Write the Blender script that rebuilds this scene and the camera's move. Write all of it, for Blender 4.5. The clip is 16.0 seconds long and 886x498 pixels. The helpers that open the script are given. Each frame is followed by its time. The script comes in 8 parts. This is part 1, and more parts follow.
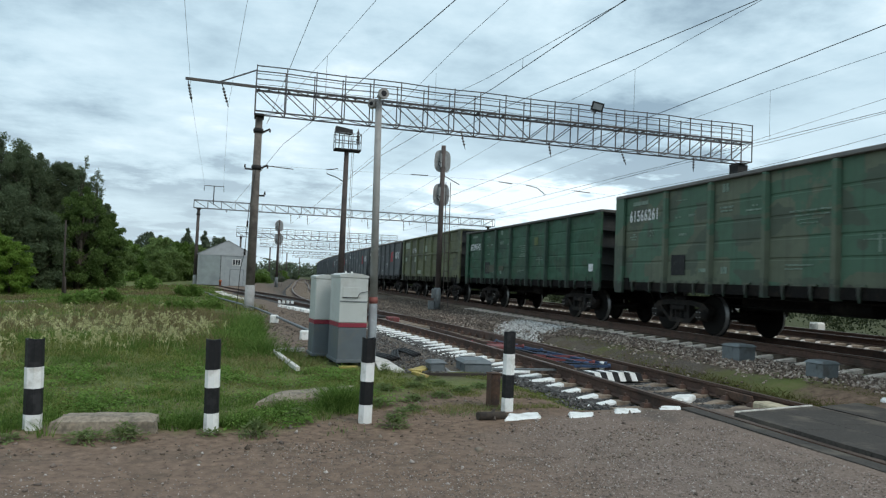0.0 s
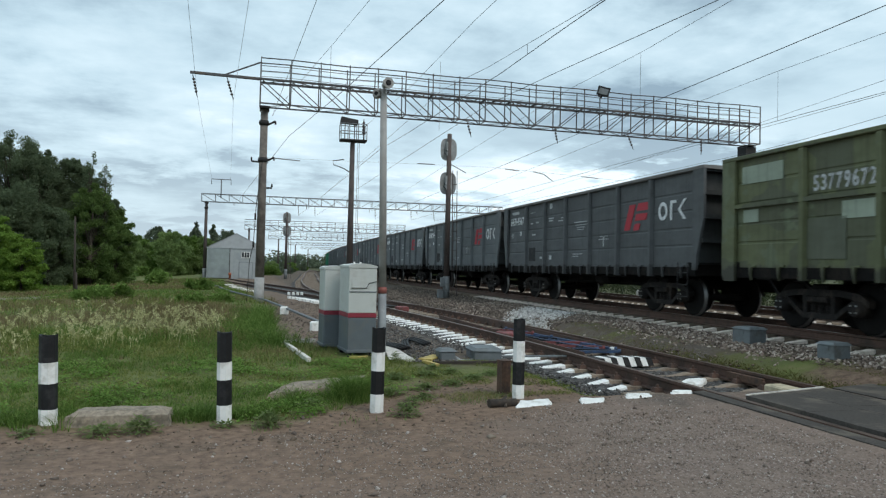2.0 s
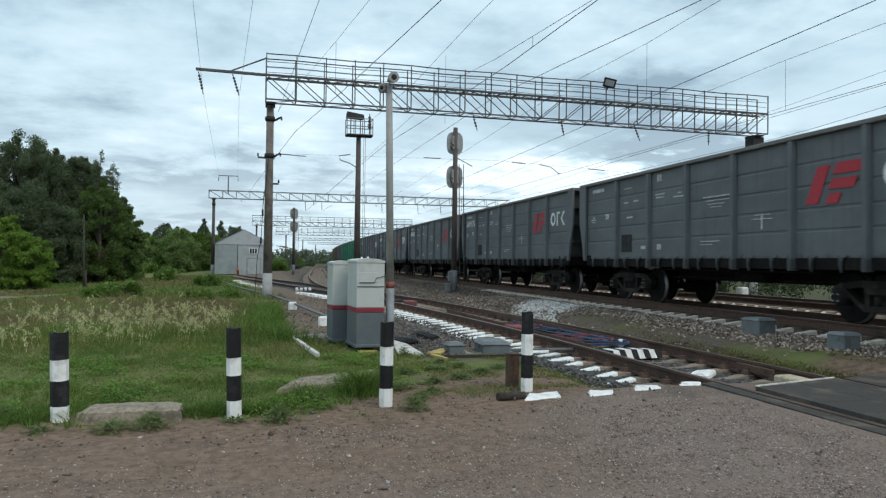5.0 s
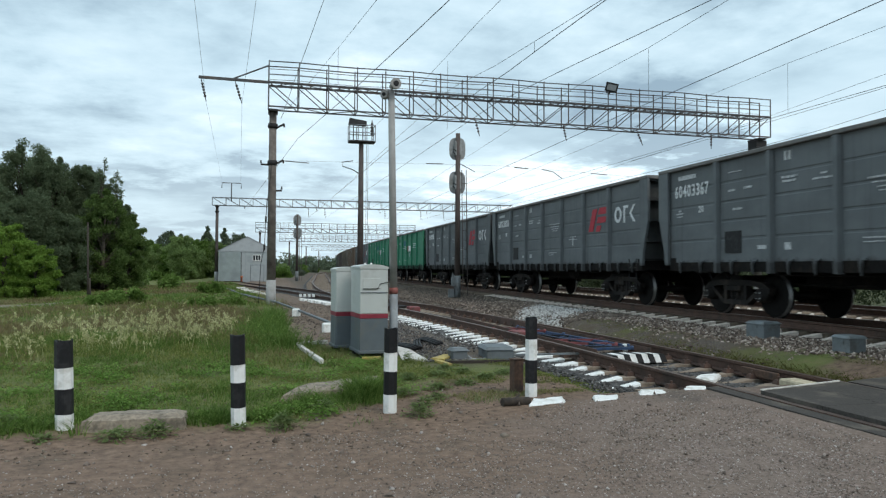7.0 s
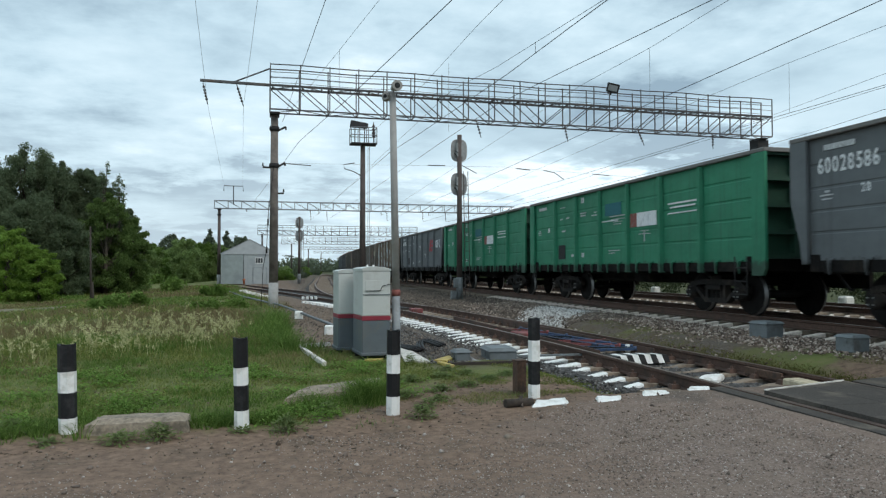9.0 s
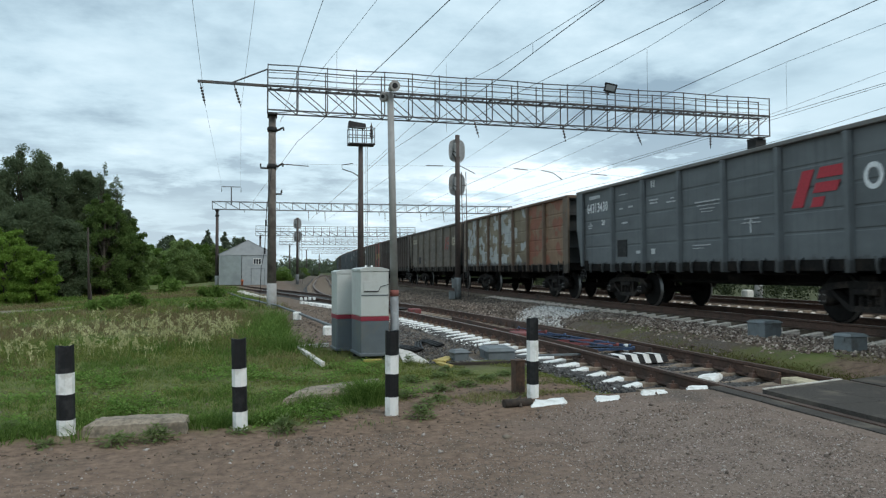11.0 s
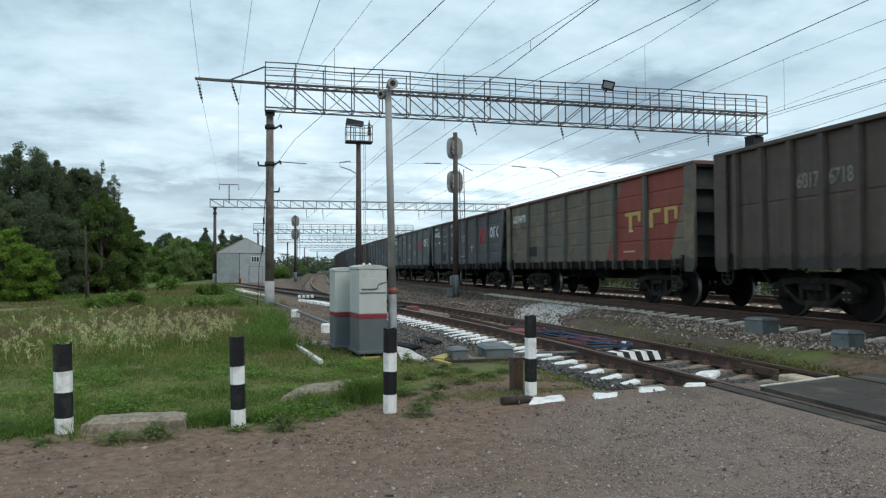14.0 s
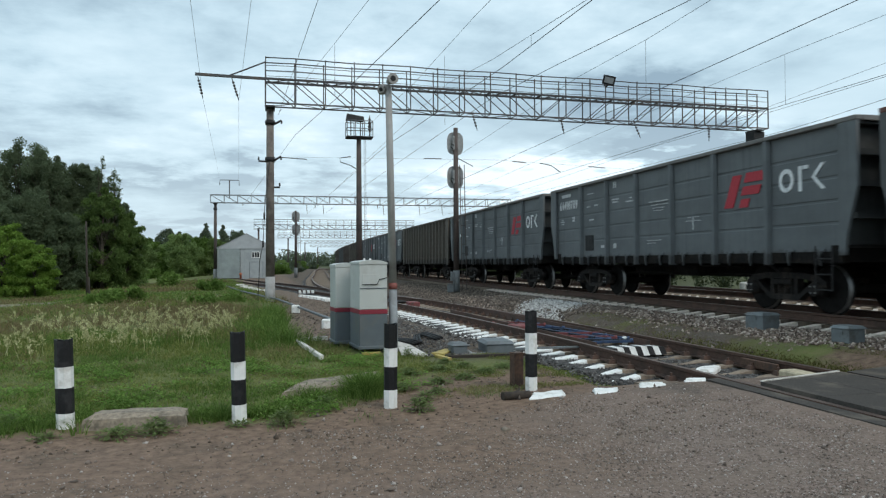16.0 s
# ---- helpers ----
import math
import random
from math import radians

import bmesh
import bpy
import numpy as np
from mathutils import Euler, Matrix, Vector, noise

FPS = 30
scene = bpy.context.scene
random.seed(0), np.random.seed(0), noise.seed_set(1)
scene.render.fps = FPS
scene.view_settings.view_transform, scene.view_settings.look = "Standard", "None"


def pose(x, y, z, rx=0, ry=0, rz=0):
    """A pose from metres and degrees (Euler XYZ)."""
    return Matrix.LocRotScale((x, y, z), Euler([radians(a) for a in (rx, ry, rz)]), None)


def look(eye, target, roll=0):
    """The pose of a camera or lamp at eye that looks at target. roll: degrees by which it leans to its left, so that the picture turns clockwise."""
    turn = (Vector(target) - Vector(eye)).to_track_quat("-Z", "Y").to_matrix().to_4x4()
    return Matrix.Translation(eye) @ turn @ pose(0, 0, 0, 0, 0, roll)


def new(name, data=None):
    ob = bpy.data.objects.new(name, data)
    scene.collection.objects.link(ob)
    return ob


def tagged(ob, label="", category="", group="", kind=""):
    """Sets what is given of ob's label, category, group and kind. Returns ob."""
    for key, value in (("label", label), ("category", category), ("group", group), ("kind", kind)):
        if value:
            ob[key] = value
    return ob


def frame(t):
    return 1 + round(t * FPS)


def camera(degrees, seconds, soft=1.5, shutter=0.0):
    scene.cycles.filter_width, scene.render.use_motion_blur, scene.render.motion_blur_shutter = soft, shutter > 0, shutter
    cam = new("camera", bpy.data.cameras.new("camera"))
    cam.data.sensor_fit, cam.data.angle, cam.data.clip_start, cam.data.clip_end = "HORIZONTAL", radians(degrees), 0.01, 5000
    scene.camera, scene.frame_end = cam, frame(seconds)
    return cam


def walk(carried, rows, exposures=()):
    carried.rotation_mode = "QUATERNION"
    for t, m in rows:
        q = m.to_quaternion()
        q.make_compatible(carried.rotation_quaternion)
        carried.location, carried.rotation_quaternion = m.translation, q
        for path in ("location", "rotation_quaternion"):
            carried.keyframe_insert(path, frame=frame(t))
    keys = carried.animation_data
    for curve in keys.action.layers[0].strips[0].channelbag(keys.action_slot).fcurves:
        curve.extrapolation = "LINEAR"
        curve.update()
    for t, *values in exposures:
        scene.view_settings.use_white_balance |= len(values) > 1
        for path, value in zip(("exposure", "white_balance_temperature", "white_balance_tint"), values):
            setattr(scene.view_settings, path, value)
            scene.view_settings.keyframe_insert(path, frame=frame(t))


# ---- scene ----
# ---- camera ----
FOV = 63.4
EYE = (0.0, 0.0, 1.42)
cam = camera(FOV, 16.0, soft=1.25, shutter=0.12)
# seconds, heading to the right of the line, tilt up, lean to the left (degrees)
TURNS = [
    (0, 15.189, 2.482, 2.439),
    (0.5, 15.218, 2.401, 2.477),
    (1, 15.068, 2.167, 2.108),
    (1.5, 14.849, 1.842, 1.643),
    (2, 14.576, 1.559, 1.318),
    (2.5, 14.397, 1.284, 1.037),
    (3, 14.284, 1.102, 1.142),
    (3.5, 14.207, 0.975, 1.111),
    (4, 14.143, 0.954, 0.941),
    (6.5, 13.836, 1.415, 0.471),
    (7, 13.747, 1.509, 0.330),
    (7.5, 13.617, 1.600, 0.104),
    (8, 13.534, 1.628, -0.091),
    (8.5, 13.532, 1.648, -0.101),
    (9, 13.576, 1.640, -0.003),
    (11.5, 13.738, 1.661, -0.209),
    (12, 13.742, 1.652, 0.011),
    (12.5, 13.779, 1.665, -0.040),
    (13, 13.817, 1.626, -0.241),
    (13.5, 13.850, 1.570, -0.358),
    (14, 13.880, 1.464, -0.254),
    (14.5, 13.888, 1.368, -0.133),
    (15, 13.863, 1.244, 0.092),
    (15.5, 13.844, 1.141, -0.018),
    (16, 13.838, 1.099, -0.293),
]


def aim(heading, tilt, lean):
    h, p = radians(heading), radians(tilt)
    way = Vector((math.sin(h) * math.cos(p), math.cos(h) * math.cos(p), math.sin(p)))
    return look(EYE, Vector(EYE) + way * 10, lean)


walk(cam, [(t, aim(h, p, r)) for t, h, p, r in TURNS], [(0, -0.03), (4.0, -0.03), (6.5, 0.04), (8.3, 0.04), (9.0, -0.02), (16.0, -0.02)])

# ---- world and light ----
SUN_EL, SUN_AZ = radians(48), radians(150)


def make_world():
    world = bpy.data.worlds.new("overcast_sky")
    scene.world = world
    world.use_nodes = True
    nt = world.node_tree
    nt.nodes.clear()
    N, L = nt.nodes.new, nt.links.new
    out, bg = N("ShaderNodeOutputWorld"), N("ShaderNodeBackground")
    sky = N("ShaderNodeTexSky")
    sky.sky_type, sky.sun_disc = "NISHITA", False
    sky.sun_elevation, sky.sun_rotation = SUN_EL, SUN_AZ
    sky.air_density, sky.dust_density = 1.3, 2.0
    tc, sep = N("ShaderNodeTexCoord"), N("ShaderNodeSeparateXYZ")
    L(tc.outputs["Generated"], sep.inputs[0])

    def m(op, a, b=None, clamp=False):
        n = N("ShaderNodeMath")
        n.operation, n.use_clamp = op, clamp
        for i, v in enumerate((a, b)):
            if v is None:
                continue
            if isinstance(v, (int, float)):
                n.inputs[i].default_value = v
            else:
                L(v, n.inputs[i])
        return n.outputs[0]

    up = m("MAXIMUM", sep.outputs[2], 0.0)
    den = m("ADD", up, 0.13)
    comb = N("ShaderNodeCombineXYZ")
    L(m("DIVIDE", sep.outputs[0], den), comb.inputs[0])
    L(m("DIVIDE", sep.outputs[1], den), comb.inputs[1])
    big, fine = N("ShaderNodeTexNoise"), N("ShaderNodeTexNoise")
    for n, s, d, r in ((big, 0.55, 6.0, 0.52), (fine, 2.4, 9.0, 0.6)):
        L(comb.outputs[0], n.inputs["Vector"])
        n.inputs["Scale"].default_value, n.inputs["Detail"].default_value, n.inputs["Roughness"].default_value = s, d, r
    mixn = m("ADD", m("MULTIPLY", big.outputs[0], 0.66), m("MULTIPLY", fine.outputs[0], 0.34))
    mixn = m("ADD", m("MULTIPLY", m("SUBTRACT", mixn, 0.5), 1.17), 0.492)
    # the larger cloud masses: bearing, height above the horizon, half-widths in degrees, lighter or darker
    flat = m("SQRT", m("ADD", m("MULTIPLY", sep.outputs[0], sep.outputs[0]), m("MULTIPLY", sep.outputs[1], sep.outputs[1])))
    wob = m("MULTIPLY", m("SUBTRACT", fine.outputs[0], 0.5), 0.17)
    az = m("ADD", m("ARCTAN2", sep.outputs[0], sep.outputs[1]), m("MULTIPLY", m("SUBTRACT", fine.outputs[0], 0.5), 0.4))
    el_ = m("ADD", m("ARCTAN2", sep.outputs[2], flat), wob)
    for a0, e0, wa, we, k in ((22, 17, 9, 4, -0.05), (31, 8.8, 4.0, 1.2, -0.12), (17, 7.4, 9, 1.9, 0.16), (-4.5, 5.9, 9, 1.2, -0.11), (-4, 2.4, 9, 1.6, -0.09), (26, 12.0, 8, 2.4, -0.09), (36, 11.0, 4, 1.6, 0.12), (8, 15, 7, 3, -0.03), (-12, 13, 8, 3, 0.03), (26, 6.2, 8, 1.3, 0.16), (43, 10.5, 6, 3, 0.10), (36, 6.0, 5, 1.0, 0.06), (24, 7.2, 4.5, 1.3, 0.26), (38, 18, 12, 4, -0.06)):
        da = m("DIVIDE", m("SUBTRACT", az, radians(a0)), radians(wa))
        de = m("DIVIDE", m("SUBTRACT", el_, radians(e0)), radians(we))
        g = m("POWER", 2.718, m("MULTIPLY", m("ADD", m("MULTIPLY", da, da), m("MULTIPLY", de, de)), -1.0))
        mixn = m("ADD", mixn, m("MULTIPLY", g, k))
    ramp = N("ShaderNodeValToRGB")
    L(mixn, ramp.inputs[0])
    el = ramp.color_ramp.elements
    el[0].position, el[0].color = 0.36, (0.298, 0.42, 0.522, 1)
    el[1].position, el[1].color = 0.64, (0.95, 1.06, 1.11, 1)
    for p, c in ((0.42, (0.426, 0.58, 0.683, 1)), (0.48, (0.558, 0.735, 0.84, 1)), (0.55, (0.68, 0.855, 0.952, 1))):
        e = el.new(p)
        e.color = c
    # the cloud base is thinner and brighter low down
    low = m("MULTIPLY", m("SUBTRACT", 1.0, m("MULTIPLY", up, 4.2, True), True), 0.42)
    haze = N("ShaderNodeMixRGB")
    L(low, haze.inputs[0])
    L(ramp.outputs[0], haze.inputs[1])
    haze.inputs[2].default_value = (0.83, 0.97, 1.04, 1)
    # thin gaps let the blue sky shine through
    mix = N("ShaderNodeMixRGB")
    mix.inputs[0].default_value = 0.93
    tint = N("ShaderNodeMixRGB")
    tint.blend_type = "MULTIPLY"
    tint.inputs[0].default_value = 1.0
    L(sky.outputs[0], tint.inputs[1])
    tint.inputs[2].default_value = (0.09, 0.09, 0.09, 1)
    L(tint.outputs[0], mix.inputs[1])
    L(haze.outputs[0], mix.inputs[2])
    L(mix.outputs[0], bg.inputs[0])
    bg.inputs[1].default_value = 1.12
    L(bg.outputs[0], out.inputs[0])


make_world()
sun = new("sun", bpy.data.lights.new("sun", "SUN"))
sun.data.energy, sun.data.angle, sun.data.color = 1.3, radians(25), (1.0, 0.96, 0.9)
sun.matrix_world = look((math.sin(SUN_AZ) * math.cos(SUN_EL) * 50, math.cos(SUN_AZ) * math.cos(SUN_EL) * 50, math.sin(SUN_EL) * 50), (0, 0, 0))
scene.view_settings.exposure = 0.0

# ---- materials ----


class Mat:
    """A node material with short helpers."""

    def __init__(self, name, rough=0.8, metal=0.0, spec=0.5):
        self.m = bpy.data.materials.new(name)
        self.m.use_nodes = True
        self.nt = self.m.node_tree
        self.b = self.nt.nodes["Principled BSDF"]
        self.b.inputs["Roughness"].default_value = rough
        self.b.inputs["Metallic"].default_value = metal
        self.b.inputs["Specular IOR Level"].default_value = spec
        self.geo = self.nt.nodes.new("ShaderNodeNewGeometry")
        self.tex = self.nt.nodes.new("ShaderNodeTexCoord")

    def link(self, a, b):
        self.nt.links.new(a, b)

    def put(self, socket, v):
        if isinstance(v, (int, float)):
            socket.default_value = v
        elif isinstance(v, tuple):
            socket.default_value = v if len(v) == 4 else (*v, 1)
        else:
            self.link(v, socket)

    def noise(self, scale, detail=4, rough=0.55, stretch=None, world=True, shift=0.0):
        n = self.nt.nodes.new("ShaderNodeTexNoise")
        n.inputs["Scale"].default_value, n.inputs["Detail"].default_value, n.inputs["Roughness"].default_value = scale, detail, rough
        src = self.geo.outputs["Position"] if world else self.tex.outputs["Object"]
        if stretch or shift:
            mp = self.nt.nodes.new("ShaderNodeMapping")
            mp.inputs["Scale"].default_value = stretch or (1, 1, 1)
            mp.inputs["Location"].default_value = (shift, shift, shift)
            self.link(src, mp.inputs[0])
            src = mp.outputs[0]
        self.link(src, n.inputs["Vector"])
        return n.outputs[0]

    def voronoi(self, scale, feature="F1", out="Distance", world=True):
        n = self.nt.nodes.new("ShaderNodeTexVoronoi")
        n.feature = feature
        n.inputs["Scale"].default_value = scale
        self.link(self.geo.outputs["Position"] if world else self.tex.outputs["Object"], n.inputs["Vector"])
        return n.outputs[out]

    def math(self, op, a, b=0.0, c=0.0, clamp=False):
        n = self.nt.nodes.new("ShaderNodeMath")
        n.operation, n.use_clamp = op, clamp
        self.put(n.inputs[0], a), self.put(n.inputs[1], b), self.put(n.inputs[2], c)
        return n.outputs[0]

    def step(self, v, lo, hi):
        n = self.nt.nodes.new("ShaderNodeMapRange")
        n.interpolation_type = "SMOOTHSTEP"
        self.put(n.inputs[0], v)
        self.put(n.inputs[1], lo), self.put(n.inputs[2], hi)
        return n.outputs[0]

    def mix(self, fac, a, b, mode="MIX"):
        n = self.nt.nodes.new("ShaderNodeMixRGB")
        n.blend_type = mode
        self.put(n.inputs[0], fac), self.put(n.inputs[1], a), self.put(n.inputs[2], b)
        return n.outputs[0]

    def ramp(self, v, *stops):
        n = self.nt.nodes.new("ShaderNodeValToRGB")
        el = n.color_ramp.elements
        while len(el) < len(stops):
            el.new(0.5)
        for e, (p, c) in zip(el, stops):
            e.position, e.color = p, (*c, 1)
        self.put(n.inputs[0], v)
        return n.outputs[0]

    def axis(self, i, world=True):
        n = self.nt.nodes.new("ShaderNodeSeparateXYZ")
        self.link(self.geo.outputs["Position"] if world else self.tex.outputs["Object"], n.inputs[0])
        return n.outputs[i]

    def rand(self):
        n = self.nt.nodes.new("ShaderNodeObjectInfo")
        return n.outputs["Random"]

    def island(self):
        return self.geo.outputs["Random Per Island"]

    def bump(self, h, strength=0.3, dist=0.01):
        n = self.nt.nodes.new("ShaderNodeBump")
        n.inputs["Strength"].default_value, n.inputs["Distance"].default_value = strength, dist
        self.put(n.inputs["Height"], h)
        self.link(n.outputs[0], self.b.inputs["Normal"])
        return self

    def color(self, v):
        self.put(self.b.inputs["Base Color"], v)
        return self

    def rough(self, v):
        self.put(self.b.inputs["Roughness"], v)
        return self


def scaled(c, k):
    return tuple(min(1.0, x * k) for x in c)


def plain(name, c, rough=0.7, metal=0.0, grain=30.0, amount=0.25, bump=0.15, dirt=None, dirt_scale=2.0, spec=0.5):
    m = Mat(name, rough, metal, spec)
    v = m.noise(grain, 5, 0.6)
    col = m.ramp(v, (0.3, scaled(c, 1 - amount)), (0.7, scaled(c, 1 + amount * 0.6)))
    if dirt:
        d = m.step(m.noise(dirt_scale, 6, 0.65), 0.48, 0.68)
        col = m.mix(d, col, dirt)
    m.color(col).bump(v, bump, 0.006)
    return m.m


M = {}
M["old_concrete"] = plain("old_concrete", (0.285, 0.235, 0.18), 0.95, grain=24, dirt=(0.125, 0.105, 0.08), dirt_scale=7, bump=0.9, amount=0.45)
M["pole_concrete"] = plain("pole_concrete", (0.175, 0.15, 0.132), 0.9, grain=10, dirt=(0.095, 0.08, 0.07), dirt_scale=1.6, bump=0.3)
M["white_paint"] = plain("white_paint", (0.80, 0.80, 0.78), 0.75, grain=16, amount=0.08, dirt=(0.55, 0.54, 0.5), dirt_scale=6)
M["worn_whitewash"] = plain("worn_whitewash", (0.64, 0.61, 0.56), 0.9, grain=30, amount=0.15, dirt=(0.33, 0.31, 0.28), dirt_scale=5)
M["sleeper_white"] = plain("sleeper_white", (0.80, 0.80, 0.78), 0.85, grain=26, amount=0.15, dirt=(0.58, 0.56, 0.52), dirt_scale=4)
M["pale_sleeper_end"] = plain("pale_sleeper_end", (0.78, 0.675, 0.59), 0.9, grain=30, amount=0.15, dirt=(0.5, 0.42, 0.355), dirt_scale=5)
M["old_whitewash"] = plain("old_whitewash", (0.36, 0.355, 0.345), 0.9, grain=12, amount=0.2, dirt=(0.25, 0.235, 0.21), dirt_scale=3)
M["black_paint"] = plain("black_paint", (0.012, 0.012, 0.013), 0.6, grain=30, amount=0.3, dirt=(0.03, 0.03, 0.031), dirt_scale=8, spec=0.3)
M["cabinet_white"] = plain("cabinet_white", (0.50, 0.515, 0.495), 0.45, grain=3, amount=0.06, dirt=(0.42, 0.42, 0.395), dirt_scale=2.2, bump=0.05)
M["cabinet_grey"] = plain("cabinet_grey", (0.10, 0.118, 0.132), 0.5, grain=6, amount=0.12, dirt=(0.12, 0.125, 0.12), dirt_scale=2.5, bump=0.06)
M["cabinet_red"] = plain("cabinet_red", (0.24, 0.022, 0.04), 0.5, grain=8, amount=0.15)
M["box_grey"] = plain("box_grey", (0.15, 0.168, 0.175), 0.55, grain=9, amount=0.15, dirt=(0.1, 0.1, 0.095), dirt_scale=4)
M["box_blue"] = plain("box_blue", (0.13, 0.148, 0.158), 0.55, grain=9, amount=0.15, dirt=(0.10, 0.11, 0.11), dirt_scale=4)
M["galvanised"] = plain("galvanised", (0.30, 0.31, 0.31), 0.5, 0.6, grain=12, amount=0.2, dirt=(0.18, 0.17, 0.16), dirt_scale=3)
M["grey_pole"] = plain("grey_pole", (0.31, 0.3, 0.285), 0.65, grain=8, amount=0.2, dirt=(0.22, 0.205, 0.19), dirt_scale=2)
M["pale_pole"] = plain("pale_pole", (0.27, 0.29, 0.305), 0.6, grain=8, amount=0.2, dirt=(0.19, 0.195, 0.2), dirt_scale=3)
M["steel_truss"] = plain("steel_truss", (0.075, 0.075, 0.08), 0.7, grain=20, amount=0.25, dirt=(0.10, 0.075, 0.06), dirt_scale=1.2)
# paler, bluer copy of steel_truss with distance haze in its colour
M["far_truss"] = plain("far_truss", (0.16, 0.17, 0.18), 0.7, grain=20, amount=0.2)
M["bogie_steel"] = plain("bogie_steel", (0.017, 0.015, 0.014), 0.75, grain=14, amount=0.35, dirt=(0.045, 0.036, 0.03), dirt_scale=3, spec=0.2)
# dirty steel, near-black because the shade under the wagons is in its colour
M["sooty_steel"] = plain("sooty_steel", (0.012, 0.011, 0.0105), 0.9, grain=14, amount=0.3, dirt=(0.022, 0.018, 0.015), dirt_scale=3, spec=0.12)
M["dark_steel"] = plain("dark_steel", (0.014, 0.013, 0.013), 0.75, grain=14, amount=0.3, dirt=(0.022, 0.018, 0.015), dirt_scale=3)
M["wire"] = plain("wire", (0.03, 0.03, 0.033), 0.6, grain=4)
M["insulator"] = plain("insulator", (0.04, 0.028, 0.025), 0.3, grain=10)
M["rusty_steel"] = plain("rusty_steel", (0.10, 0.055, 0.035), 0.85, grain=25, amount=0.4, dirt=(0.045, 0.03, 0.025), dirt_scale=6, bump=0.5)
M["rail_side"] = plain("rail_side", (0.098, 0.055, 0.04), 0.88, grain=20, amount=0.35, dirt=(0.052, 0.034, 0.026), dirt_scale=1.5, bump=0.3)
M["rail_head"] = plain("rail_head", (0.18, 0.125, 0.1), 0.45, 0.6, grain=6, amount=0.3, dirt=(0.10, 0.065, 0.05), dirt_scale=1.0)
M["sleeper"] = plain("sleeper", (0.25, 0.195, 0.147), 0.95, grain=18, amount=0.3, dirt=(0.11, 0.085, 0.065), dirt_scale=2.5, bump=0.6)
M["red_paint"] = plain("red_paint", (0.22, 0.055, 0.055), 0.7, grain=12, amount=0.3, dirt=(0.09, 0.045, 0.04), dirt_scale=4)
M["faded_red"] = plain("faded_red", (0.26, 0.085, 0.07), 0.8, grain=14, amount=0.25, dirt=(0.22, 0.17, 0.15), dirt_scale=9)
M["blue_paint"] = plain("blue_paint", (0.034, 0.068, 0.145), 0.6, grain=12, amount=0.3, dirt=(0.025, 0.03, 0.045), dirt_scale=4)
M["orange_paint"] = plain("orange_paint", (0.42, 0.12, 0.05), 0.6, grain=12, amount=0.2)
M["yellow_paint"] = plain("yellow_paint", (0.48, 0.36, 0.10), 0.7, grain=12, amount=0.2, dirt=(0.25, 0.2, 0.1), dirt_scale=4)
M["cream_concrete"] = plain("cream_concrete", (0.50, 0.43, 0.30), 0.9, grain=20, amount=0.2, dirt=(0.33, 0.28, 0.2), dirt_scale=6)
M["tarred_wood"] = plain("tarred_wood", (0.05, 0.037, 0.028), 0.9, grain=26, amount=0.4, dirt=(0.024, 0.02, 0.017), dirt_scale=7, bump=0.8)
M["rubber"] = plain("rubber", (0.068, 0.061, 0.055), 0.85, grain=40, amount=0.4, dirt=(0.125, 0.108, 0.09), dirt_scale=2.2, bump=0.5, spec=0.2)
M["signal_grey"] = plain("signal_grey", (0.30, 0.31, 0.31), 0.6, grain=8, amount=0.15, dirt=(0.2, 0.2, 0.19), dirt_scale=3)
M["mast_brown"] = plain("mast_brown", (0.085, 0.065, 0.058), 0.8, grain=12, amount=0.25, dirt=(0.05, 0.042, 0.04), dirt_scale=2)
M["bark"] = plain("bark", (0.075, 0.06, 0.045), 0.95, grain=9, amount=0.4, bump=0.8)
M["old_wood"] = plain("old_wood", (0.045, 0.035, 0.028), 0.95, grain=14, amount=0.3, bump=0.5)
M["shed_wall"] = plain("shed_wall", (0.335, 0.365, 0.375), 0.55, grain=3, amount=0.1, dirt=(0.27, 0.295, 0.305), dirt_scale=0.7)
M["shed_roof"] = plain("shed_roof", (0.27, 0.285, 0.305), 0.5, 0.1, grain=3, amount=0.1, dirt=(0.21, 0.22, 0.24), dirt_scale=0.8)
M["shed_gable"] = plain("shed_gable", (0.385, 0.405, 0.42), 0.5, grain=3, amount=0.08, dirt=(0.32, 0.335, 0.35), dirt_scale=0.8)
M["shed_gate"] = plain("shed_gate", (0.26, 0.30, 0.30), 0.55, grain=3, amount=0.12, dirt=(0.21, 0.24, 0.245), dirt_scale=0.9)
M["dark_window"] = plain("dark_window", (0.03, 0.035, 0.04), 0.15, grain=2)
M["letter_white"] = plain("letter_white", (0.74, 0.75, 0.75), 0.8, grain=25, amount=0.15, dirt=(0.52, 0.53, 0.53), dirt_scale=5)
M["letter_small"] = plain("letter_small", (0.52, 0.53, 0.53), 0.8, grain=25, amount=0.3, dirt=(0.3, 0.31, 0.31), dirt_scale=7)
M["letter_faded"] = plain("letter_faded", (0.20, 0.27, 0.22), 0.8, grain=25, amount=0.3, dirt=(0.09, 0.14, 0.10), dirt_scale=6)
M["letter_grey"] = plain("letter_grey", (0.24, 0.23, 0.21), 0.8, grain=25, amount=0.3, dirt=(0.12, 0.115, 0.105), dirt_scale=6)
M["letter_cream"] = plain("letter_cream", (0.52, 0.47, 0.36), 0.8, grain=25, amount=0.2)
M["letter_red"] = plain("letter_red", (0.42, 0.03, 0.045), 0.7, grain=20, amount=0.15)
M["letter_yellow"] = plain("letter_yellow", (0.5, 0.36, 0.12), 0.8, grain=20, amount=0.3)
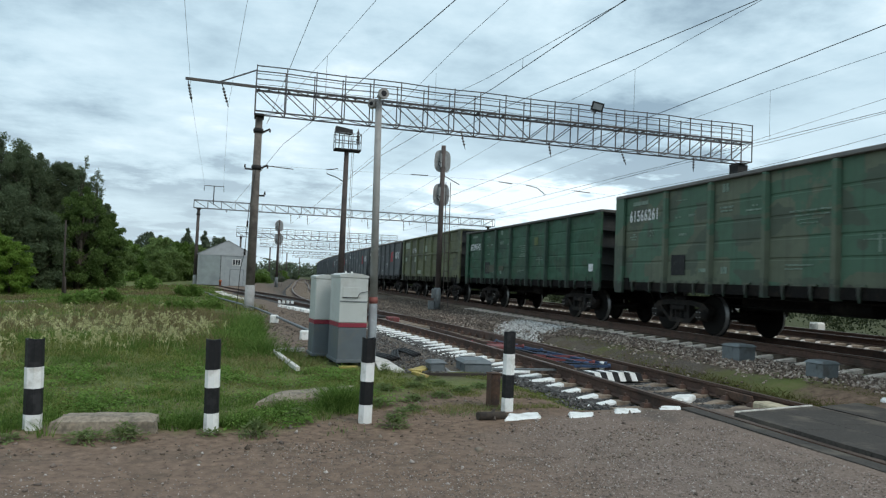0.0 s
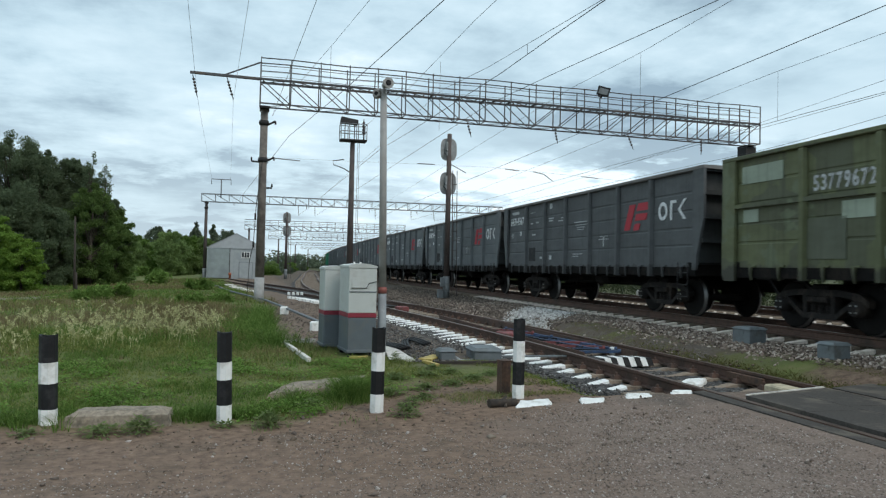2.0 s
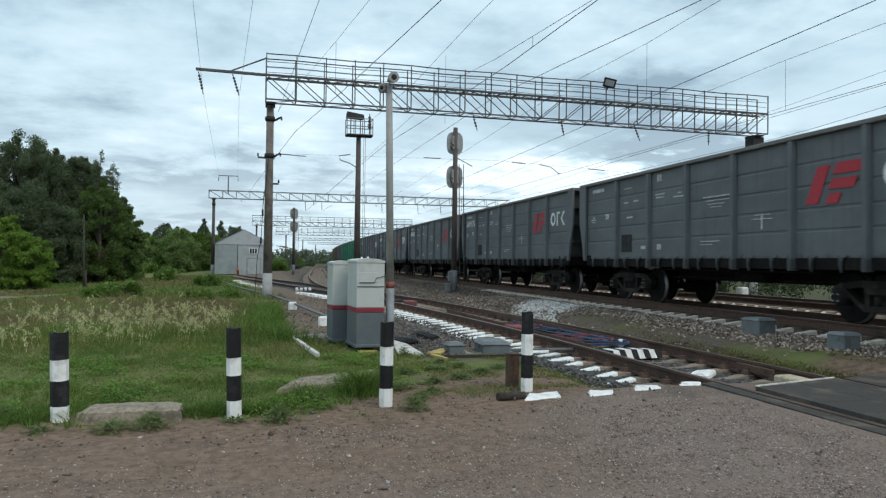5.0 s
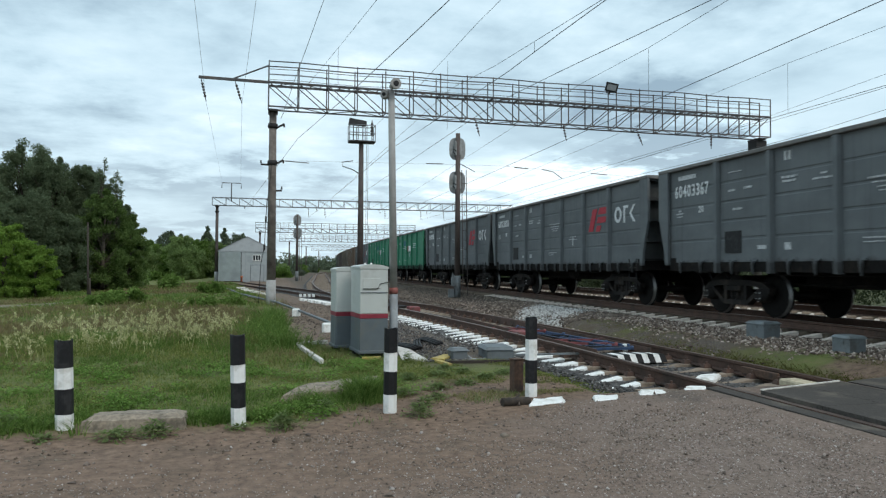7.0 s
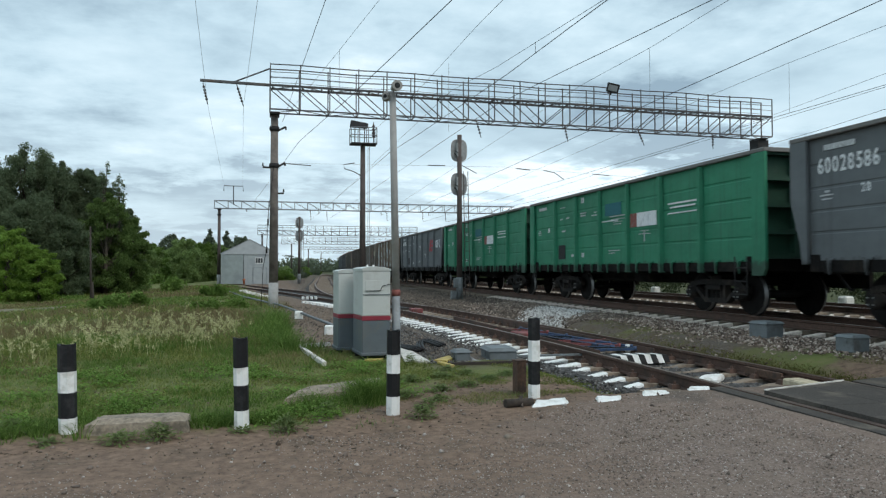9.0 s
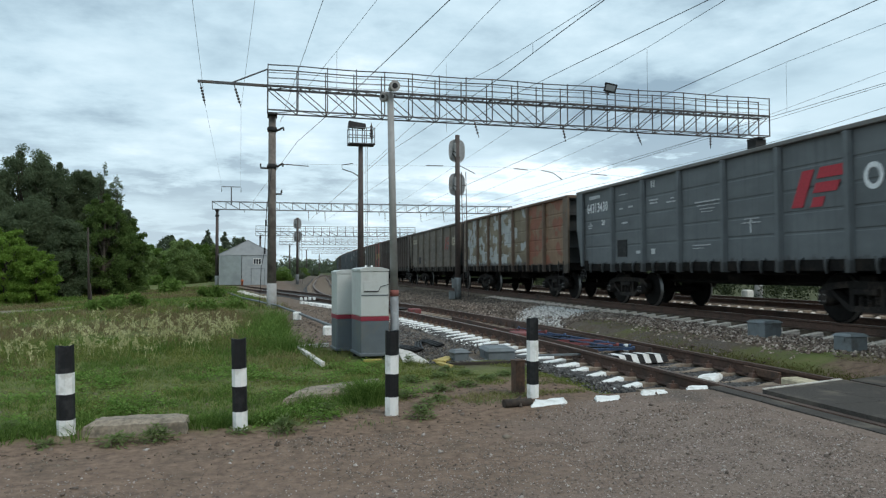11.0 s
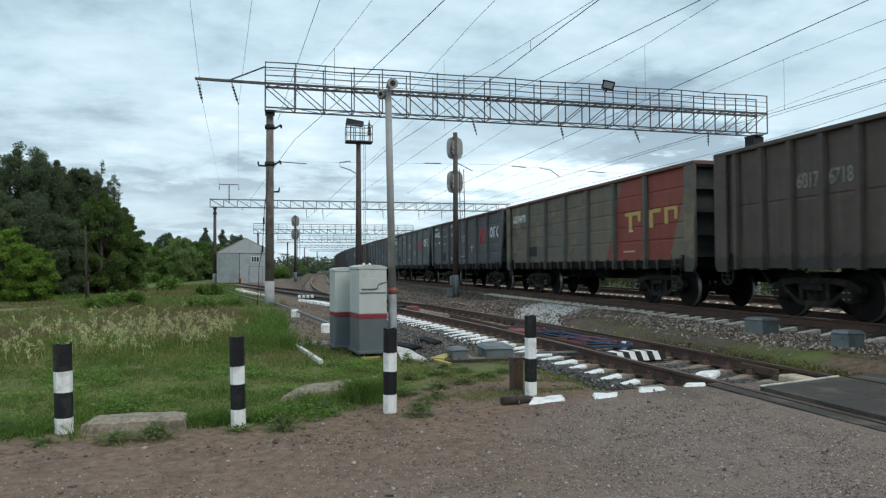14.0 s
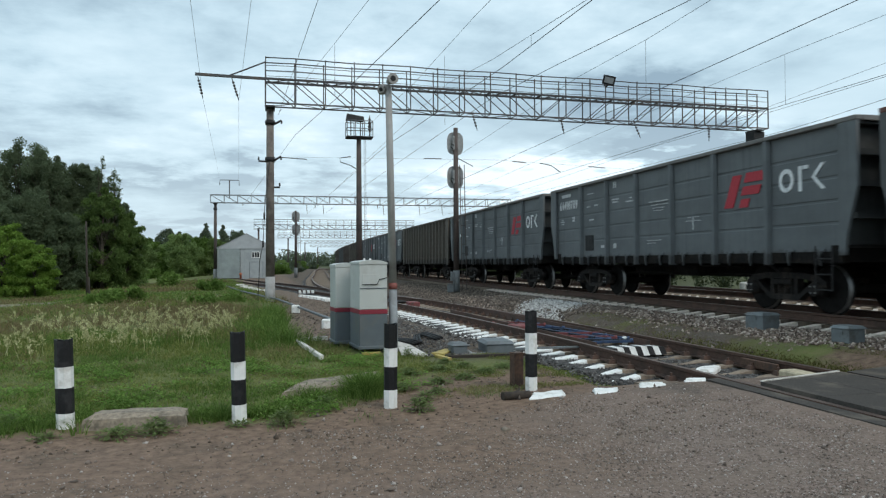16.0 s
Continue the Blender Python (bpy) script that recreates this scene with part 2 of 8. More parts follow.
M["letter_blue"] = plain("letter_blue", (0.022, 0.14, 0.165), 0.8, grain=20, amount=0.3)
M["lamp_glass"] = plain("lamp_glass", (0.25, 0.27, 0.28), 0.2, grain=4)
M["coal"] = plain("coal", (0.012, 0.012, 0.013), 0.8, grain=12, amount=0.5, bump=0.8)
M["wheel_steel"] = plain("wheel_steel", (0.012, 0.011, 0.0105), 0.8, 0.0, grain=8, amount=0.3, spec=0.15)
M["tread_steel"] = plain("tread_steel", (0.20, 0.195, 0.19), 0.4, 0.9, grain=8, amount=0.15)


def wagon_paint(name, base, dust=0.25, rust=0.12, patch=None, patch_amount=0.0, grime=0.3, seed=0.0, blocks=()):
    """Painted wagon steel: faded panels, streaks that run down, rust blooms, bare or repainted patches."""
    m = Mat(name, 0.62)
    fade = m.noise(0.55, 4, 0.6, (1, 1, 1.6), world=False, shift=seed)
    col = m.ramp(fade, (0.3, scaled(base, 0.82)), (0.7, scaled(base, 1.16)))
    streak = m.noise(3.2, 5, 0.6, (1, 3.0, 0.16), world=False, shift=seed + 3)
    col = m.mix(m.math("MULTIPLY", m.step(streak, 0.5, 0.78), dust), col, (0.20, 0.185, 0.16))
    if blocks:
        # repainted rectangles with worn edges, in two coats
        for q, (tone, share, size) in enumerate(blocks):
            wob = m.nt.nodes.new("ShaderNodeTexNoise")
            wob.inputs["Scale"].default_value, wob.inputs["Detail"].default_value = 2.6, 5.0
            m.link(m.tex.outputs["Object"], wob.inputs["Vector"])
            mp = m.nt.nodes.new("ShaderNodeMapping")
            mp.inputs["Scale"].default_value, mp.inputs["Location"].default_value = (0.01, 1.0, 1.35), (0, seed + q * 3.7, q * 1.9)
            m.link(m.mix(0.11, m.tex.outputs["Object"], wob.outputs[1], "ADD"), mp.inputs[0])
            v = m.nt.nodes.new("ShaderNodeTexVoronoi")
            v.distance = "CHEBYCHEV"
            v.inputs["Scale"].default_value = size
            m.link(mp.outputs[0], v.inputs["Vector"])
            bw = m.nt.nodes.new("ShaderNodeRGBToBW")
            m.link(v.outputs["Color"], bw.inputs[0])
            rag = m.math("ADD", bw.outputs[0], m.math("MULTIPLY", m.math("SUBTRACT", m.noise(5, 5, 0.65, world=False, shift=seed + q), 0.5), 0.3))
            col = m.mix(m.math("MULTIPLY", m.step(rag, 1 - share, 1.04 - share), 0.85), col, tone)
    if patch:
        p = m.noise(0.95, 3, 0.5, (1, 1, 1.25), world=False, shift=seed + 17)
        col = m.mix(m.step(p, 1 - patch_amount, 1 - patch_amount + 0.015), col, patch)
    r = m.noise(4.5, 8, 0.72, (1, 1, 0.7), world=False, shift=seed + 5)
    col = m.mix(m.math("MULTIPLY", m.step(r, 0.62, 0.74), rust * 3.0, clamp=True), col, (0.075, 0.04, 0.026))
    g = m.noise(1.7, 6, 0.65, (1, 1, 2.2), world=False, shift=seed + 29)
    col = m.mix(m.math("MULTIPLY", m.step(g, 0.42, 0.7), grime), col, scaled(base, 0.45))
    soot = m.noise(2.6, 4, 0.6, (1, 3.4, 0.12), world=False, shift=seed + 41)
    col = m.mix(m.math("MULTIPLY", m.step(soot, 0.5, 0.74), 0.22 + grime * 0.6), col, scaled(base, 0.3))
    # oil and mud thrown up in a ragged line along the bottom
    splash = m.math("ADD", m.axis(2, world=False), m.math("MULTIPLY", m.math("SUBTRACT", m.noise(4.5, 6, 0.7, world=False, shift=seed + 2), 0.5), 0.5))
    col = m.mix(m.math("MULTIPLY", m.math("SUBTRACT", 1.0, m.step(splash, 1.14, 1.26)), 0.7), col, (0.022, 0.019, 0.017))
    fine = m.noise(38, 3, 0.6, world=False)
    m.color(col).bump(fine, 0.12, 0.004)
    m.rough(m.math("ADD", 0.5, m.math("MULTIPLY", g, 0.3)))
    return m.m


def peeled_paint():
    """Brown wagon paint that has come off in ragged squarish flakes down to a pale coat."""
    m = Mat("peeled_paint", 0.7)
    n1 = m.noise(0.9, 2, 0.5, (1, 1, 1.4), world=False, shift=31.0)
    base = m.ramp(n1, (0.35, (0.15, 0.115, 0.072)), (0.65, (0.235, 0.195, 0.13)))
    rag = m.noise(7, 4, 0.6, world=False, shift=3.0)
    wob = m.nt.nodes.new("ShaderNodeTexNoise")
    wob.inputs["Scale"].default_value, wob.inputs["Detail"].default_value = 3.0, 4.0
    m.link(m.tex.outputs["Object"], wob.inputs["Vector"])
    at = m.mix(0.085, m.tex.outputs["Object"], wob.outputs[1], "ADD")
    mp = m.nt.nodes.new("ShaderNodeMapping")
    mp.inputs["Scale"].default_value = (0.01, 1.7, 2.1)
    m.link(at, mp.inputs[0])
    v = m.nt.nodes.new("ShaderNodeTexVoronoi")
    v.distance = "CHEBYCHEV"
    v.inputs["Scale"].default_value = 1.25
    m.link(mp.outputs[0], v.inputs["Vector"])
    bw = m.nt.nodes.new("ShaderNodeRGBToBW")
    m.link(v.outputs["Color"], bw.inputs[0])
    y = m.axis(1, world=False)
    cut = m.math("ADD", 0.47, m.math("MULTIPLY", m.math("SUBTRACT", 1.0, m.step(y, -2.0, 2.4)), 0.17))
    flake = m.step(m.math("ADD", bw.outputs[0], m.math("MULTIPLY", m.math("SUBTRACT", rag, 0.5), 0.25)), cut, m.math("ADD", cut, 0.012))
    pale = m.ramp(m.noise(2.2, 4, 0.6, world=False), (0.3, (0.30, 0.315, 0.31)), (0.7, (0.46, 0.47, 0.455)))
    col = m.mix(flake, base, pale)
    r = m.noise(4.5, 8, 0.72, (1, 1, 0.5), world=False, shift=7.0)
    col = m.mix(m.math("MULTIPLY", m.step(r, 0.6, 0.7), 0.6), col, (0.10, 0.055, 0.033))
    streak = m.noise(3.2, 5, 0.6, (1, 3.0, 0.16), world=False, shift=8.0)
    col = m.mix(m.math("MULTIPLY", m.step(streak, 0.5, 0.75), 0.35), col, (0.10, 0.075, 0.055))
    splash = m.math("ADD", m.axis(2, world=False), m.math("MULTIPLY", m.math("SUBTRACT", rag, 0.5), 0.5))
    col = m.mix(m.math("MULTIPLY", m.math("SUBTRACT", 1.0, m.step(splash, 1.25, 1.4)), 0.8), col, (0.03, 0.025, 0.021))
    m.color(col).bump(m.math("ADD", m.math("MULTIPLY", flake, -1.0), rag), 0.25, 0.006)
    return m.m


def two_paint():
    """Khaki paint that gives way to dull red along a slanting line."""
    m = Mat("khaki_to_red", 0.65)
    n = m.noise(1.2, 5, 0.6, world=False, shift=4.0)
    khaki = m.ramp(n, (0.3, (0.128, 0.104, 0.073)), (0.7, (0.166, 0.137, 0.096)))
    red = m.ramp(n, (0.3, (0.19, 0.036, 0.025)), (0.7, (0.26, 0.052, 0.034)))
    slant = m.math("ADD", m.math("ADD", m.axis(1, world=False), 2.66), m.math("MULTIPLY", m.math("SUBTRACT", m.axis(2, world=False), 2.5), 0.45))
    slant = m.math("ADD", slant, m.math("MULTIPLY", m.math("SUBTRACT", m.noise(5, 4, 0.6, world=False), 0.5), 0.2))
    end = m.math("ADD", m.math("ADD", m.axis(1, world=False), 6.35), m.math("MULTIPLY", m.math("SUBTRACT", m.axis(2, world=False), 3.2), 0.42))
    col = m.mix(m.math("MAXIMUM", m.step(slant, -0.03, 0.03), m.math("SUBTRACT", 1.0, m.step(end, -0.03, 0.03))), red, khaki)
    soot = m.noise(2.6, 4, 0.6, (1, 3.4, 0.12), world=False, shift=5.0)
    col = m.mix(m.math("MULTIPLY", m.step(soot, 0.5, 0.74), 0.4), col, (0.04, 0.033, 0.026))
    m.color(col).bump(m.noise(38, 3, 0.6, world=False), 0.12, 0.004)
    return m.m


def ground_material():
    m = Mat("ground_cover", 0.95, spec=0.2)
    X, Y = m.axis(0), m.axis(1)
    w1, w2, w3 = m.noise(0.35, 5, 0.6), m.noise(2.3, 6, 0.62), m.noise(11, 6, 0.65)
    fine = m.noise(70, 4, 0.7)
    # crushed stone road
    st = m.voronoi(55, out="Color")
    bw = m.nt.nodes.new("ShaderNodeRGBToBW")
    m.link(st, bw.inputs[0])
    stone = m.ramp(bw.outputs[0], (0.0, (0.095, 0.071, 0.061)), (0.5, (0.185, 0.140, 0.118)), (0.85, (0.281, 0.218, 0.188)), (1.0, (0.473, 0.390, 0.348)))
    fines = m.ramp(m.noise(28, 5, 0.7), (0.35, (0.128, 0.098, 0.080)), (0.65, (0.257, 0.200, 0.167)))
    road = m.mix(m.step(m.math("ADD", w2, m.math("MULTIPLY", w3, 0.3)), 0.45, 0.85), stone, fines)
    road = m.mix(m.math("MULTIPLY", m.step(w1, 0.35, 0.7), 0.4), road, (0.205, 0.145, 0.111))
    # trodden earth
    dirt = m.ramp(w3, (0.3, (0.090, 0.060, 0.042)), (0.7, (0.263, 0.178, 0.128)))
    dirt = m.mix(m.math("MULTIPLY", m.step(w2, 0.5, 0.68), 0.55), dirt, (0.084, 0.062, 0.043))
    dirt = m.mix(m.math("MULTIPLY", m.step(fine, 0.6, 0.75), 0.5), dirt, (0.273, 0.240, 0.212))
    # turf under the blades
    turf = m.ramp(w2, (0.3, (0.075, 0.088, 0.03)), (0.55, (0.125, 0.145, 0.045)), (0.75, (0.17, 0.15, 0.072)))
    turf = m.mix(m.step(w1, 0.55, 0.75), turf, (0.155, 0.13, 0.072))
    # stony strip beside the lines
    cess = m.mix(m.step(w2, 0.42, 0.62), m.ramp(bw.outputs[0], (0.0, (0.06, 0.048, 0.039)), (0.7, (0.13, 0.106, 0.087)), (1.0, (0.25, 0.216, 0.186))), (0.105, 0.08, 0.057))
    moss = m.math("MULTIPLY", m.step(m.noise(0.9, 5, 0.6, shift=4.0), 0.46, 0.6), m.math("MULTIPLY", m.step(X, 7.25, 7.6), m.math("SUBTRACT", 1.0, m.step(X, 8.4, 8.8))))
    cess = m.mix(m.math("MULTIPLY", moss, m.math("MULTIPLY", m.math("SUBTRACT", 1.0, m.step(Y, 15.0, 22.0)), 0.72)), cess, (0.125, 0.13, 0.042))
    jag = m.math("ADD", m.math("MULTIPLY", m.math("SUBTRACT", w2, 0.5), 1.3), m.math("MULTIPLY", m.math("SUBTRACT", w3, 0.5), 0.6))
    # the road's far edge bends away where the crossing begins
    edge = m.math("ADD", 6.1, m.math("MULTIPLY", m.step(X, 1.2, 4.2), 1.25))
    on_road = m.step(m.math("ADD", m.math("SUBTRACT", edge, Y), jag), -0.25, 0.35)
    brown = m.math("MULTIPLY", m.step(m.math("ADD", m.math("SUBTRACT", Y, m.math("SUBTRACT", 4.3, m.math("MULTIPLY", X, 0.05))), jag), -0.9, 0.9), m.math("SUBTRACT", 1.0, m.step(X, 1.4, 3.4)))
    road = m.mix(m.math("MULTIPLY", brown, 0.85), road, dirt)
    grass_edge = m.math("SUBTRACT", m.math("ADD", 6.75, m.math("MULTIPLY", m.step(X, 0.2, 2.4), 2.2)), m.math("MULTIPLY", m.step(X, -6.0, -1.0), 0.0))
    land = m.mix(m.step(m.math("SUBTRACT", m.math("ADD", Y, jag), grass_edge), -0.3, 0.5), dirt, turf)
    side = m.math("ADD", m.math("SUBTRACT", X, m.math("SUBTRACT", m.math("SUBTRACT", 2.15, m.math("MULTIPLY", m.step(Y, 11.3, 13.6), 1.75)), m.math("MULTIPLY", m.step(Y, 28.0, 62.0), 3.0))), m.math("MULTIPLY", jag, 0.9))
    bare = m.math("SUBTRACT", 1.0, m.step(m.math("ADD", X, m.math("MULTIPLY", jag, 0.5)), 1.7, 2.5))
    cess = m.mix(m.math("MULTIPLY", bare, 0.75), cess, m.mix(m.step(m.voronoi(26), 0.3, 0.42), (0.20, 0.175, 0.15), dirt))
    land = m.mix(m.math("MULTIPLY", m.step(side, -0.5, 0.6), m.step(Y, 9.3, 11.0)), land, cess)
    land = m.mix(m.step(m.math("ADD", X, m.math("MULTIPLY", jag, 0.8)), 17.2, 18.4), land, m.mix(0.7, turf, (0.05, 0.05, 0.028)))
    track = m.math("ABSOLUTE", m.math("SUBTRACT", m.math("SUBTRACT", Y, m.math("MULTIPLY", X, 0.06)), 33.0))
    worn = m.math("MULTIPLY", m.math("SUBTRACT", 1.0, m.step(m.math("ADD", track, jag), 1.0, 1.8)), m.math("SUBTRACT", 1.0, m.step(X, -8.5, -6.5)))
    land = m.mix(worn, land, m.ramp(w3, (0.25, (0.15, 0.125, 0.09)), (0.75, (0.25, 0.215, 0.165))))
    damp = m.math("MULTIPLY", m.math("MULTIPLY", m.step(X, 3.2, 4.3), m.step(m.math("ADD", Y, m.math("MULTIPLY", jag, 0.7)), 6.1, 6.9)), m.step(m.noise(1.3, 5, 0.6, shift=6.0), 0.36, 0.6))
    road = m.mix(m.math("MULTIPLY", damp, 0.7), road, (0.085, 0.074, 0.064))
    col = m.mix(on_road, land, road)
    m.color(col)
    m.bump(m.math("ADD", m.math("MULTIPLY", bw.outputs[0], 0.5), m.math("MULTIPLY", w3, 0.8)), 0.6, 0.02)
    return m.m


def stones_material(name, lo, mid, hi, scale=16.0):
    """Track ballast: broken stone told apart by its cells."""
    m = Mat(name, 0.95, spec=0.2)
    cell = m.voronoi(scale, out="Color")
    bw = m.nt.nodes.new("ShaderNodeRGBToBW")
    m.link(cell, bw.inputs[0])
    d = m.voronoi(scale, "DISTANCE_TO_EDGE", "Distance")
    col = m.ramp(bw.outputs[0], (0.1, lo), (0.5, mid), (0.9, hi))
    big = m.noise(0.8, 5, 0.6)
    col = m.mix(m.math("MULTIPLY", m.step(big, 0.45, 0.7), 0.6), col, scaled(lo, 1.1))
    m.color(m.mix(m.step(d, 0.0, 0.08), scaled(lo, 0.5), col))
    m.bump(m.math("MINIMUM", d, 0.25), 1.0, 0.05)
    return m.m


def leafy(name, lo, mid, hi, trans=0.25, dry=None):
    m = Mat(name, 0.8, spec=0.12)
    r = m.island()
    col = m.ramp(r, (0.0, lo), (0.55, mid), (1.0, hi))
    big = m.noise(0.5, 3, 0.5)
    col = m.mix(m.math("MULTIPLY", m.step(big, 0.4, 0.65), 0.35), col, lo)
    if dry:
        patch = m.noise(0.28, 5, 0.6, shift=11.0)
        col = m.mix(m.math("MULTIPLY", m.step(patch, 0.5, 0.66), 0.6), col, dry)
        deep = m.noise(0.17, 4, 0.55, shift=2.0)
        col = m.mix(m.math("MULTIPLY", m.step(deep, 0.5, 0.7), 0.5), col, scaled(lo, 0.8))
    m.color(col)
    m.b.inputs["Subsurface Weight"].default_value = 0.0
    t = m.nt.nodes.new("ShaderNodeBsdfTranslucent")
    mixs = m.nt.nodes.new("ShaderNodeMixShader")
    mixs.inputs[0].default_value = trans
    m.link(col, t.inputs[0])
    out = m.nt.nodes["Material Output"]
    m.link(m.b.outputs[0], mixs.inputs[1]), m.link(t.outputs[0], mixs.inputs[2])
    m.link(mixs.outputs[0], out.inputs[0])
    return m.m


M["ground"] = ground_material()
M["ballast"] = stones_material("ballast", (0.07, 0.058, 0.048), (0.155, 0.13, 0.108), (0.31, 0.265, 0.225), 15)
M["ballast_dark"] = stones_material("ballast_dark", (0.04, 0.038, 0.038), (0.085, 0.082, 0.08), (0.17, 0.165, 0.16), 15)
M["leaf_dark"] = leafy("leaf_dark", (0.1, 0.13, 0.074), (0.13, 0.168, 0.094), (0.165, 0.21, 0.115), 0.55)
M["leaf_mid"] = leafy("leaf_mid", (0.075, 0.118, 0.034), (0.12, 0.182, 0.054), (0.17, 0.245, 0.075), 0.5)
M["leaf_fresh"] = leafy("leaf_fresh", (0.075, 0.135, 0.026), (0.125, 0.198, 0.044), (0.185, 0.275, 0.074), 0.45)
M["leaf_lime"] = leafy("leaf_lime", (0.12, 0.2, 0.034), (0.19, 0.3, 0.055), (0.28, 0.41, 0.095), 0.55)
# mid-distance foliage: the lightening by haze is in these greens
M["leaf_hazed"] = leafy("leaf_hazed", (0.14, 0.20, 0.07), (0.20, 0.28, 0.1), (0.28, 0.37, 0.14), 0.55)
# distant foliage, its colours raised to carry the haze of distance
M["leaf_far_haze"] = leafy("leaf_far_haze", (0.08, 0.105, 0.07), (0.11, 0.14, 0.09), (0.145, 0.18, 0.115))
M["grass"] = leafy("grass_blade", (0.085, 0.115, 0.025), (0.185, 0.225, 0.055), (0.34, 0.345, 0.135), 0.4, (0.25, 0.22, 0.11))
M["scrub"] = leafy("scrub", (0.022, 0.03, 0.015), (0.04, 0.052, 0.024), (0.07, 0.08, 0.036), 0.3)
M["grass_lush"] = leafy("grass_lush", (0.055, 0.11, 0.02), (0.12, 0.2, 0.042), (0.23, 0.32, 0.09), 0.45)
M["grass_dry"] = leafy("grass_dry", (0.125, 0.108, 0.05), (0.19, 0.155, 0.08), (0.265, 0.2, 0.115), 0.35)
M["grass_seed"] = leafy("grass_seed", (0.34, 0.33, 0.15), (0.5, 0.48, 0.25), (0.66, 0.63, 0.38), 0.45)
M["clover"] = leafy("clover", (0.10, 0.20, 0.035), (0.17, 0.29, 0.06), (0.27, 0.38, 0.11), 0.5)
M["moss"] = leafy("moss", (0.105, 0.102, 0.034), (0.152, 0.148, 0.052), (0.225, 0.208, 0.088), 0.35)
M["weed"] = leafy("weed", (0.13, 0.18, 0.065), (0.18, 0.235, 0.09), (0.25, 0.30, 0.13), 0.5)

# ---- mesh helpers ----


def box(bm, x0, x1, y0, y1, z0, z1, bevel=0.0):
    v = [bm.verts.new(p) for p in ((x0, y0, z0), (x1, y0, z0), (x1, y1, z0), (x0, y1, z0), (x0, y0, z1), (x1, y0, z1), (x1, y1, z1), (x0, y1, z1))]
    fs = [bm.faces.new([v[i] for i in q]) for q in ((3, 2, 1, 0), (4, 5, 6, 7), (0, 1, 5, 4), (1, 2, 6, 5), (2, 3, 7, 6), (3, 0, 4, 7))]
    if bevel:
        es = list({e for f in fs for e in f.edges})
        bmesh.ops.bevel(bm, geom=es, offset=bevel, segments=1, affect="EDGES", profile=0.5)
    return v


def hexa(bm, pts):
    """Eight corners: the lower four in turn, then the upper four."""
    v = [bm.verts.new(p) for p in pts]
    for q in ((3, 2, 1, 0), (4, 5, 6, 7), (0, 1, 5, 4), (1, 2, 6, 5), (2, 3, 7, 6), (3, 0, 4, 7)):
        bm.faces.new([v[i] for i in q])


def rod(bm, a, b, r0, r1=None, n=8, cap=True):
    a, b = Vector(a), Vector(b)
    r1 = r0 if r1 is None else r1
    d = (b - a).normalized()
    u = d.cross(Vector((0, 0, 1)))
    u = u.normalized() if u.length > 1e-4 else Vector((1, 0, 0))
    w = d.cross(u)
    ring = [[bm.verts.new(p + (u * math.cos(k * math.tau / n) + w * math.sin(k * math.tau / n)) * r) for k in range(n)] for p, r in ((a, r0), (b, r1))]
    for k in range(n):
        f = bm.faces.new((ring[0][k], ring[0][(k + 1) % n], ring[1][(k + 1) % n], ring[1][k]))
        f.smooth = n > 6
    if cap:
        bm.faces.new(ring[0][::-1]), bm.faces.new(ring[1])


def tube(bm, pts, r, n=6):
    """One unbroken tube along the points."""
    pts = [Vector(p) for p in pts]
    rings = []
    for k, p in enumerate(pts):
        d = (pts[min(k + 1, len(pts) - 1)] - pts[max(k - 1, 0)]).normalized()
        u = d.cross(Vector((0, 0, 1)))
        u = u.normalized() if u.length > 1e-3 else (rings and lastu) or Vector((1, 0, 0))
        lastu = u
        w = d.cross(u)
        rings.append([bm.verts.new(p + (u * math.cos(q * math.tau / n) + w * math.sin(q * math.tau / n)) * r) for q in range(n)])
    for r0, r1 in zip(rings, rings[1:]):
        for q in range(n):
            bm.faces.new((r0[q], r0[(q + 1) % n], r1[(q + 1) % n], r1[q])).smooth = True
    bm.faces.new(rings[0][::-1]), bm.faces.new(rings[-1])


def bar(bm, a, b, w, h=None):
    """A square bar from a to b."""
    a, b = Vector(a), Vector(b)
    h = h or w
    d = (b - a).normalized()
    u = d.cross(Vector((0, 0, 1)))
    u = u.normalized() if u.length > 1e-3 else Vector((1, 0, 0))
    n = u.cross(d)
    u, n = u * w / 2, n * h / 2
    hexa(bm, [a - u - n, a + u - n, b + u - n, b - u - n, a - u + n, a + u + n, b + u + n, b - u + n])


def lathe(bm, axis_a, axis_b, profile, n=24, smooth=True):
    """profile: (share along the axis, radius)."""
    a, b = Vector(axis_a), Vector(axis_b)
    d = (b - a).normalized()
    u = d.cross(Vector((0, 0, 1)))
    u = u.normalized() if u.length > 1e-4 else Vector((1, 0, 0))
    w = d.cross(u)
    rings = []
    for s, r in profile:
        p = a + (b - a) * s
        rings.append([bm.verts.new(p + (u * math.cos(k * math.tau / n) + w * math.sin(k * math.tau / n)) * max(r, 1e-4)) for k in range(n)])
    for r0, r1 in zip(rings, rings[1:]):
        for k in range(n):
            f = bm.faces.new((r0[k], r0[(k + 1) % n], r1[(k + 1) % n], r1[k]))
            f.smooth = smooth
    bm.faces.new(rings[0][::-1]), bm.faces.new(rings[-1])


def mesh_of(name, bm, mat):
    me = bpy.data.meshes.new(name)
    bm.normal_update()
    bm.to_mesh(me)
    bm.free()
    if mat:
        me.materials.append(M[mat] if isinstance(mat, str) else mat)
    return me


def put_mesh(name, me, parent=None, label="", m=None):
    ob = new(name, me)
    if parent:
        ob.parent = parent
    if m is not None:
        ob.matrix_local = m
    if label:
        tagged(ob, label)
    return ob


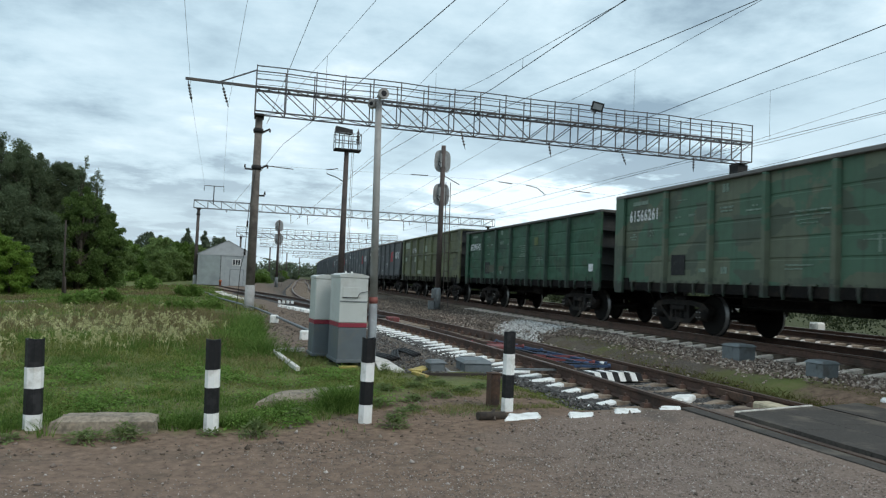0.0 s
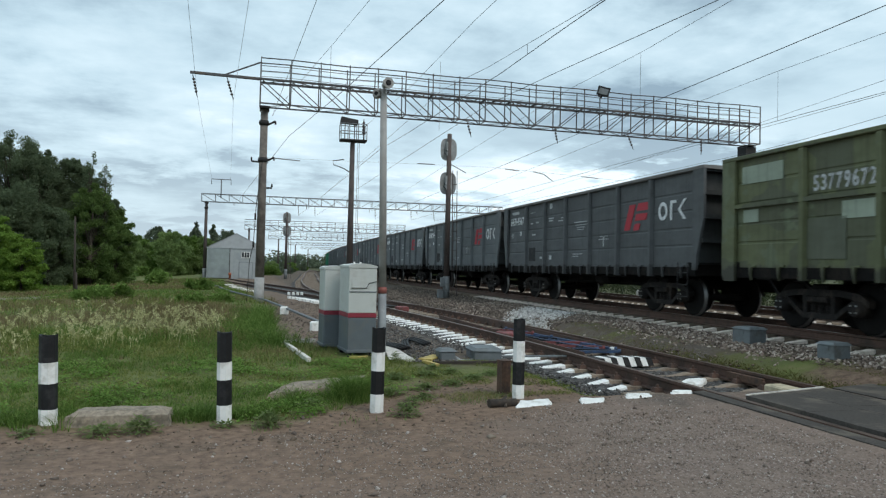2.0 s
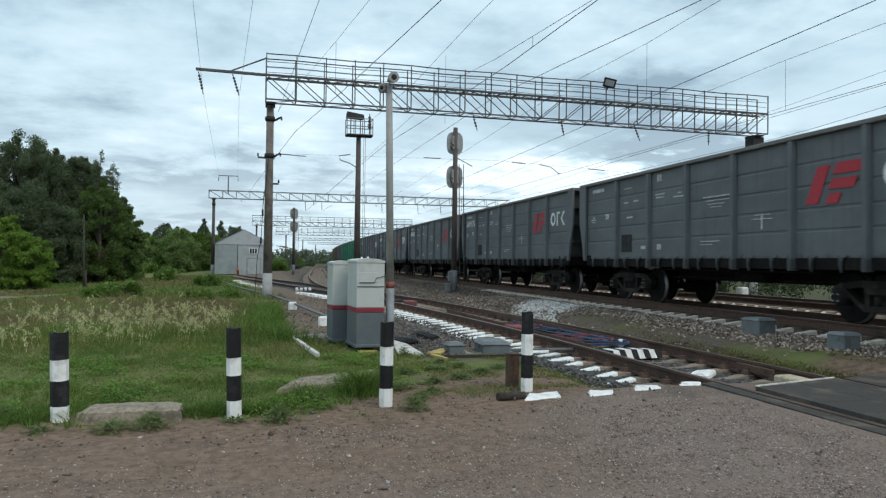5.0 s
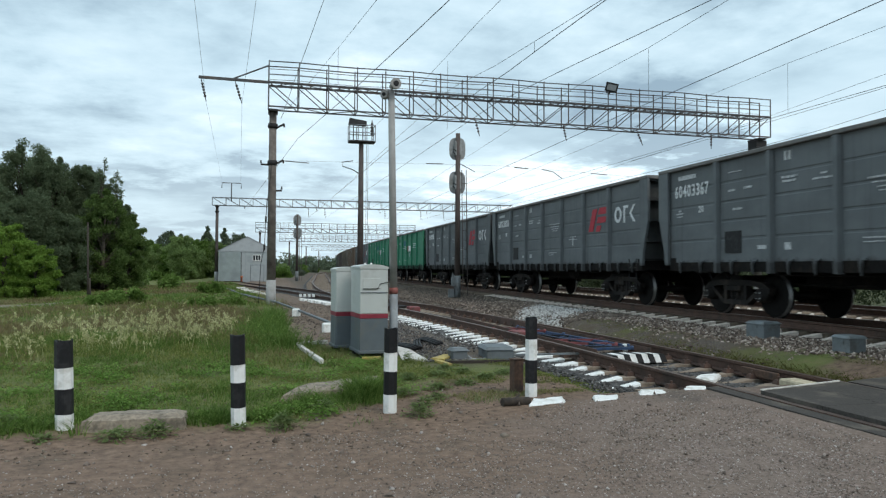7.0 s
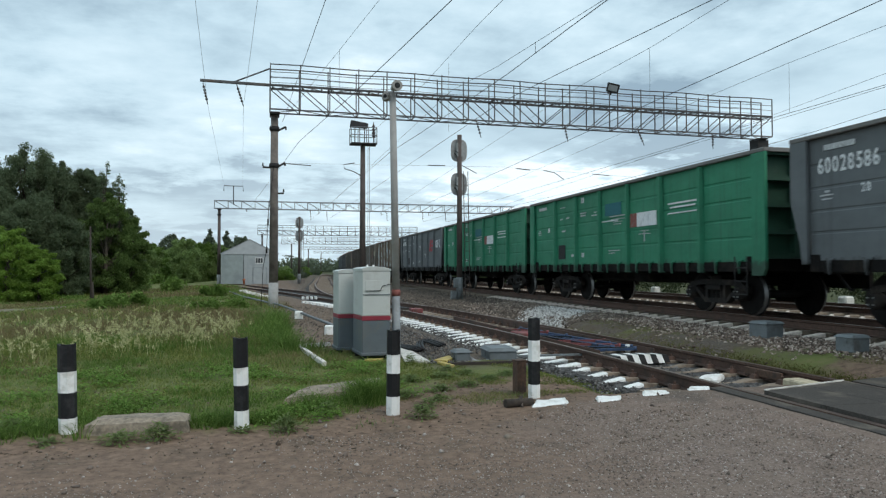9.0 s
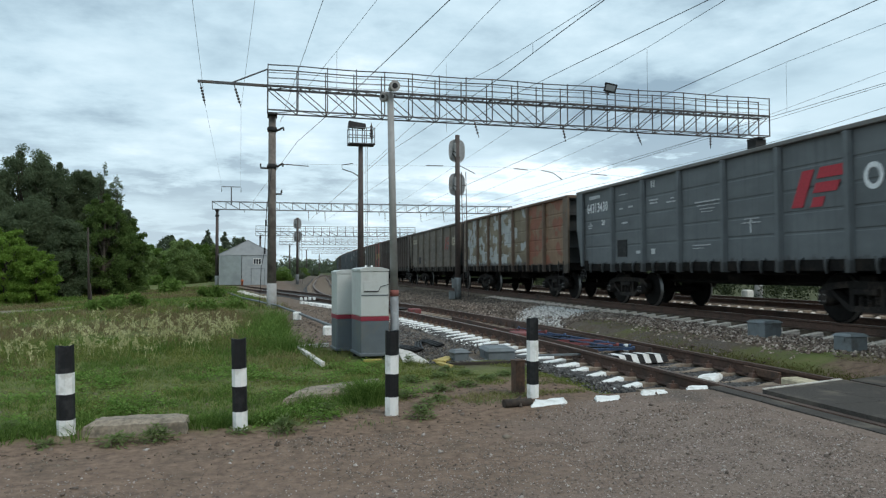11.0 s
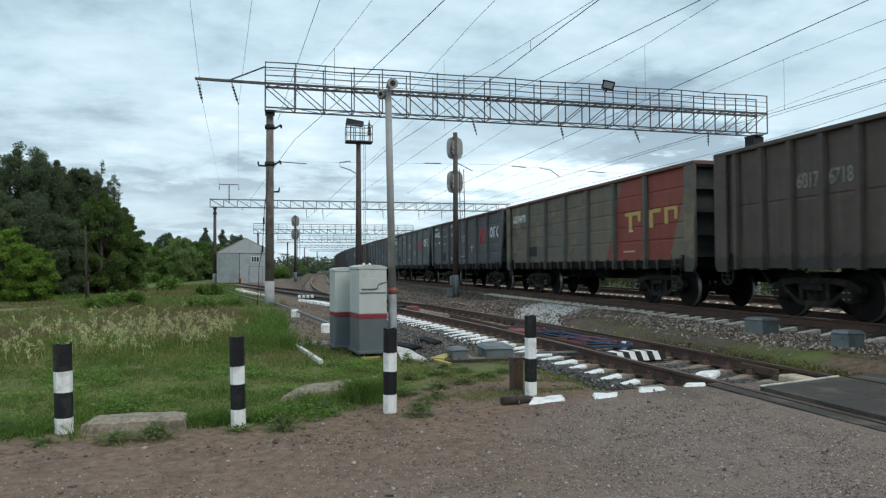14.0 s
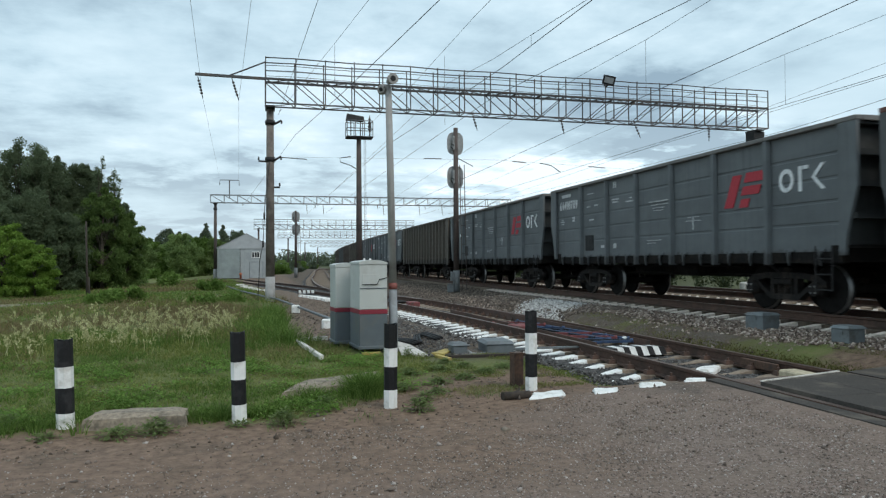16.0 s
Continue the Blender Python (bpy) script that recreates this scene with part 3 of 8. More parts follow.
def part(name, bm, mat, parent, label="", m=None):
    return put_mesh(name, mesh_of(name, bm, mat), parent, label, m)


def thing(name, label, category, group="", kind="", m=None):
    ob = new(name)
    ob.empty_display_size = 0.2
    if m is not None:
        ob.matrix_world = m
    return tagged(ob, label, category, group, kind)


def solid(name, bm, mat, label, category, group="", kind="", m=None):
    ob = new(name, mesh_of(name, bm, mat))
    if m is not None:
        ob.matrix_world = m
    return tagged(ob, label, category, group, kind)


def soup(name, verts, faces, mat):
    me = bpy.data.meshes.new(name)
    me.from_pydata(verts, [], faces)
    me.materials.append(M[mat])
    return me


def tri_soup(name, P, mats):
    """P: n x 3 x 3 corner points, one triangle each."""
    n = len(P)
    me = bpy.data.meshes.new(name)
    me.vertices.add(n * 3), me.loops.add(n * 3), me.polygons.add(n)
    me.vertices.foreach_set("co", np.ascontiguousarray(P, dtype=np.float32).ravel())
    me.loops.foreach_set("vertex_index", np.arange(n * 3, dtype=np.int32))
    me.polygons.foreach_set("loop_start", np.arange(0, n * 3, 3, dtype=np.int32))
    me.update(calc_edges=True)
    me.materials.append(M[mats])
    return me

# ---- the lay of the land and of the lines ----
MAIN_X, MAIN_HEAD = 11.3, 0.395
NEAR_HEAD = 0.08
BEND_Y, BEND_R = 48.0, 1230.0
GAUGE = 1.52


def spline(knots):
    ys, xs = np.array([k[0] for k in knots], float), np.array([k[1] for k in knots], float)
    fine = np.linspace(ys[0], ys[-1], 900)
    val = np.interp(fine, ys, xs)
    ker = np.hanning(61)
    ker /= ker.sum()
    pad = np.r_[val[0] + (np.arange(-30, 0)) * (val[1] - val[0]), val, val[-1] + np.arange(1, 31) * (val[-1] - val[-2])]
    val = np.convolve(pad, ker, "valid")
    return lambda y: float(np.interp(y, fine, val))


def main_x(y):
    return MAIN_X if y < BEND_Y else MAIN_X + BEND_R - math.sqrt(max(BEND_R ** 2 - (y - BEND_Y) ** 2, 0))


def third_x(y):
    return main_x(y) + 4.9


near_x = spline([(-60, 5.93), (13, 5.93), (18.5, 5.55), (25, 4.95), (33, 4.05), (42, 3.85), (52, 4.07), (69, 4.95), (86, 6.3), (124, 8.9), (160, 11.7), (260, 24.0)])
shed_x = spline([(20, 5.45), (26, 4.8), (35, 3.1), (45, 1.35), (53, -0.35), (63, -2.4), (69, -3.3)])


def smooth(v, a, b):
    t = min(1.0, max(0.0, (v - a) / (b - a)))
    return t * t * (3 - 2 * t)


def land(x, y):
    """Height of the ground sheet."""
    n = near_x(min(max(y, -60), 260))
    yard = smooth(x, n + 1.6, n + 3.3)
    z = 0.125 * yard * (1 - smooth(x, 20, 28))
    if y < 60:
        z -= 0.125 * yard * smooth(y, 22, 30) * (1 - smooth(x, 8.6, 9.6))
    off_road = smooth(y, 7.35, 8.0)
    bed = 1 - smooth(abs(x - n), 1.75, 2.3)
    z -= 0.19 * bed * off_road
    if 22 < y < 75:
        z -= 0.10 * (1 - smooth(abs(x - shed_x(min(y, 69))), 1.3, 2.0)) * (1 - bed)
    on_road = 1 - smooth(y, 7.2, 7.7)
    if on_road > 0:
        road = 0.055 * smooth(x, 2.5, 4.6) + 0.33 * smooth(x, 7.6, 9.6)
        z = z * (1 - on_road) + road * on_road
    z += 0.10 * smooth(y, 9, 16) * (1 - smooth(x, -2.5, 1.0)) - 0.35 * smooth(-x, 4, 11) * smooth(y, 14, 30)
    far = smooth(y, 7, 12)
    z += (0.05 * noise.noise((x * 0.35, y * 0.3, 0)) + 0.02 * noise.noise((x * 1.3, y * 1.3, 3))) * far * (1 - smooth(x, 0.5, 3.0))
    z += 0.012 * noise.noise((x * 1.1, y * 1.1, 7)) + 0.006 * noise.noise((x * 5, y * 5, 9))
    return z


def ground_sheet():
    xs = [-3000, -1200, -500, -250, -140, -90, -60, -45, -36, -30, -26, -23, -20, -18, -16, -14.5, -13]
    xs += list(np.arange(-12, 12.6, 0.22)) + [13.5, 14.5, 16, 18, 20, 23, 27, 32, 40, 55, 80, 130, 220, 400, 900, 3000]
    ys = [-3000, -1000, -400, -260, -150, -80, -40, -20, -10, -5, -1, 1.5] + list(np.arange(2.6, 9.6, 0.1)) + list(np.arange(9.6, 30, 0.35))
    ys += list(np.arange(30, 62, 1.0)) + list(np.arange(62, 130, 4.0)) + [135, 150, 175, 210, 260, 340, 500, 900, 1800, 3500]
    verts = [(x, y, land(x, y)) for y in ys for x in xs]
    w = len(xs)
    faces = [(j * w + i, j * w + i + 1, (j + 1) * w + i + 1, (j + 1) * w + i) for j in range(len(ys) - 1) for i in range(w - 1)]
    ob = new("ground", soup("ground", verts, faces, "ground"))
    for p in ob.data.polygons:
        p.use_smooth = True
    tagged(ob, "trodden earth, grey gravel road and rough green turf", "ground", kind="structure")


ground_sheet()


def bed_sheet(name, centre, y0, y1, half, z, mat, label, step=0.5, cells=14):
    """A long heap of broken stone with uneven shoulders."""
    verts, faces = [], []
    n = int((y1 - y0) / step)
    for j in range(n + 1):
        y = y0 + j * step
        c = centre(y)
        for i in range(cells + 1):
            u = -1 + 2 * i / cells
            x = c + u * (half + 0.25 * noise.noise((u * 2, y * 0.7, 5)))
            h = z - (0.0 if abs(u) < 0.8 else (abs(u) - 0.8) / 0.2 * 0.22) + 0.02 * noise.noise((x * 4, y * 4, 1))
            verts.append((x, y, h))
    for j in range(n):
        for i in range(cells):
            a = j * (cells + 1) + i
            faces.append((a, a + 1, a + cells + 2, a + cells + 1))
    ob = new(name, soup(name, verts, faces, mat))
    tagged(ob, label, "ballast", kind="structure")
    return ob


bed_sheet("ballast_near", near_x, 7.7, 170, 1.95, -0.14, "ballast_dark", "dark oily track ballast of broken stone")
bed_sheet("ballast_main", main_x, 7.7, 320, 1.52, 0.115, "ballast", "grey brown track ballast of broken stone", 1.0)
bed_sheet("ballast_third", third_x, -6, 260, 2.0, 0.1, "ballast", "grey brown track ballast behind the train", 1.0, 8)
bed_sheet("ballast_siding", shed_x, 27, 68, 1.6, -0.06, "ballast_dark", "dark ballast under the siding to the shed")

RAIL = [(-0.0375, 0), (-0.0375, -0.035), (-0.01, -0.05), (-0.01, -0.15), (-0.075, -0.165), (-0.075, -0.18), (0.075, -0.18), (0.075, -0.165), (0.01, -0.15), (0.01, -0.05), (0.0375, -0.035), (0.0375, 0)]


def rail_mesh(name, centre, off, y0, y1, head, step):
    verts, faces = [], []
    n = max(1, int(round((y1 - y0) / step)))
    k = len(RAIL)
    for j in range(n + 1):
        y = y0 + (y1 - y0) * j / n
        a = math.atan((centre(y + 0.2) - centre(y - 0.2)) / 0.4)
        for px_, pz in RAIL:
            verts.append((centre(y) + (off + px_) * math.cos(a), y - (off + px_) * math.sin(a), head + pz))
    for j in range(n):
        for i in range(k):
            faces.append((j * k + i, j * k + (i + 1) % k, (j + 1) * k + (i + 1) % k, (j + 1) * k + i))
    faces.append(tuple(range(k)))
    faces.append(tuple(n * k + i for i in range(k))[::-1])
    me = soup(name, verts, faces, "rail_side")
    me.materials.append(M["rail_head"])
    for p in me.polygons:
        p.material_index = 1 if p.index % k == k - 1 and p.index < n * k else 0
    return me


def sleeper_mesh(white_left, white_right=False, left=-1.35, band=0.35, slim=1.0, drop=0.025, lift=0.015, tip="sleeper_white"):
    """Concrete sleeper: sloped seats, lower waist; whitewashed ends are their own faces."""
    prof = [(left, -drop if white_left else 0.0, 0.13 if white_left else 0.15, 0), (left + band, lift, 0.15, 0), (-0.98, 0.015, 0.15, 0), (-0.55, 0.01, 0.14, 0), (-0.35, -0.03, 0.125, 0), (0.35, -0.03, 0.125, 0), (0.55, 0.01, 0.14, 0), (0.98, 0.015, 0.15, 0), (1.0, 0.015, 0.15, 0), (1.35, 0.0, 0.15, 0)]
    bm = bmesh.new()
    rings = []
    for x, z, w, _ in prof:
        w *= slim
        rings.append([bm.verts.new(p) for p in ((x, -w, -0.2), (x, w, -0.2), (x, w - 0.02, z - 0.01), (x, w - 0.045, z), (x, -w + 0.045, z), (x, -w + 0.02, z - 0.01))])
    for i, (r0, r1) in enumerate(zip(rings, rings[1:])):
        for k in range(6):
            f = bm.faces.new((r0[k], r0[(k + 1) % 6], r1[(k + 1) % 6], r1[k]))
            f.material_index = 1 if (white_left and i == 0) or (white_right and i == 8) else 0
    a, b = bm.faces.new(rings[0][::-1]), bm.faces.new(rings[-1])
    a.material_index, b.material_index = int(white_left), int(white_right)
    bmesh.ops.recalc_face_normals(bm, faces=bm.faces)
    me = mesh_of("sleeper", bm, "sleeper")
    me.materials.append(M[tip])
    return me


SLEEPER = sleeper_mesh(False)
SLEEPER_LUMP = sleeper_mesh(True, False, -1.46, 0.38, 0.72, 0.06)
SLEEPER_WHITE = sleeper_mesh(True, False, -1.86, 0.84, 0.86, 0.085)
SLEEPER_LONG = sleeper_mesh(True, False, -2.4, 0.8, 1.0, -0.2, 0.12)
SLEEPER_WORN = sleeper_mesh(True, True, left=-1.52, band=0.5, slim=0.7, drop=0.05, tip="pale_sleeper_end")
SLEEPER_TIPPED = sleeper_mesh(True, False, left=-1.35, band=0.08, slim=0.6, drop=0.03, tip="pale_sleeper_end")


def track(name, label, centre, y0, y1, head, near_until, white, pitch=0.545, rails=(-1, 1), worn=None, sink=0.0):
    t = thing(name, label, "railway track", kind="structure")
    for s in rails:
        put_mesh("rail", rail_mesh("rail", centre, s * (GAUGE / 2 + 0.036), y0, y1, head, 1.0), t)
    rng = random.Random(hash(len(name)) % 97)
    y = y0 + 0.3
    verts, faces = [], []
    while y < y1:
        a = math.atan((centre(y + 0.2) - centre(y - 0.2)) / 0.4)
        if 7.75 < y < near_until:
            me = SLEEPER
            if any(lo < y < hi for lo, hi in white):
                me = worn if worn else SLEEPER_WHITE if y > 10.7 else SLEEPER_LUMP
            put_mesh("sleeper", me, t, m=pose(centre(y) + rng.uniform(-0.03, 0.03), y, head - 0.185 - sink, 0, 0, -math.degrees(a) + rng.uniform(-1.2, 1.2)))
        elif y >= near_until:
            i = len(verts)
            c = centre(y)
            for dx, dy, dz in ((-1.35, -0.12, 0), (1.35, -0.12, 0), (1.35, 0.12, 0), (-1.35, 0.12, 0), (-1.35, -0.12, -0.2), (1.35, -0.12, -0.2)):
                verts.append((c + dx, y + dy, head - 0.18 + dz))
            faces += [(i, i + 1, i + 2, i + 3), (i + 4, i + 5, i + 1, i)]
        y += pitch
    if faces:
        ob = put_mesh("far_sleepers", soup("far_sleepers", verts, faces, "sleeper"), t)
        tagged(ob, kind="stuff")
    return t


track("railway_track_near", "rusty rails on concrete sleepers with whitewashed ends", near_x, -8, 200, NEAR_HEAD, 46, ((8.4, 23.0), (29, 36)), 0.53)
track("railway_track_main", "main line rails on pale concrete sleepers", main_x, -30, 330, MAIN_HEAD, 50, ((7.7, 32),), 0.545, worn=SLEEPER_WORN, sink=0.02)
track("railway_track_third", "parallel line behind the freight train", third_x, -30, 260, MAIN_HEAD, 50, ((7.7, 45),), 0.545, worn=SLEEPER_TIPPED, sink=0.02)
track("railway_track_siding", "siding that branches off towards the metal shed", shed_x, 24, 69, NEAR_HEAD, 50, ((27.4, 31.6),), 0.56, worn=SLEEPER_LONG)

def clip_mesh():
    """Bolt and bent clip that hold a rail's foot."""
    bm = bmesh.new()
    hexa(bm, [(-0.07, -0.05, 0), (0.07, -0.05, 0), (0.07, 0.05, 0), (-0.07, 0.05, 0), (-0.05, -0.035, 0.06), (0.05, -0.035, 0.06), (0.05, 0.035, 0.06), (-0.05, 0.035, 0.06)])
    rod(bm, (0, 0, 0.055), (0, 0, 0.1), 0.02, 0.02, 6)
    return mesh_of("rail_clip", bm, "rail_side")


CLIP = clip_mesh()
near_track = bpy.data.objects["railway_track_near"]
for k in range(44):
    yy = -8 + 0.3 + 0.53 * (30 + k)
    for s_ in (-1, 1):
        put_mesh("rail_clip", CLIP, near_track, m=pose(near_x(yy) + s_ * (GAUGE / 2 + 0.036) - 0.12, yy, NEAR_HEAD - 0.172))
bm = bmesh.new()
box(bm, near_x(8.6) + 0.69, near_x(8.6) + 0.735, 8.25, 9.0, NEAR_HEAD - 0.15, NEAR_HEAD - 0.04, 0.008)
part("fishplate", bm, "rusty_steel", near_track)

# ---- freight train ----
SPEED, PITCH, HEAD_Y = 16.28, 14.02, 18.2
HALF = 6.73          # half of a body's length
FACE = 1.565         # half of its width
TOP, PEG = 3.515, 0.95


def line_pose(s):
    """The pose of a wagon whose middle is s metres along the main line."""
    if s < BEND_Y:
        return pose(MAIN_X, s, MAIN_HEAD)
    a = (s - BEND_Y) / BEND_R
    return pose(MAIN_X + BEND_R * (1 - math.cos(a)), BEND_Y + BEND_R * math.sin(a), MAIN_HEAD, 0, 0, -math.degrees(a))


WAGON_MESHES = {}


def cached(key, make):
    if key not in WAGON_MESHES:
        WAGON_MESHES[key] = make()
    return WAGON_MESHES[key]


def body_mesh(slope):
    """Tub: floor, far wall, end walls with ribs, centre sill. The ends lean out towards the top on the sloped kind."""
    bm = bmesh.new()
    e0 = HALF - slope
    box(bm, -FACE + 0.1, FACE - 0.02, -e0 + 0.1, e0 - 0.1, 1.25, 1.36)
    for s in (-1, 1):
        hexa(bm, [(FACE - 0.09, -e0, 1.2), (FACE, -e0, 1.2), (FACE, e0, 1.2), (FACE - 0.09, e0, 1.2), (FACE - 0.09, -HALF, TOP), (FACE, -HALF, TOP), (FACE, HALF, TOP), (FACE - 0.09, HALF, TOP)]) if s > 0 else None
        y0, y1 = s * (HALF - 0.3), s * (HALF - 0.22)
        box(bm, -FACE + 0.05, FACE - 0.05, min(y0, y1), max(y0, y1), 1.3, TOP)
        for z in (1.75, 2.3, 2.85, 3.38):
            a, b = s * (HALF - 0.22), s * (HALF - 0.06)
            box(bm, -FACE + 0.04, FACE - 0.04, min(a, b), max(a, b), z, z + 0.1)
        for x in (-0.75, 0.75):
            a, b = s * (HALF - 0.22), s * (HALF - 0.08)
            box(bm, x - 0.05, x + 0.05, min(a, b), max(a, b), 1.3, TOP)
    bmesh.ops.recalc_face_normals(bm, faces=bm.faces)
    return mesh_of("body", bm, None)


def under_mesh():
    bm = bmesh.new()
    box(bm, -0.3, 0.3, -6.1, 6.1, 0.98, 1.3)
    # added dark filler between the bogies, shuts out light from the far side
    box(bm, -0.42, 0.42, -2.9, 2.9, 0.66, 0.979)
    for y in (-4.33, 4.33):
        box(bm, -1.35, 1.35, y - 0.18, y + 0.18, 1.02, 1.27)
    for s in (-1, 1):
        box(bm, -1.5, 1.5, s * 6.2 - 0.12, s * 6.2 + 0.12, 1.0, 1.3)
    # hanging hatch doors between the bogies, brake cylinder and reservoir
    for k in range(7):
        y = -5.4 + k * 1.8
        hexa(bm, [(-1.35, y - 0.7, 0.98), (-0.22, y - 0.7, 1.28), (-0.22, y + 0.7, 1.28), (-1.35, y + 0.7, 0.98), (-1.35, y - 0.7, 1.14), (-0.22, y - 0.7, 1.32), (-0.22, y + 0.7, 1.32), (-1.35, y + 0.7, 1.14)])
    far_shade_sheet(bm)
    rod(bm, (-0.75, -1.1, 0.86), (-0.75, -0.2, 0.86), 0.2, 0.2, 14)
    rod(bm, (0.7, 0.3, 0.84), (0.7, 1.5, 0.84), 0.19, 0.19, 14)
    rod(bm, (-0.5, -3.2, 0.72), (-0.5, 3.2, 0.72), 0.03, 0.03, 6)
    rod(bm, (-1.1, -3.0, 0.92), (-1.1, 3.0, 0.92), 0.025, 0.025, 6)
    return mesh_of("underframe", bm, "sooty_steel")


def panel_mesh(y0, y1, grooves, slope0=0.0, slope1=0.0):
    """One side panel between two posts: pressed sheet with shallow ribs."""
    bm = bmesh.new()
    zs = [1.18]
    for g in grooves:
        zs += [g - 0.035, g - 0.015, g + 0.015, g + 0.035]
    zs += [TOP - 0.08]
    prev = None
    for i, z in enumerate(zs):
        u = (z - 1.18) / (TOP - 1.26)
        k = (i - 1) % 4
        x = -FACE + 0.085 + (0.013 if 0 < i < len(zs) - 1 and k in (1, 2) else 0.0)
        a, b = y0 + slope0 * (1 - u), y1 - slope1 * (1 - u)
        row = [bm.verts.new((x, a, z)), bm.verts.new((x, b, z)), bm.verts.new((x + 0.03, b, z)), bm.verts.new((x + 0.03, a, z))]
        if prev:
            for q in range(4):
                bm.faces.new((prev[q], row[q], row[(q + 1) % 4], prev[(q + 1) % 4]))
        prev = row
    bmesh.ops.recalc_face_normals(bm, faces=bm.faces)
    return mesh_of("side_panel", bm, None)


def post_mesh(w=0.17):
    bm = bmesh.new()
    hexa(bm, [(-FACE - 0.015, -w * 0.3, PEG), (-FACE + 0.12, -w * 0.5, PEG), (-FACE + 0.12, w * 0.5, PEG), (-FACE - 0.015, w * 0.3, PEG), (-FACE - 0.015, -w * 0.3, TOP - 0.09), (-FACE + 0.06, -w * 0.5, TOP - 0.09), (-FACE + 0.06, w * 0.5, TOP - 0.09), (-FACE - 0.015, w * 0.3, TOP - 0.09)])
    bmesh.ops.recalc_face_normals(bm, faces=bm.faces)
    return mesh_of("post", bm, None)


def gusset_mesh(slope, s):
    """The corner plate at one end of the side."""
    bm = bmesh.new()
    w = 0.42
    e = HALF
    prof = [(e - w, 1.12), (e - slope, 1.12), (e - slope * 0.85, 1.5), (e, 2.3), (e, TOP - 0.06), (e - w, TOP - 0.06)] if slope > 0.02 else [(e - w, 0.9), (e - 0.08, 0.9), (e, 1.04), (e, TOP - 0.06), (e - w, TOP - 0.06)]
    rows = []
    for x in (-FACE - 0.008, -FACE + 0.06):
        rows.append([bm.verts.new((x, s * y, z)) for y, z in prof])
    n = len(prof)
    for k in range(n):
        bm.faces.new((rows[0][k], rows[0][(k + 1) % n], rows[1][(k + 1) % n], rows[1][k]))
    bm.faces.new(rows[0]), bm.faces.new(rows[1][::-1])
    bmesh.ops.recalc_face_normals(bm, faces=bm.faces)
    return mesh_of("corner_plate", bm, None)


def chord_mesh():
    bm = bmesh.new()
    for sx in (-1, 1):
        a, b = sorted((sx * (FACE + 0.02), sx * (FACE - 0.12)))
        box(bm, a, b, -HALF - 0.01, HALF + 0.01, TOP - 0.085, TOP, 0.012)
    for sy in (-1, 1):
        a, b = sorted((sy * (HALF + 0.01), sy * (HALF - 0.2)))
        box(bm, -FACE + 0.121, FACE - 0.121, a, b, TOP - 0.085, TOP)
    return mesh_of("top_chord", bm, None)


def sill_mesh(length):
    bm = bmesh.new()
    box(bm, -FACE + 0.075, -FACE + 0.2, -length, length, 0.98, 1.19)
    return mesh_of("side_sill", bm, None)


# added dark sheet along the far side, stands in for shade under the wagon
def far_shade_sheet(bm):
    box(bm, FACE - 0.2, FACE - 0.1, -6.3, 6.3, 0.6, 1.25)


def hook_mesh():
    """One hatch hook under the sill: a short bent spike."""
    bm = bmesh.new()
    for (y0, y1, z0), (u0, u1, w0) in (((-0.024, -0.012, 0.93), (-0.02, 0.022, 1.06)), ((-0.02, 0.022, 1.06), (-0.042, 0.036, 1.2))):
        hexa(bm, [(-FACE + 0.0, y0, z0), (-FACE + 0.05, y0, z0), (-FACE + 0.05, y1, z0), (-FACE + 0.0, y1, z0), (-FACE + 0.0, u0, w0), (-FACE + 0.05, u0, w0), (-FACE + 0.05, u1, w0), (-FACE + 0.0, u1, w0)])
    box(bm, -FACE + 0.04, -FACE + 0.084, -0.1, 0.1, 1.2, 1.235)
    return mesh_of("hatch_hook", bm, None)


def side_frame_mesh(sx):
    """Cast side frame of a three-piece bogie: arched top, spring nest, pedestal ends."""
    bm = bmesh.new()
    x0, x1 = sorted((sx * 0.93, sx * 1.09))
    def beam(pts, h):
        for (ya, za), (yb, zb) in zip(pts, pts[1:]):
            hexa(bm, [(x0, ya, za - h), (x1, ya, za - h), (x1, yb, zb - h), (x0, yb, zb - h), (x0, ya, za + h), (x1, ya, za + h), (x1, yb, zb + h), (x0, yb, zb + h)])
    beam([(-1.14, 0.56), (-0.95, 0.68), (-0.5, 0.735), (0.5, 0.735), (0.95, 0.68), (1.14, 0.56)], 0.06)
    beam([(-0.86, 0.62), (-0.40, 0.30), (0.40, 0.30), (0.86, 0.62)], 0.052)
    for y in (-0.34, 0.34):
        box(bm, x0, x1, y - 0.05, y + 0.05, 0.33, 0.72)
    xo0, xo1 = sorted((sx * 0.96, sx * 1.07))
    for y in (-0.18, 0, 0.18):
        lathe(bm, (sx * 1.0, y, 0.34), (sx * 1.0, y, 0.56), [(k / 10, 0.075 if k % 2 else 0.06) for k in range(11)], 8, False)
    box(bm, min(sx * 0.85, sx * 1.15), max(sx * 0.85, sx * 1.15), -0.27, 0.27, 0.55, 0.67, 0.02)
    bmesh.ops.recalc_face_normals(bm, faces=bm.faces)
    return mesh_of("side_frame", bm, "bogie_steel")


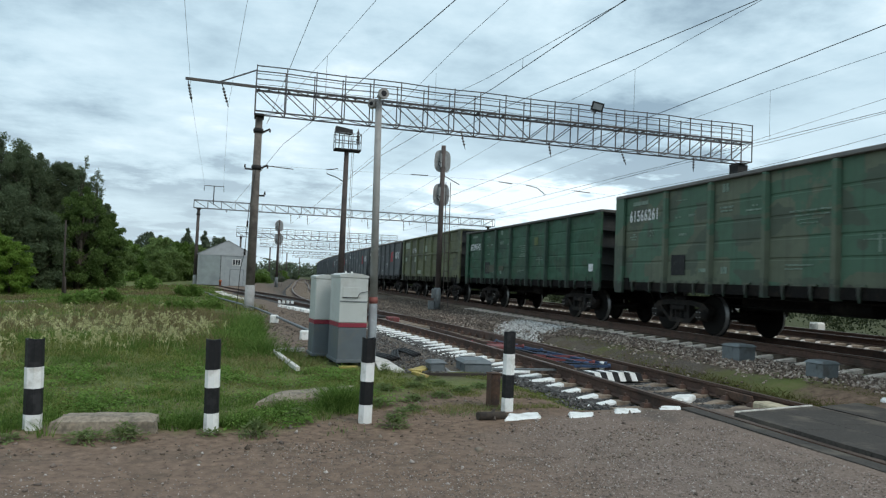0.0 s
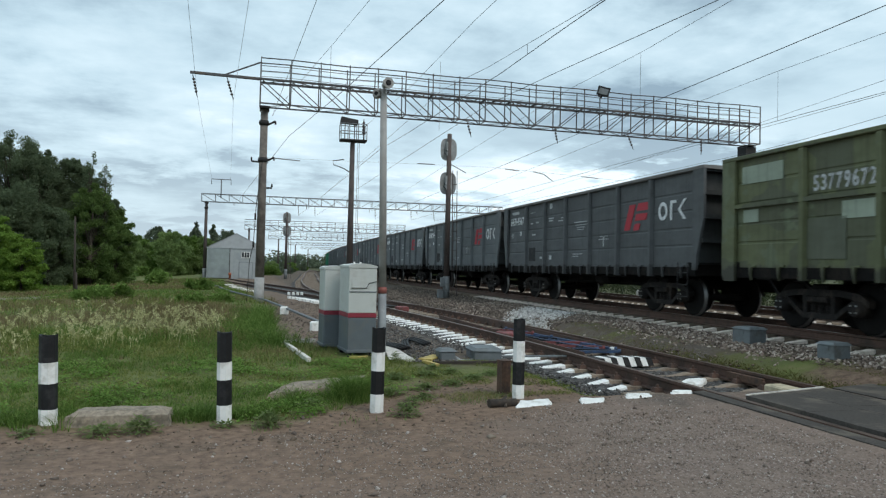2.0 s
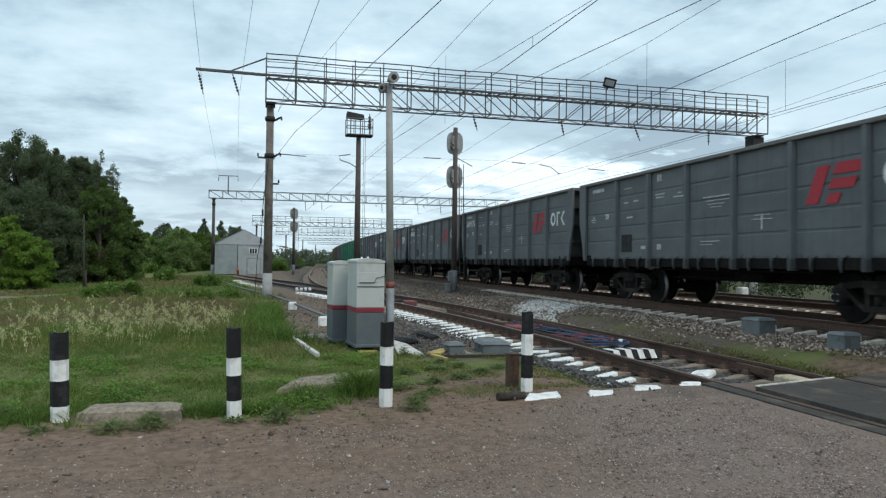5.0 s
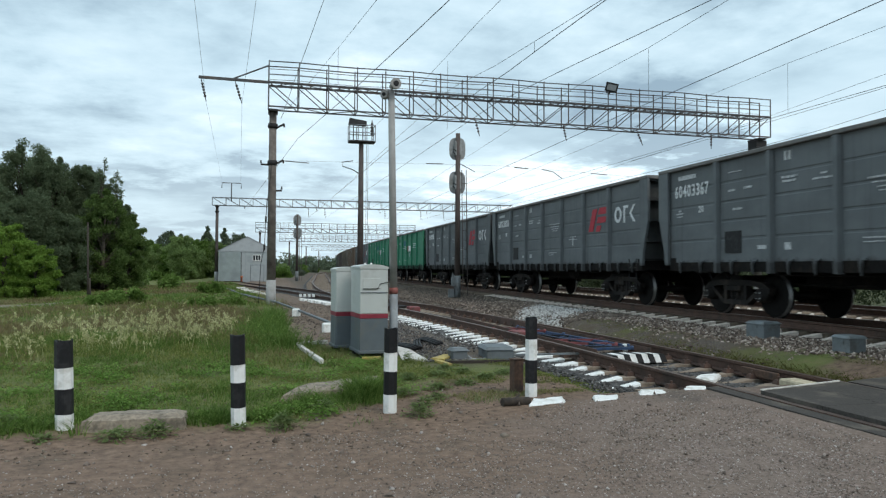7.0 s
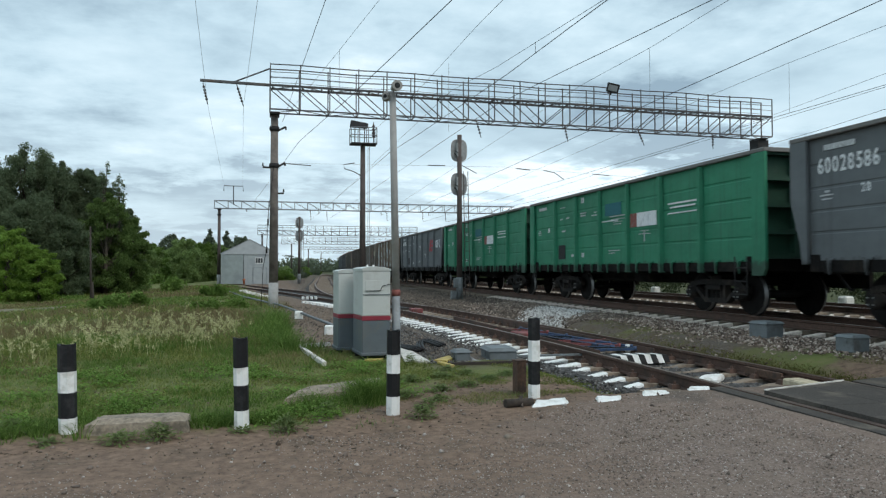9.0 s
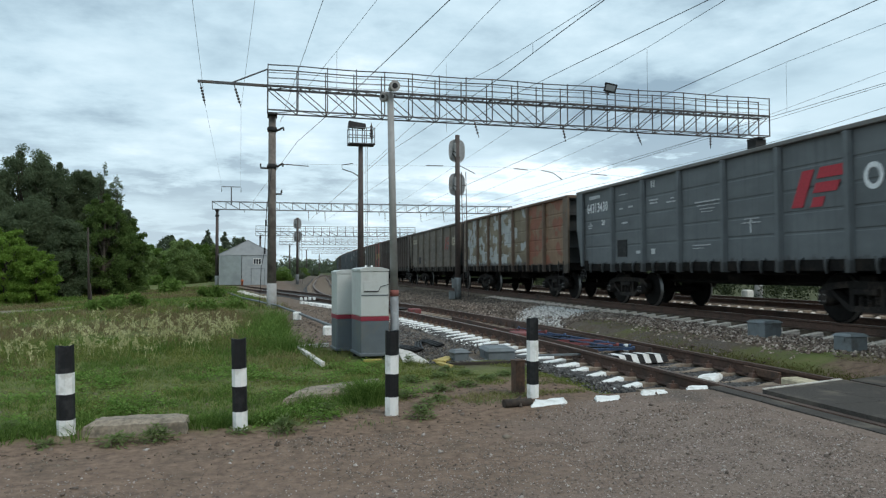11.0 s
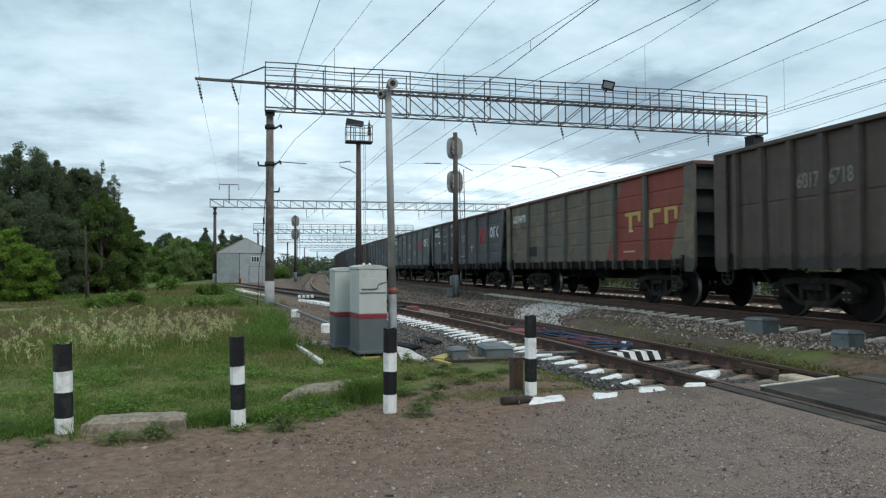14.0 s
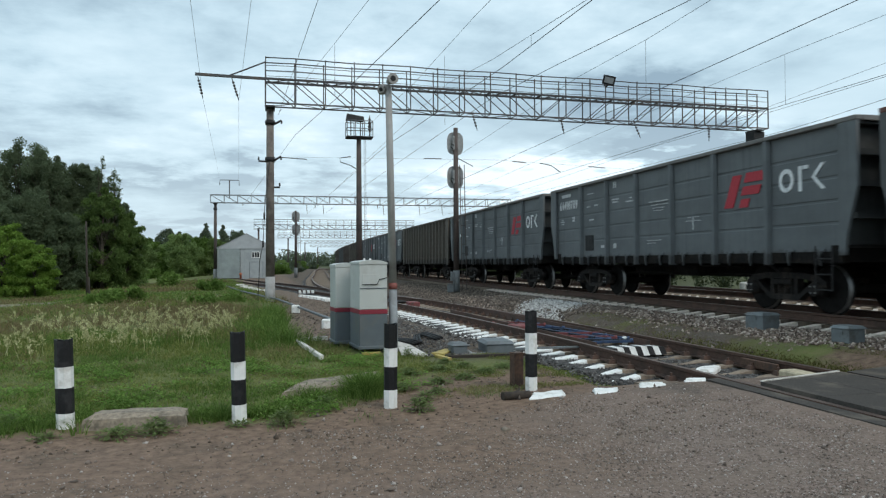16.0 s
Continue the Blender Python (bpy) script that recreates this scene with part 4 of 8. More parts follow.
def axle_box_mesh(sx):
    bm = bmesh.new()
    lathe(bm, (sx * 0.92, 0, 0.475), (sx * 1.2, 0, 0.475), [(0, 0.15), (0.75, 0.15), (0.8, 0.125), (1.0, 0.12)], 14)
    for k in range(4):
        a = k * math.pi / 2 + 0.78
        rod(bm, (sx * 1.2, math.cos(a) * 0.085, 0.475 + math.sin(a) * 0.085), (sx * 1.215, math.cos(a) * 0.085, 0.475 + math.sin(a) * 0.085), 0.018, 0.018, 6)
    bmesh.ops.recalc_face_normals(bm, faces=bm.faces)
    me = mesh_of("axle_box", bm, "bogie_steel")
    me.materials.append(M["galvanised"])
    for p in me.polygons:
        p.material_index = 1 if abs(p.center.x) > 1.201 else 0
    return me


def wheelset_mesh():
    """Two flanged wheels on an axle, about its own centre."""
    bm = bmesh.new()
    rod(bm, (-1.0, 0, 0), (1.0, 0, 0), 0.085, 0.085, 12)
    for s in (-1, 1):
        prof = [(0.0, 0.12), (0.0, 0.36), (0.18, 0.40), (0.2, 0.455), (0.78, 0.475), (0.8, 0.50), (1.0, 0.50), (1.0, 0.40), (0.8, 0.36), (0.7, 0.14)]
        lathe(bm, (s * 0.83, 0, 0), (s * 0.70, 0, 0), prof, 32)
        for k in range(2):
            a = k * math.pi
            rod(bm, (s * 0.815, math.cos(a) * 0.24, math.sin(a) * 0.24), (s * 0.838, math.cos(a) * 0.24, math.sin(a) * 0.24), 0.05, 0.05, 8)
    bmesh.ops.recalc_face_normals(bm, faces=bm.faces)
    me = mesh_of("wheelset", bm, "wheel_steel")
    me.materials.append(M["tread_steel"])
    for p in me.polygons:
        c = p.center
        r = math.hypot(c.y, c.z)
        p.material_index = 1 if 0.452 < r < 0.47 and 0.72 < abs(c.x) < 0.815 else 0
    return me


def bolster_mesh():
    bm = bmesh.new()
    box(bm, -1.08, 1.08, -0.2, 0.2, 0.66, 0.9, 0.03)
    rod(bm, (0, 0, 0.9), (0, 0, 1.02), 0.2, 0.2, 14)
    for y in (-0.6, 0.6):
        rod(bm, (-0.9, y, 0.4), (0.9, y, 0.4), 0.04, 0.04, 6)
        for x in (-0.76, 0.76):
            box(bm, x - 0.05, x + 0.05, y - 0.07, y + 0.07, 0.3, 0.55)
    return mesh_of("bolster", bm, "sooty_steel")


def coupler_mesh(s):
    bm = bmesh.new()
    y = [s * v for v in (6.0, 6.7, 7.0)]
    box(bm, -0.08, 0.08, min(y[0], y[1]), max(y[0], y[1]), 0.98, 1.14)
    box(bm, -0.19, 0.19, min(y[1], y[2]), max(y[1], y[2]), 0.93, 1.2, 0.04)
    return mesh_of("coupler", bm, "dark_steel")


def hose_mesh(s):
    bm = bmesh.new()
    tube(bm, [(0.5, s * 6.3, 1.0), (0.48, s * 6.55, 0.75), (0.4, s * 6.8, 0.6), (0.3, s * 7.0, 0.62)], 0.03, 6)
    return mesh_of("brake_hose", bm, "black_paint")


def ladder_mesh(y):
    bm = bmesh.new()
    for dy in (-0.2, 0.2):
        rod(bm, (-FACE - 0.03, y + dy, 0.48), (-FACE - 0.03, y + dy, 1.3), 0.014, 0.014, 6)
    for z in (0.5, 0.78, 1.06):
        rod(bm, (-FACE - 0.03, y - 0.2, z), (-FACE - 0.03, y + 0.2, z), 0.014, 0.014, 6)
    return mesh_of("foot_ladder", bm, "dark_steel")


def tank_wheel_mesh(y):
    bm = bmesh.new()
    prev = None
    for k in range(17):
        a = k * math.tau / 16
        p = Vector((-FACE + 0.06, y + 0.2 * math.cos(a), 0.82 + 0.2 * math.sin(a)))
        if prev:
            rod(bm, prev, p, 0.016, 0.016, 5, False)
        prev = p
    for k in range(3):
        a = k * math.pi / 3
        bar(bm, (-FACE + 0.06, y - 0.19 * math.cos(a), 0.82 - 0.19 * math.sin(a)), (-FACE + 0.06, y + 0.19 * math.cos(a), 0.82 + 0.19 * math.sin(a)), 0.02)
    return mesh_of("handbrake_wheel", bm, "dark_steel")


def bars_mesh(rects, name="marking"):
    """Thin plates on the near side: (y0, y1, z0, z1) with y read towards the far end; a fifth number leans the plate."""
    bm = bmesh.new()
    for r in rects:
        y0, y1, z0, z1 = r[:4]
        k = r[4] if len(r) > 4 else 0.0
        x0, x1 = -FACE + 0.068, -FACE + 0.083
        hexa(bm, [(x0, y0, z0), (x1, y0, z0), (x1, y1, z0), (x0, y1, z0), (x0, y0 - k, z1), (x1, y0 - k, z1), (x1, y1 - k, z1), (x0, y1 - k, z1)])
    bmesh.ops.recalc_face_normals(bm, faces=bm.faces)
    return mesh_of(name, bm, None)


def words(r):
    """A line of small illegible writing: short dashes of uneven length."""
    y0, y1, z0, z1 = r[:4]
    if y1 - y0 < 0.2 or z1 - z0 > 0.06:
        return [r]
    rng, out, y = random.Random(round(y0 * 100 + z0 * 37)), [], y1
    while y > y0 + 0.03:
        e = max(y0, y - rng.uniform(0.035, 0.13))
        lift = rng.uniform(-0.004, 0.004)
        out.append((e, y, z0 + lift, z1 + lift))
        y = e - rng.uniform(0.018, 0.035)
    return out


def sign_mesh(k):
    """Flat painted shapes on the side: an upright oval ring, a square corner, a chevron."""
    bm = bmesh.new()
    x0, x1 = -FACE + 0.068, -FACE + 0.083

    def loop(x, pts):
        return [bm.verts.new((x, HALF - y, z)) for y, z in pts]

    if k == 0:
        turns = [q * math.tau / 24 for q in range(24)]
        rims = [loop(x, [(11.66 + 0.2 * r * math.cos(a), 2.58 + 0.23 * r * math.sin(a)) for a in turns]) for x, r in ((x0, 1.0), (x0, 0.62), (x1, 0.62), (x1, 1.0))]
        for j in range(4):
            for q in range(24):
                bm.faces.new((rims[j][q], rims[j][(q + 1) % 24], rims[(j + 1) % 4][(q + 1) % 24], rims[(j + 1) % 4][q]))
    else:
        pts = [(11.99, 2.34), (12.07, 2.34), (12.07, 2.75), (12.24, 2.75), (12.24, 2.82), (11.99, 2.82)] if k == 1 else [(12.33, 2.58), (12.56, 2.34), (12.66, 2.34), (12.42, 2.58), (12.66, 2.82), (12.56, 2.82)]
        near, back = loop(x0, pts), loop(x1, pts)
        for q in range(6):
            bm.faces.new((near[q], near[(q + 1) % 6], back[(q + 1) % 6], back[q]))
        bm.faces.new(near[::-1]), bm.faces.new(back)
    bmesh.ops.recalc_face_normals(bm, faces=bm.faces)
    return mesh_of("sign_shape", bm, None)


def text_mesh(s, size):
    cu = bpy.data.curves.new("writing", "FONT")
    cu.body, cu.size, cu.extrude, cu.offset = s, size, 0.004, 0.008
    ob = bpy.data.objects.new("writing", cu)
    scene.collection.objects.link(ob)
    bpy.context.view_layer.update()
    me = bpy.data.meshes.new_from_object(ob.evaluated_get(bpy.context.evaluated_depsgraph_get()))
    bpy.data.objects.remove(ob)
    me.name = "number"
    return me


def give(ob, mat):
    """This object's own paint on a mesh that it shares."""
    if not ob.data.materials:
        ob.data.materials.append(None)
    ob.material_slots[0].link = "OBJECT"
    ob.material_slots[0].material = M[mat] if isinstance(mat, str) else mat
    return ob


POSTS_7 = [-5.0, -3.42, -1.72, 0.02, 1.76, 3.5, 5.05]
WHEELSETS = []


def wagon(i, paint, label, kind="plain", number="", top=None, letters=None, logo=None, small=True, band=False, panel_paint=None, load=False, number_mat="letter_white", small_mat=None, dense=False, squat=1.0, plates=(), ends=None, number_at=(0.62, 2.78), length=1.0, number_step=0.178, gap=False, post_paint=None):
    w = thing("gondola_wagon", label, "freight wagon", "wagons of the freight train")
    slope = 0.0 if kind == "straight" else 0.28
    # tub and end walls wear paint darkened for the shade between wagons
    give(put_mesh("body", cached(("body", slope), lambda: body_mesh(slope)), w, "tub with ribbed end walls, gap shade in its paint"), ends or P["ends"])
    put_mesh("underframe", cached("under", under_mesh), w, "near-black underframe, underside shade in its colour")
    give(put_mesh("top_chord", cached("chord", chord_mesh), w), top or P["dusty_top"])
    give(put_mesh("side_sill", cached("sill", lambda: sill_mesh(HALF - 0.4)), w, "dark lower sill"), paint if dense else "sooty_steel")
    posts = [HALF - 0.71 - k * 0.82 for k in range(15, -1, -1)] if dense else POSTS_7[:]
    if not dense:
        posts = [-4.42, -2.66, -0.9, 0.86, 2.6, 4.36] if kind != "seven" else POSTS_7
    edges = [-HALF + 0.3] + posts + [HALF - 0.3]
    cuts = (1.7, 2.1, 2.52, 2.95) if not dense else (2.3,)
    for k, (a, b) in enumerate(zip(edges, edges[1:])):
        s0, s1 = (slope * 0.5 if k == 0 else 0), (slope * 0.5 if k == len(edges) - 2 else 0)
        p = put_mesh("side_panel", cached(("panel", a, b, s0, s1, cuts), lambda: panel_mesh(a, b, cuts, s0, s1)), w)
        give(p, (panel_paint or {}).get(k, paint))
    for y in posts:
        give(put_mesh("post", cached("post", post_mesh), w, m=pose(0, y, 0)), post_paint or paint)
    for s in (-1, 1):
        give(put_mesh("corner_plate", cached(("gusset", slope, s), lambda: gusset_mesh(slope, s)), w), paint)
        put_mesh("coupler", cached(("coupler", s), lambda: coupler_mesh(s)), w)
        put_mesh("brake_hose", cached(("hose", s), lambda: hose_mesh(s)), w)
    for a, b in zip(edges, edges[1:]):
        for f in ((0.3, 0.7) if not dense else ()):
            give(put_mesh("hatch_hook", cached("hook", hook_mesh), w, m=pose(0, a + (b - a) * f, 0)), paint)
    put_mesh("foot_ladder", cached("ladder", lambda: ladder_mesh(-HALF + 0.75)), w)
    if i in (11, 12, 13, 14, 16, 17):
        put_mesh("handbrake_wheel", cached("brake", lambda: tank_wheel_mesh(HALF - 0.35)), w)
    if band:
        bm = bmesh.new()
        box(bm, -FACE - 0.005, -FACE + 0.06, -HALF + 0.3, HALF - 0.3, 2.42, 2.5)
        give(put_mesh("waist_rail", cached("band", lambda: mesh_of("waist_rail", bm, None)), w), paint)
    if load:
        bm = bmesh.new()
        rng = random.Random(i)
        hs = [0.1 * rng.random() + 0.12 * math.sin(k * 0.55) for k in range(24)]
        rows = [[bm.verts.new((x, -6.2 + k * 0.54, TOP - 0.25 + (0.2 + hs[k] + rng.uniform(-0.04, 0.04) if abs(x) < 1.0 else 0.0))) for x in (-1.4, -0.9, -0.3, 0.4, 0.9, 1.4)] for k in range(24)]
        for r0, r1 in zip(rows, rows[1:]):
            for q in range(5):
                bm.faces.new((r0[q], r0[q + 1], r1[q + 1], r1[q]))
        part("coal_load", bm, "coal", w, "heaped black coal")
    for by in (-4.33, 4.33):
        b = new("bogie")
        b.parent, b.empty_display_size = w, 0.2
        b.matrix_local = pose(0, by, 0)
        put_mesh("bolster", cached("bolster", bolster_mesh), b)
        for s in (-1, 1):
            put_mesh("side_frame", cached(("frame", s), lambda: side_frame_mesh(s)), b)
        for dy in (-0.925, 0.925):
            put_mesh("axle_box", cached(("axle_box", -1), lambda: axle_box_mesh(-1)), b, m=pose(0, dy, 0))
            ws = put_mesh("wheelset", cached("wheelset", wheelset_mesh), b)
            ws.matrix_parent_inverse = pose(0, dy, 0.475)
            WHEELSETS.append(ws)
    if squat != 1.0 or length != 1.0:
        low = Matrix.Translation((0, HALF * (1 - length), PEG)) @ Matrix.Diagonal((1, length, squat, 1)) @ Matrix.Translation((0, 0, -PEG))
        for ob in w.children:
            if ob.name.split(".")[0] in ("body", "top_chord", "side_panel", "post", "corner_plate", "waist_rail", "hatch_hook"):
                ob.matrix_local = low @ ob.matrix_basis
            else:  # the running gear keeps its size under the middle of the shorter body
                ob.matrix_local = Matrix.Translation((0, HALF * (1 - length), 0)) @ ob.matrix_basis
    # markings on the side that faces the road: y runs to the far end, which is the reader's left
    for k, ch in enumerate(number):  # one plate for each figure
        me = cached(("digit", ch), lambda: text_mesh(ch, 0.46))
        wide = max(v.co.x for v in me.vertices)
        m = Matrix.Translation((-FACE + 0.076, HALF - number_at[0] - number_step * (k + (1.6 if gap and k > 3 else 0)), number_at[1])) @ Matrix(((0, 0, -1, 0), (-1, 0, 0, 0), (0, 1, 0, 0), (0, 0, 0, 1))) @ Matrix.Diagonal(((0.14 if ch != "1" else 0.09) / wide, 0.86, 1, 1))
        give(put_mesh("digit", me, w, m=m), number_mat)
    if small:
        def at(y0, y1, z0, z1, k=0.0):
            return (HALF - y1, HALF - y0, z0, z1, k)
        rects = [at(0.78, 1.5, 3.19, 3.29)] + [at(0.68, 0.98, 2.36, 2.39), at(0.72, 0.95, 2.29, 2.315), at(0.8, 0.9, 2.42, 2.46)]
        rects += [at(2.75, 2.98, 2.73, 2.77), at(3.28, 3.55, 2.74, 2.79), at(2.9, 3.26, 2.31, 2.36), at(2.75, 3.2, 3.14, 3.16), at(4.5, 4.57, 3.17, 3.35), at(4.62, 4.69, 3.17, 3.35), at(4.42, 4.85, 2.82, 2.86), at(4.44, 4.82, 2.74, 2.78), at(5.25, 5.75, 2.7, 2.735), at(5.45, 5.6, 2.79, 2.82), at(3.7, 3.98, 1.45, 1.53), at(4.5, 4.68, 1.42, 1.56)]
        rects += [at(6.5, 7.5, 2.57, 2.6), at(6.6, 7.45, 2.49, 2.51), at(6.7, 7.3, 2.41, 2.43), at(6.75, 7.2, 2.34, 2.36), at(6.4, 7.1, 1.57, 1.595), at(6.4, 6.85, 1.5, 1.52), at(8.2, 8.85, 1.98, 2.0), at(8.49, 8.53, 1.78, 2.06), at(8.3, 8.75, 2.07, 2.085)]
        for r in rects:
            give(put_mesh("marking_line", cached(("mark", r), lambda: bars_mesh(words(r))), w, m=pose(0, 0, PEG) @ Matrix.Diagonal((1, 1, squat, 1)) @ pose(0, 0, -PEG)), small_mat or "letter_small")["kind"] = "stuff"
        for k, ch in enumerate("20"):
            me = cached(("digit", ch), lambda: text_mesh(ch, 0.46))
            m = Matrix.Translation((-FACE + 0.076, HALF - 1.62 - 0.11 * k, 2.36)) @ Matrix(((0, 0, -1, 0), (-1, 0, 0, 0), (0, 1, 0, 0), (0, 0, 0, 1))) @ Matrix.Diagonal((0.085 / max(v.co.x for v in me.vertices), 0.46, 1, 1))
            give(put_mesh("digit", me, w, m=m), small_mat or number_mat)
        give(put_mesh("dark_plate", cached("plate", lambda: bars_mesh([(HALF - 3.17, HALF - 2.62, 1.38, 1.86)])), w, "dark painted square"), "black_paint")
    if letters:
        # a company's signs, drawn as plain shapes: ring, corner, chevron
        for k, name in enumerate(("sign_ring", "sign_corner", "sign_chevron")):
            give(put_mesh(name, cached(("sign", k), lambda: sign_mesh(k)), w, "plain pale painted shape"), letters)
    if logo:
        for r in ((HALF - 10.02, HALF - 9.72, 2.18, 2.86, 0.3), (HALF - 11.05, HALF - 10.38, 2.68, 2.88, 0.1), (HALF - 10.85, HALF - 10.28, 2.42, 2.6, 0.09), (HALF - 10.5, HALF - 10.22, 2.16, 2.34, 0.08)):
            give(put_mesh("emblem_stripe", cached(("logo", r), lambda: bars_mesh([r])), w, "slanted red emblem stripe"), logo)
    for (y0, y1, z0, z1), mat in plates:
        give(put_mesh("paint_patch", cached(("plate", y0, y1, z0, z1), lambda: bars_mesh([(HALF - y1, HALF - y0, z0, z1)])), w), mat)
    return w


P = {
    "grey": wagon_paint("paint_grey", (0.115, 0.127, 0.132), 0.08, 0.03, grime=0.12, seed=1),
    "grey_dark": wagon_paint("paint_grey_dark", (0.084, 0.089, 0.092), 0.12, 0.08, grime=0.25, seed=5),
    "green": wagon_paint("paint_green", (0.02, 0.20, 0.105), 0.05, 0.04, grime=0.15, seed=9),
    "green_old": wagon_paint("paint_green_old", (0.02, 0.082, 0.04), 0.25, 0.22, patch=(0.03, 0.072, 0.038), patch_amount=0.42, grime=0.42, seed=14, blocks=(((0.028, 0.1, 0.056), 0.42, 0.9), ((0.018, 0.05, 0.03), 0.25, 1.3))),
    "green_worn": wagon_paint("paint_green_worn", (0.105, 0.125, 0.082), 0.2, 0.14, grime=0.22, seed=21, blocks=(((0.05, 0.125, 0.078), 0.5, 0.8), ((0.062, 0.082, 0.058), 0.33, 1.3))),
    "olive": wagon_paint("paint_olive", (0.122, 0.134, 0.062), 0.18, 0.18, patch=(0.13, 0.15, 0.085), patch_amount=0.4, grime=0.3, seed=27, blocks=(((0.085, 0.092, 0.055), 0.38, 1.1),)),
    "rusty": wagon_paint("paint_rusty", (0.14, 0.102, 0.07), 0.2, 0.3, patch=(0.16, 0.09, 0.05), patch_amount=0.36, grime=0.35, seed=33),
    "rusty_red": wagon_paint("paint_rusty_red", (0.215, 0.128, 0.072), 0.3, 0.36, patch=(0.235, 0.08, 0.042), patch_amount=0.48, grime=0.3, seed=38),
    "khaki": wagon_paint("paint_khaki", (0.146, 0.12, 0.09), 0.24, 0.18, patch=(0.115, 0.098, 0.078), patch_amount=0.42, grime=0.35, seed=41, blocks=(((0.165, 0.138, 0.105), 0.35, 1.0),)),
    "khaki_dark": wagon_paint("paint_khaki_dark", (0.152, 0.122, 0.084), 0.15, 0.2, patch=(0.118, 0.107, 0.088), patch_amount=0.4, grime=0.4, seed=47, blocks=(((0.112, 0.108, 0.098), 0.32, 0.9), ((0.2, 0.16, 0.09), 0.2, 1.2), ((0.085, 0.072, 0.052), 0.22, 1.6))),
    "black": wagon_paint("paint_black", (0.078, 0.057, 0.045), 0.3, 0.3, grime=0.2, seed=59),
    "brown": wagon_paint("paint_brown", (0.085, 0.07, 0.053), 0.2, 0.25, grime=0.3, seed=63),
    # end wall paints: shade of the gaps between wagons mixed into the colour
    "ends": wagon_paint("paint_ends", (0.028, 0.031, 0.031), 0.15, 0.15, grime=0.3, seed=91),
    "ends_green": wagon_paint("paint_shaded_ends_green", (0.014, 0.06, 0.036), 0.1, 0.12, grime=0.35, seed=95),
    "dusty_top": wagon_paint("paint_dusty_top", (0.155, 0.148, 0.138), 0.2, 0.12, grime=0.2, seed=69),
    "rust_post": wagon_paint("paint_rust_post", (0.135, 0.085, 0.055), 0.3, 0.3, grime=0.3, seed=73),
    "slate_post": wagon_paint("paint_slate_post", (0.095, 0.094, 0.078), 0.25, 0.1, grime=0.25, seed=75),
    "green_post": wagon_paint("paint_green_post", (0.018, 0.05, 0.03), 0.2, 0.2, grime=0.4, seed=79),
    "dark_top": wagon_paint("paint_dark_top", (0.066, 0.066, 0.058), 0.25, 0.12, grime=0.3, seed=81),
    "rust_top": wagon_paint("paint_rust_top", (0.14, 0.058, 0.043), 0.1, 0.3, grime=0.2, seed=67),
}
FGK = dict(letters="letter_white", logo="letter_red")
GREY = "slate grey steel gondola wagon with white markings"
M["pale_patch"] = wagon_paint("pale_patch", (0.30, 0.35, 0.27), 0.1, 0.1, grime=0.25, seed=71)
M["brown_patch"] = wagon_paint("brown_patch", (0.06, 0.066, 0.038), 0.1, 0.2, grime=0.4, seed=77)
M["ochre_patch"] = wagon_paint("ochre_patch", (0.10, 0.125, 0.035), 0.1, 0.1, grime=0.3, seed=78)
M["grey_patch"] = wagon_paint("grey_patch", (0.098, 0.108, 0.072), 0.1, 0.08, grime=0.2, seed=83)
PALE = [((0.55, 1.75, 2.92, 3.28), "pale_patch"), ((0.6, 1.05, 2.12, 2.38), "pale_patch"), ((3.2, 3.9, 2.05, 2.36), "pale_patch"), ((5.3, 6.2, 2.6, 2.95), "pale_patch"), ((5.4, 6.1, 2.1, 2.36), "pale_patch"), ((8.4, 9.2, 1.5, 1.72), "pale_patch"), ((2.3, 3.3, 1.35, 2.1), "grey_patch"), ((4.1, 4.9, 1.35, 1.55), "pale_patch")]
PLACARD = [((7.74, 8.12, 2.2, 2.58), "faded_red"), ((8.12, 9.14, 2.2, 2.58), "letter_white"), ((9.7, 11.0, 2.66, 2.7), "letter_white"), ((9.8, 10.9, 2.56, 2.6), "letter_white"), ((9.7, 11.1, 2.42, 2.45), "letter_white"), ((5.9, 7.0, 2.45, 2.48), "letter_white"), ((6.2, 7.2, 2.62, 2.98), "letter_blue")]
YELLOWS = [((10.2, 10.38, 2.04, 2.5), "letter_yellow"), ((10.0, 10.85, 2.42, 2.52), "letter_yellow"), ((10.7, 10.85, 2.24, 2.42), "letter_yellow"), ((11.3, 11.48, 2.04, 2.5), "letter_yellow"), ((11.48, 11.85, 2.42, 2.52), "letter_yellow"), ((12.05, 12.2, 2.1, 2.52), "letter_yellow"), ((12.2, 12.5, 2.44, 2.52), "letter_yellow"), ((12.5, 12.62, 2.2, 2.52), "letter_yellow"), ((10.22, 10.42, 1.97, 2.035), "letter_cream"), ((9.9, 10.5, 1.42, 1.46), "letter_cream"), ((2.5, 3.15, 1.42, 1.78), "black_paint")]
M["khaki_to_red"] = two_paint()
M["peeled"] = peeled_paint()
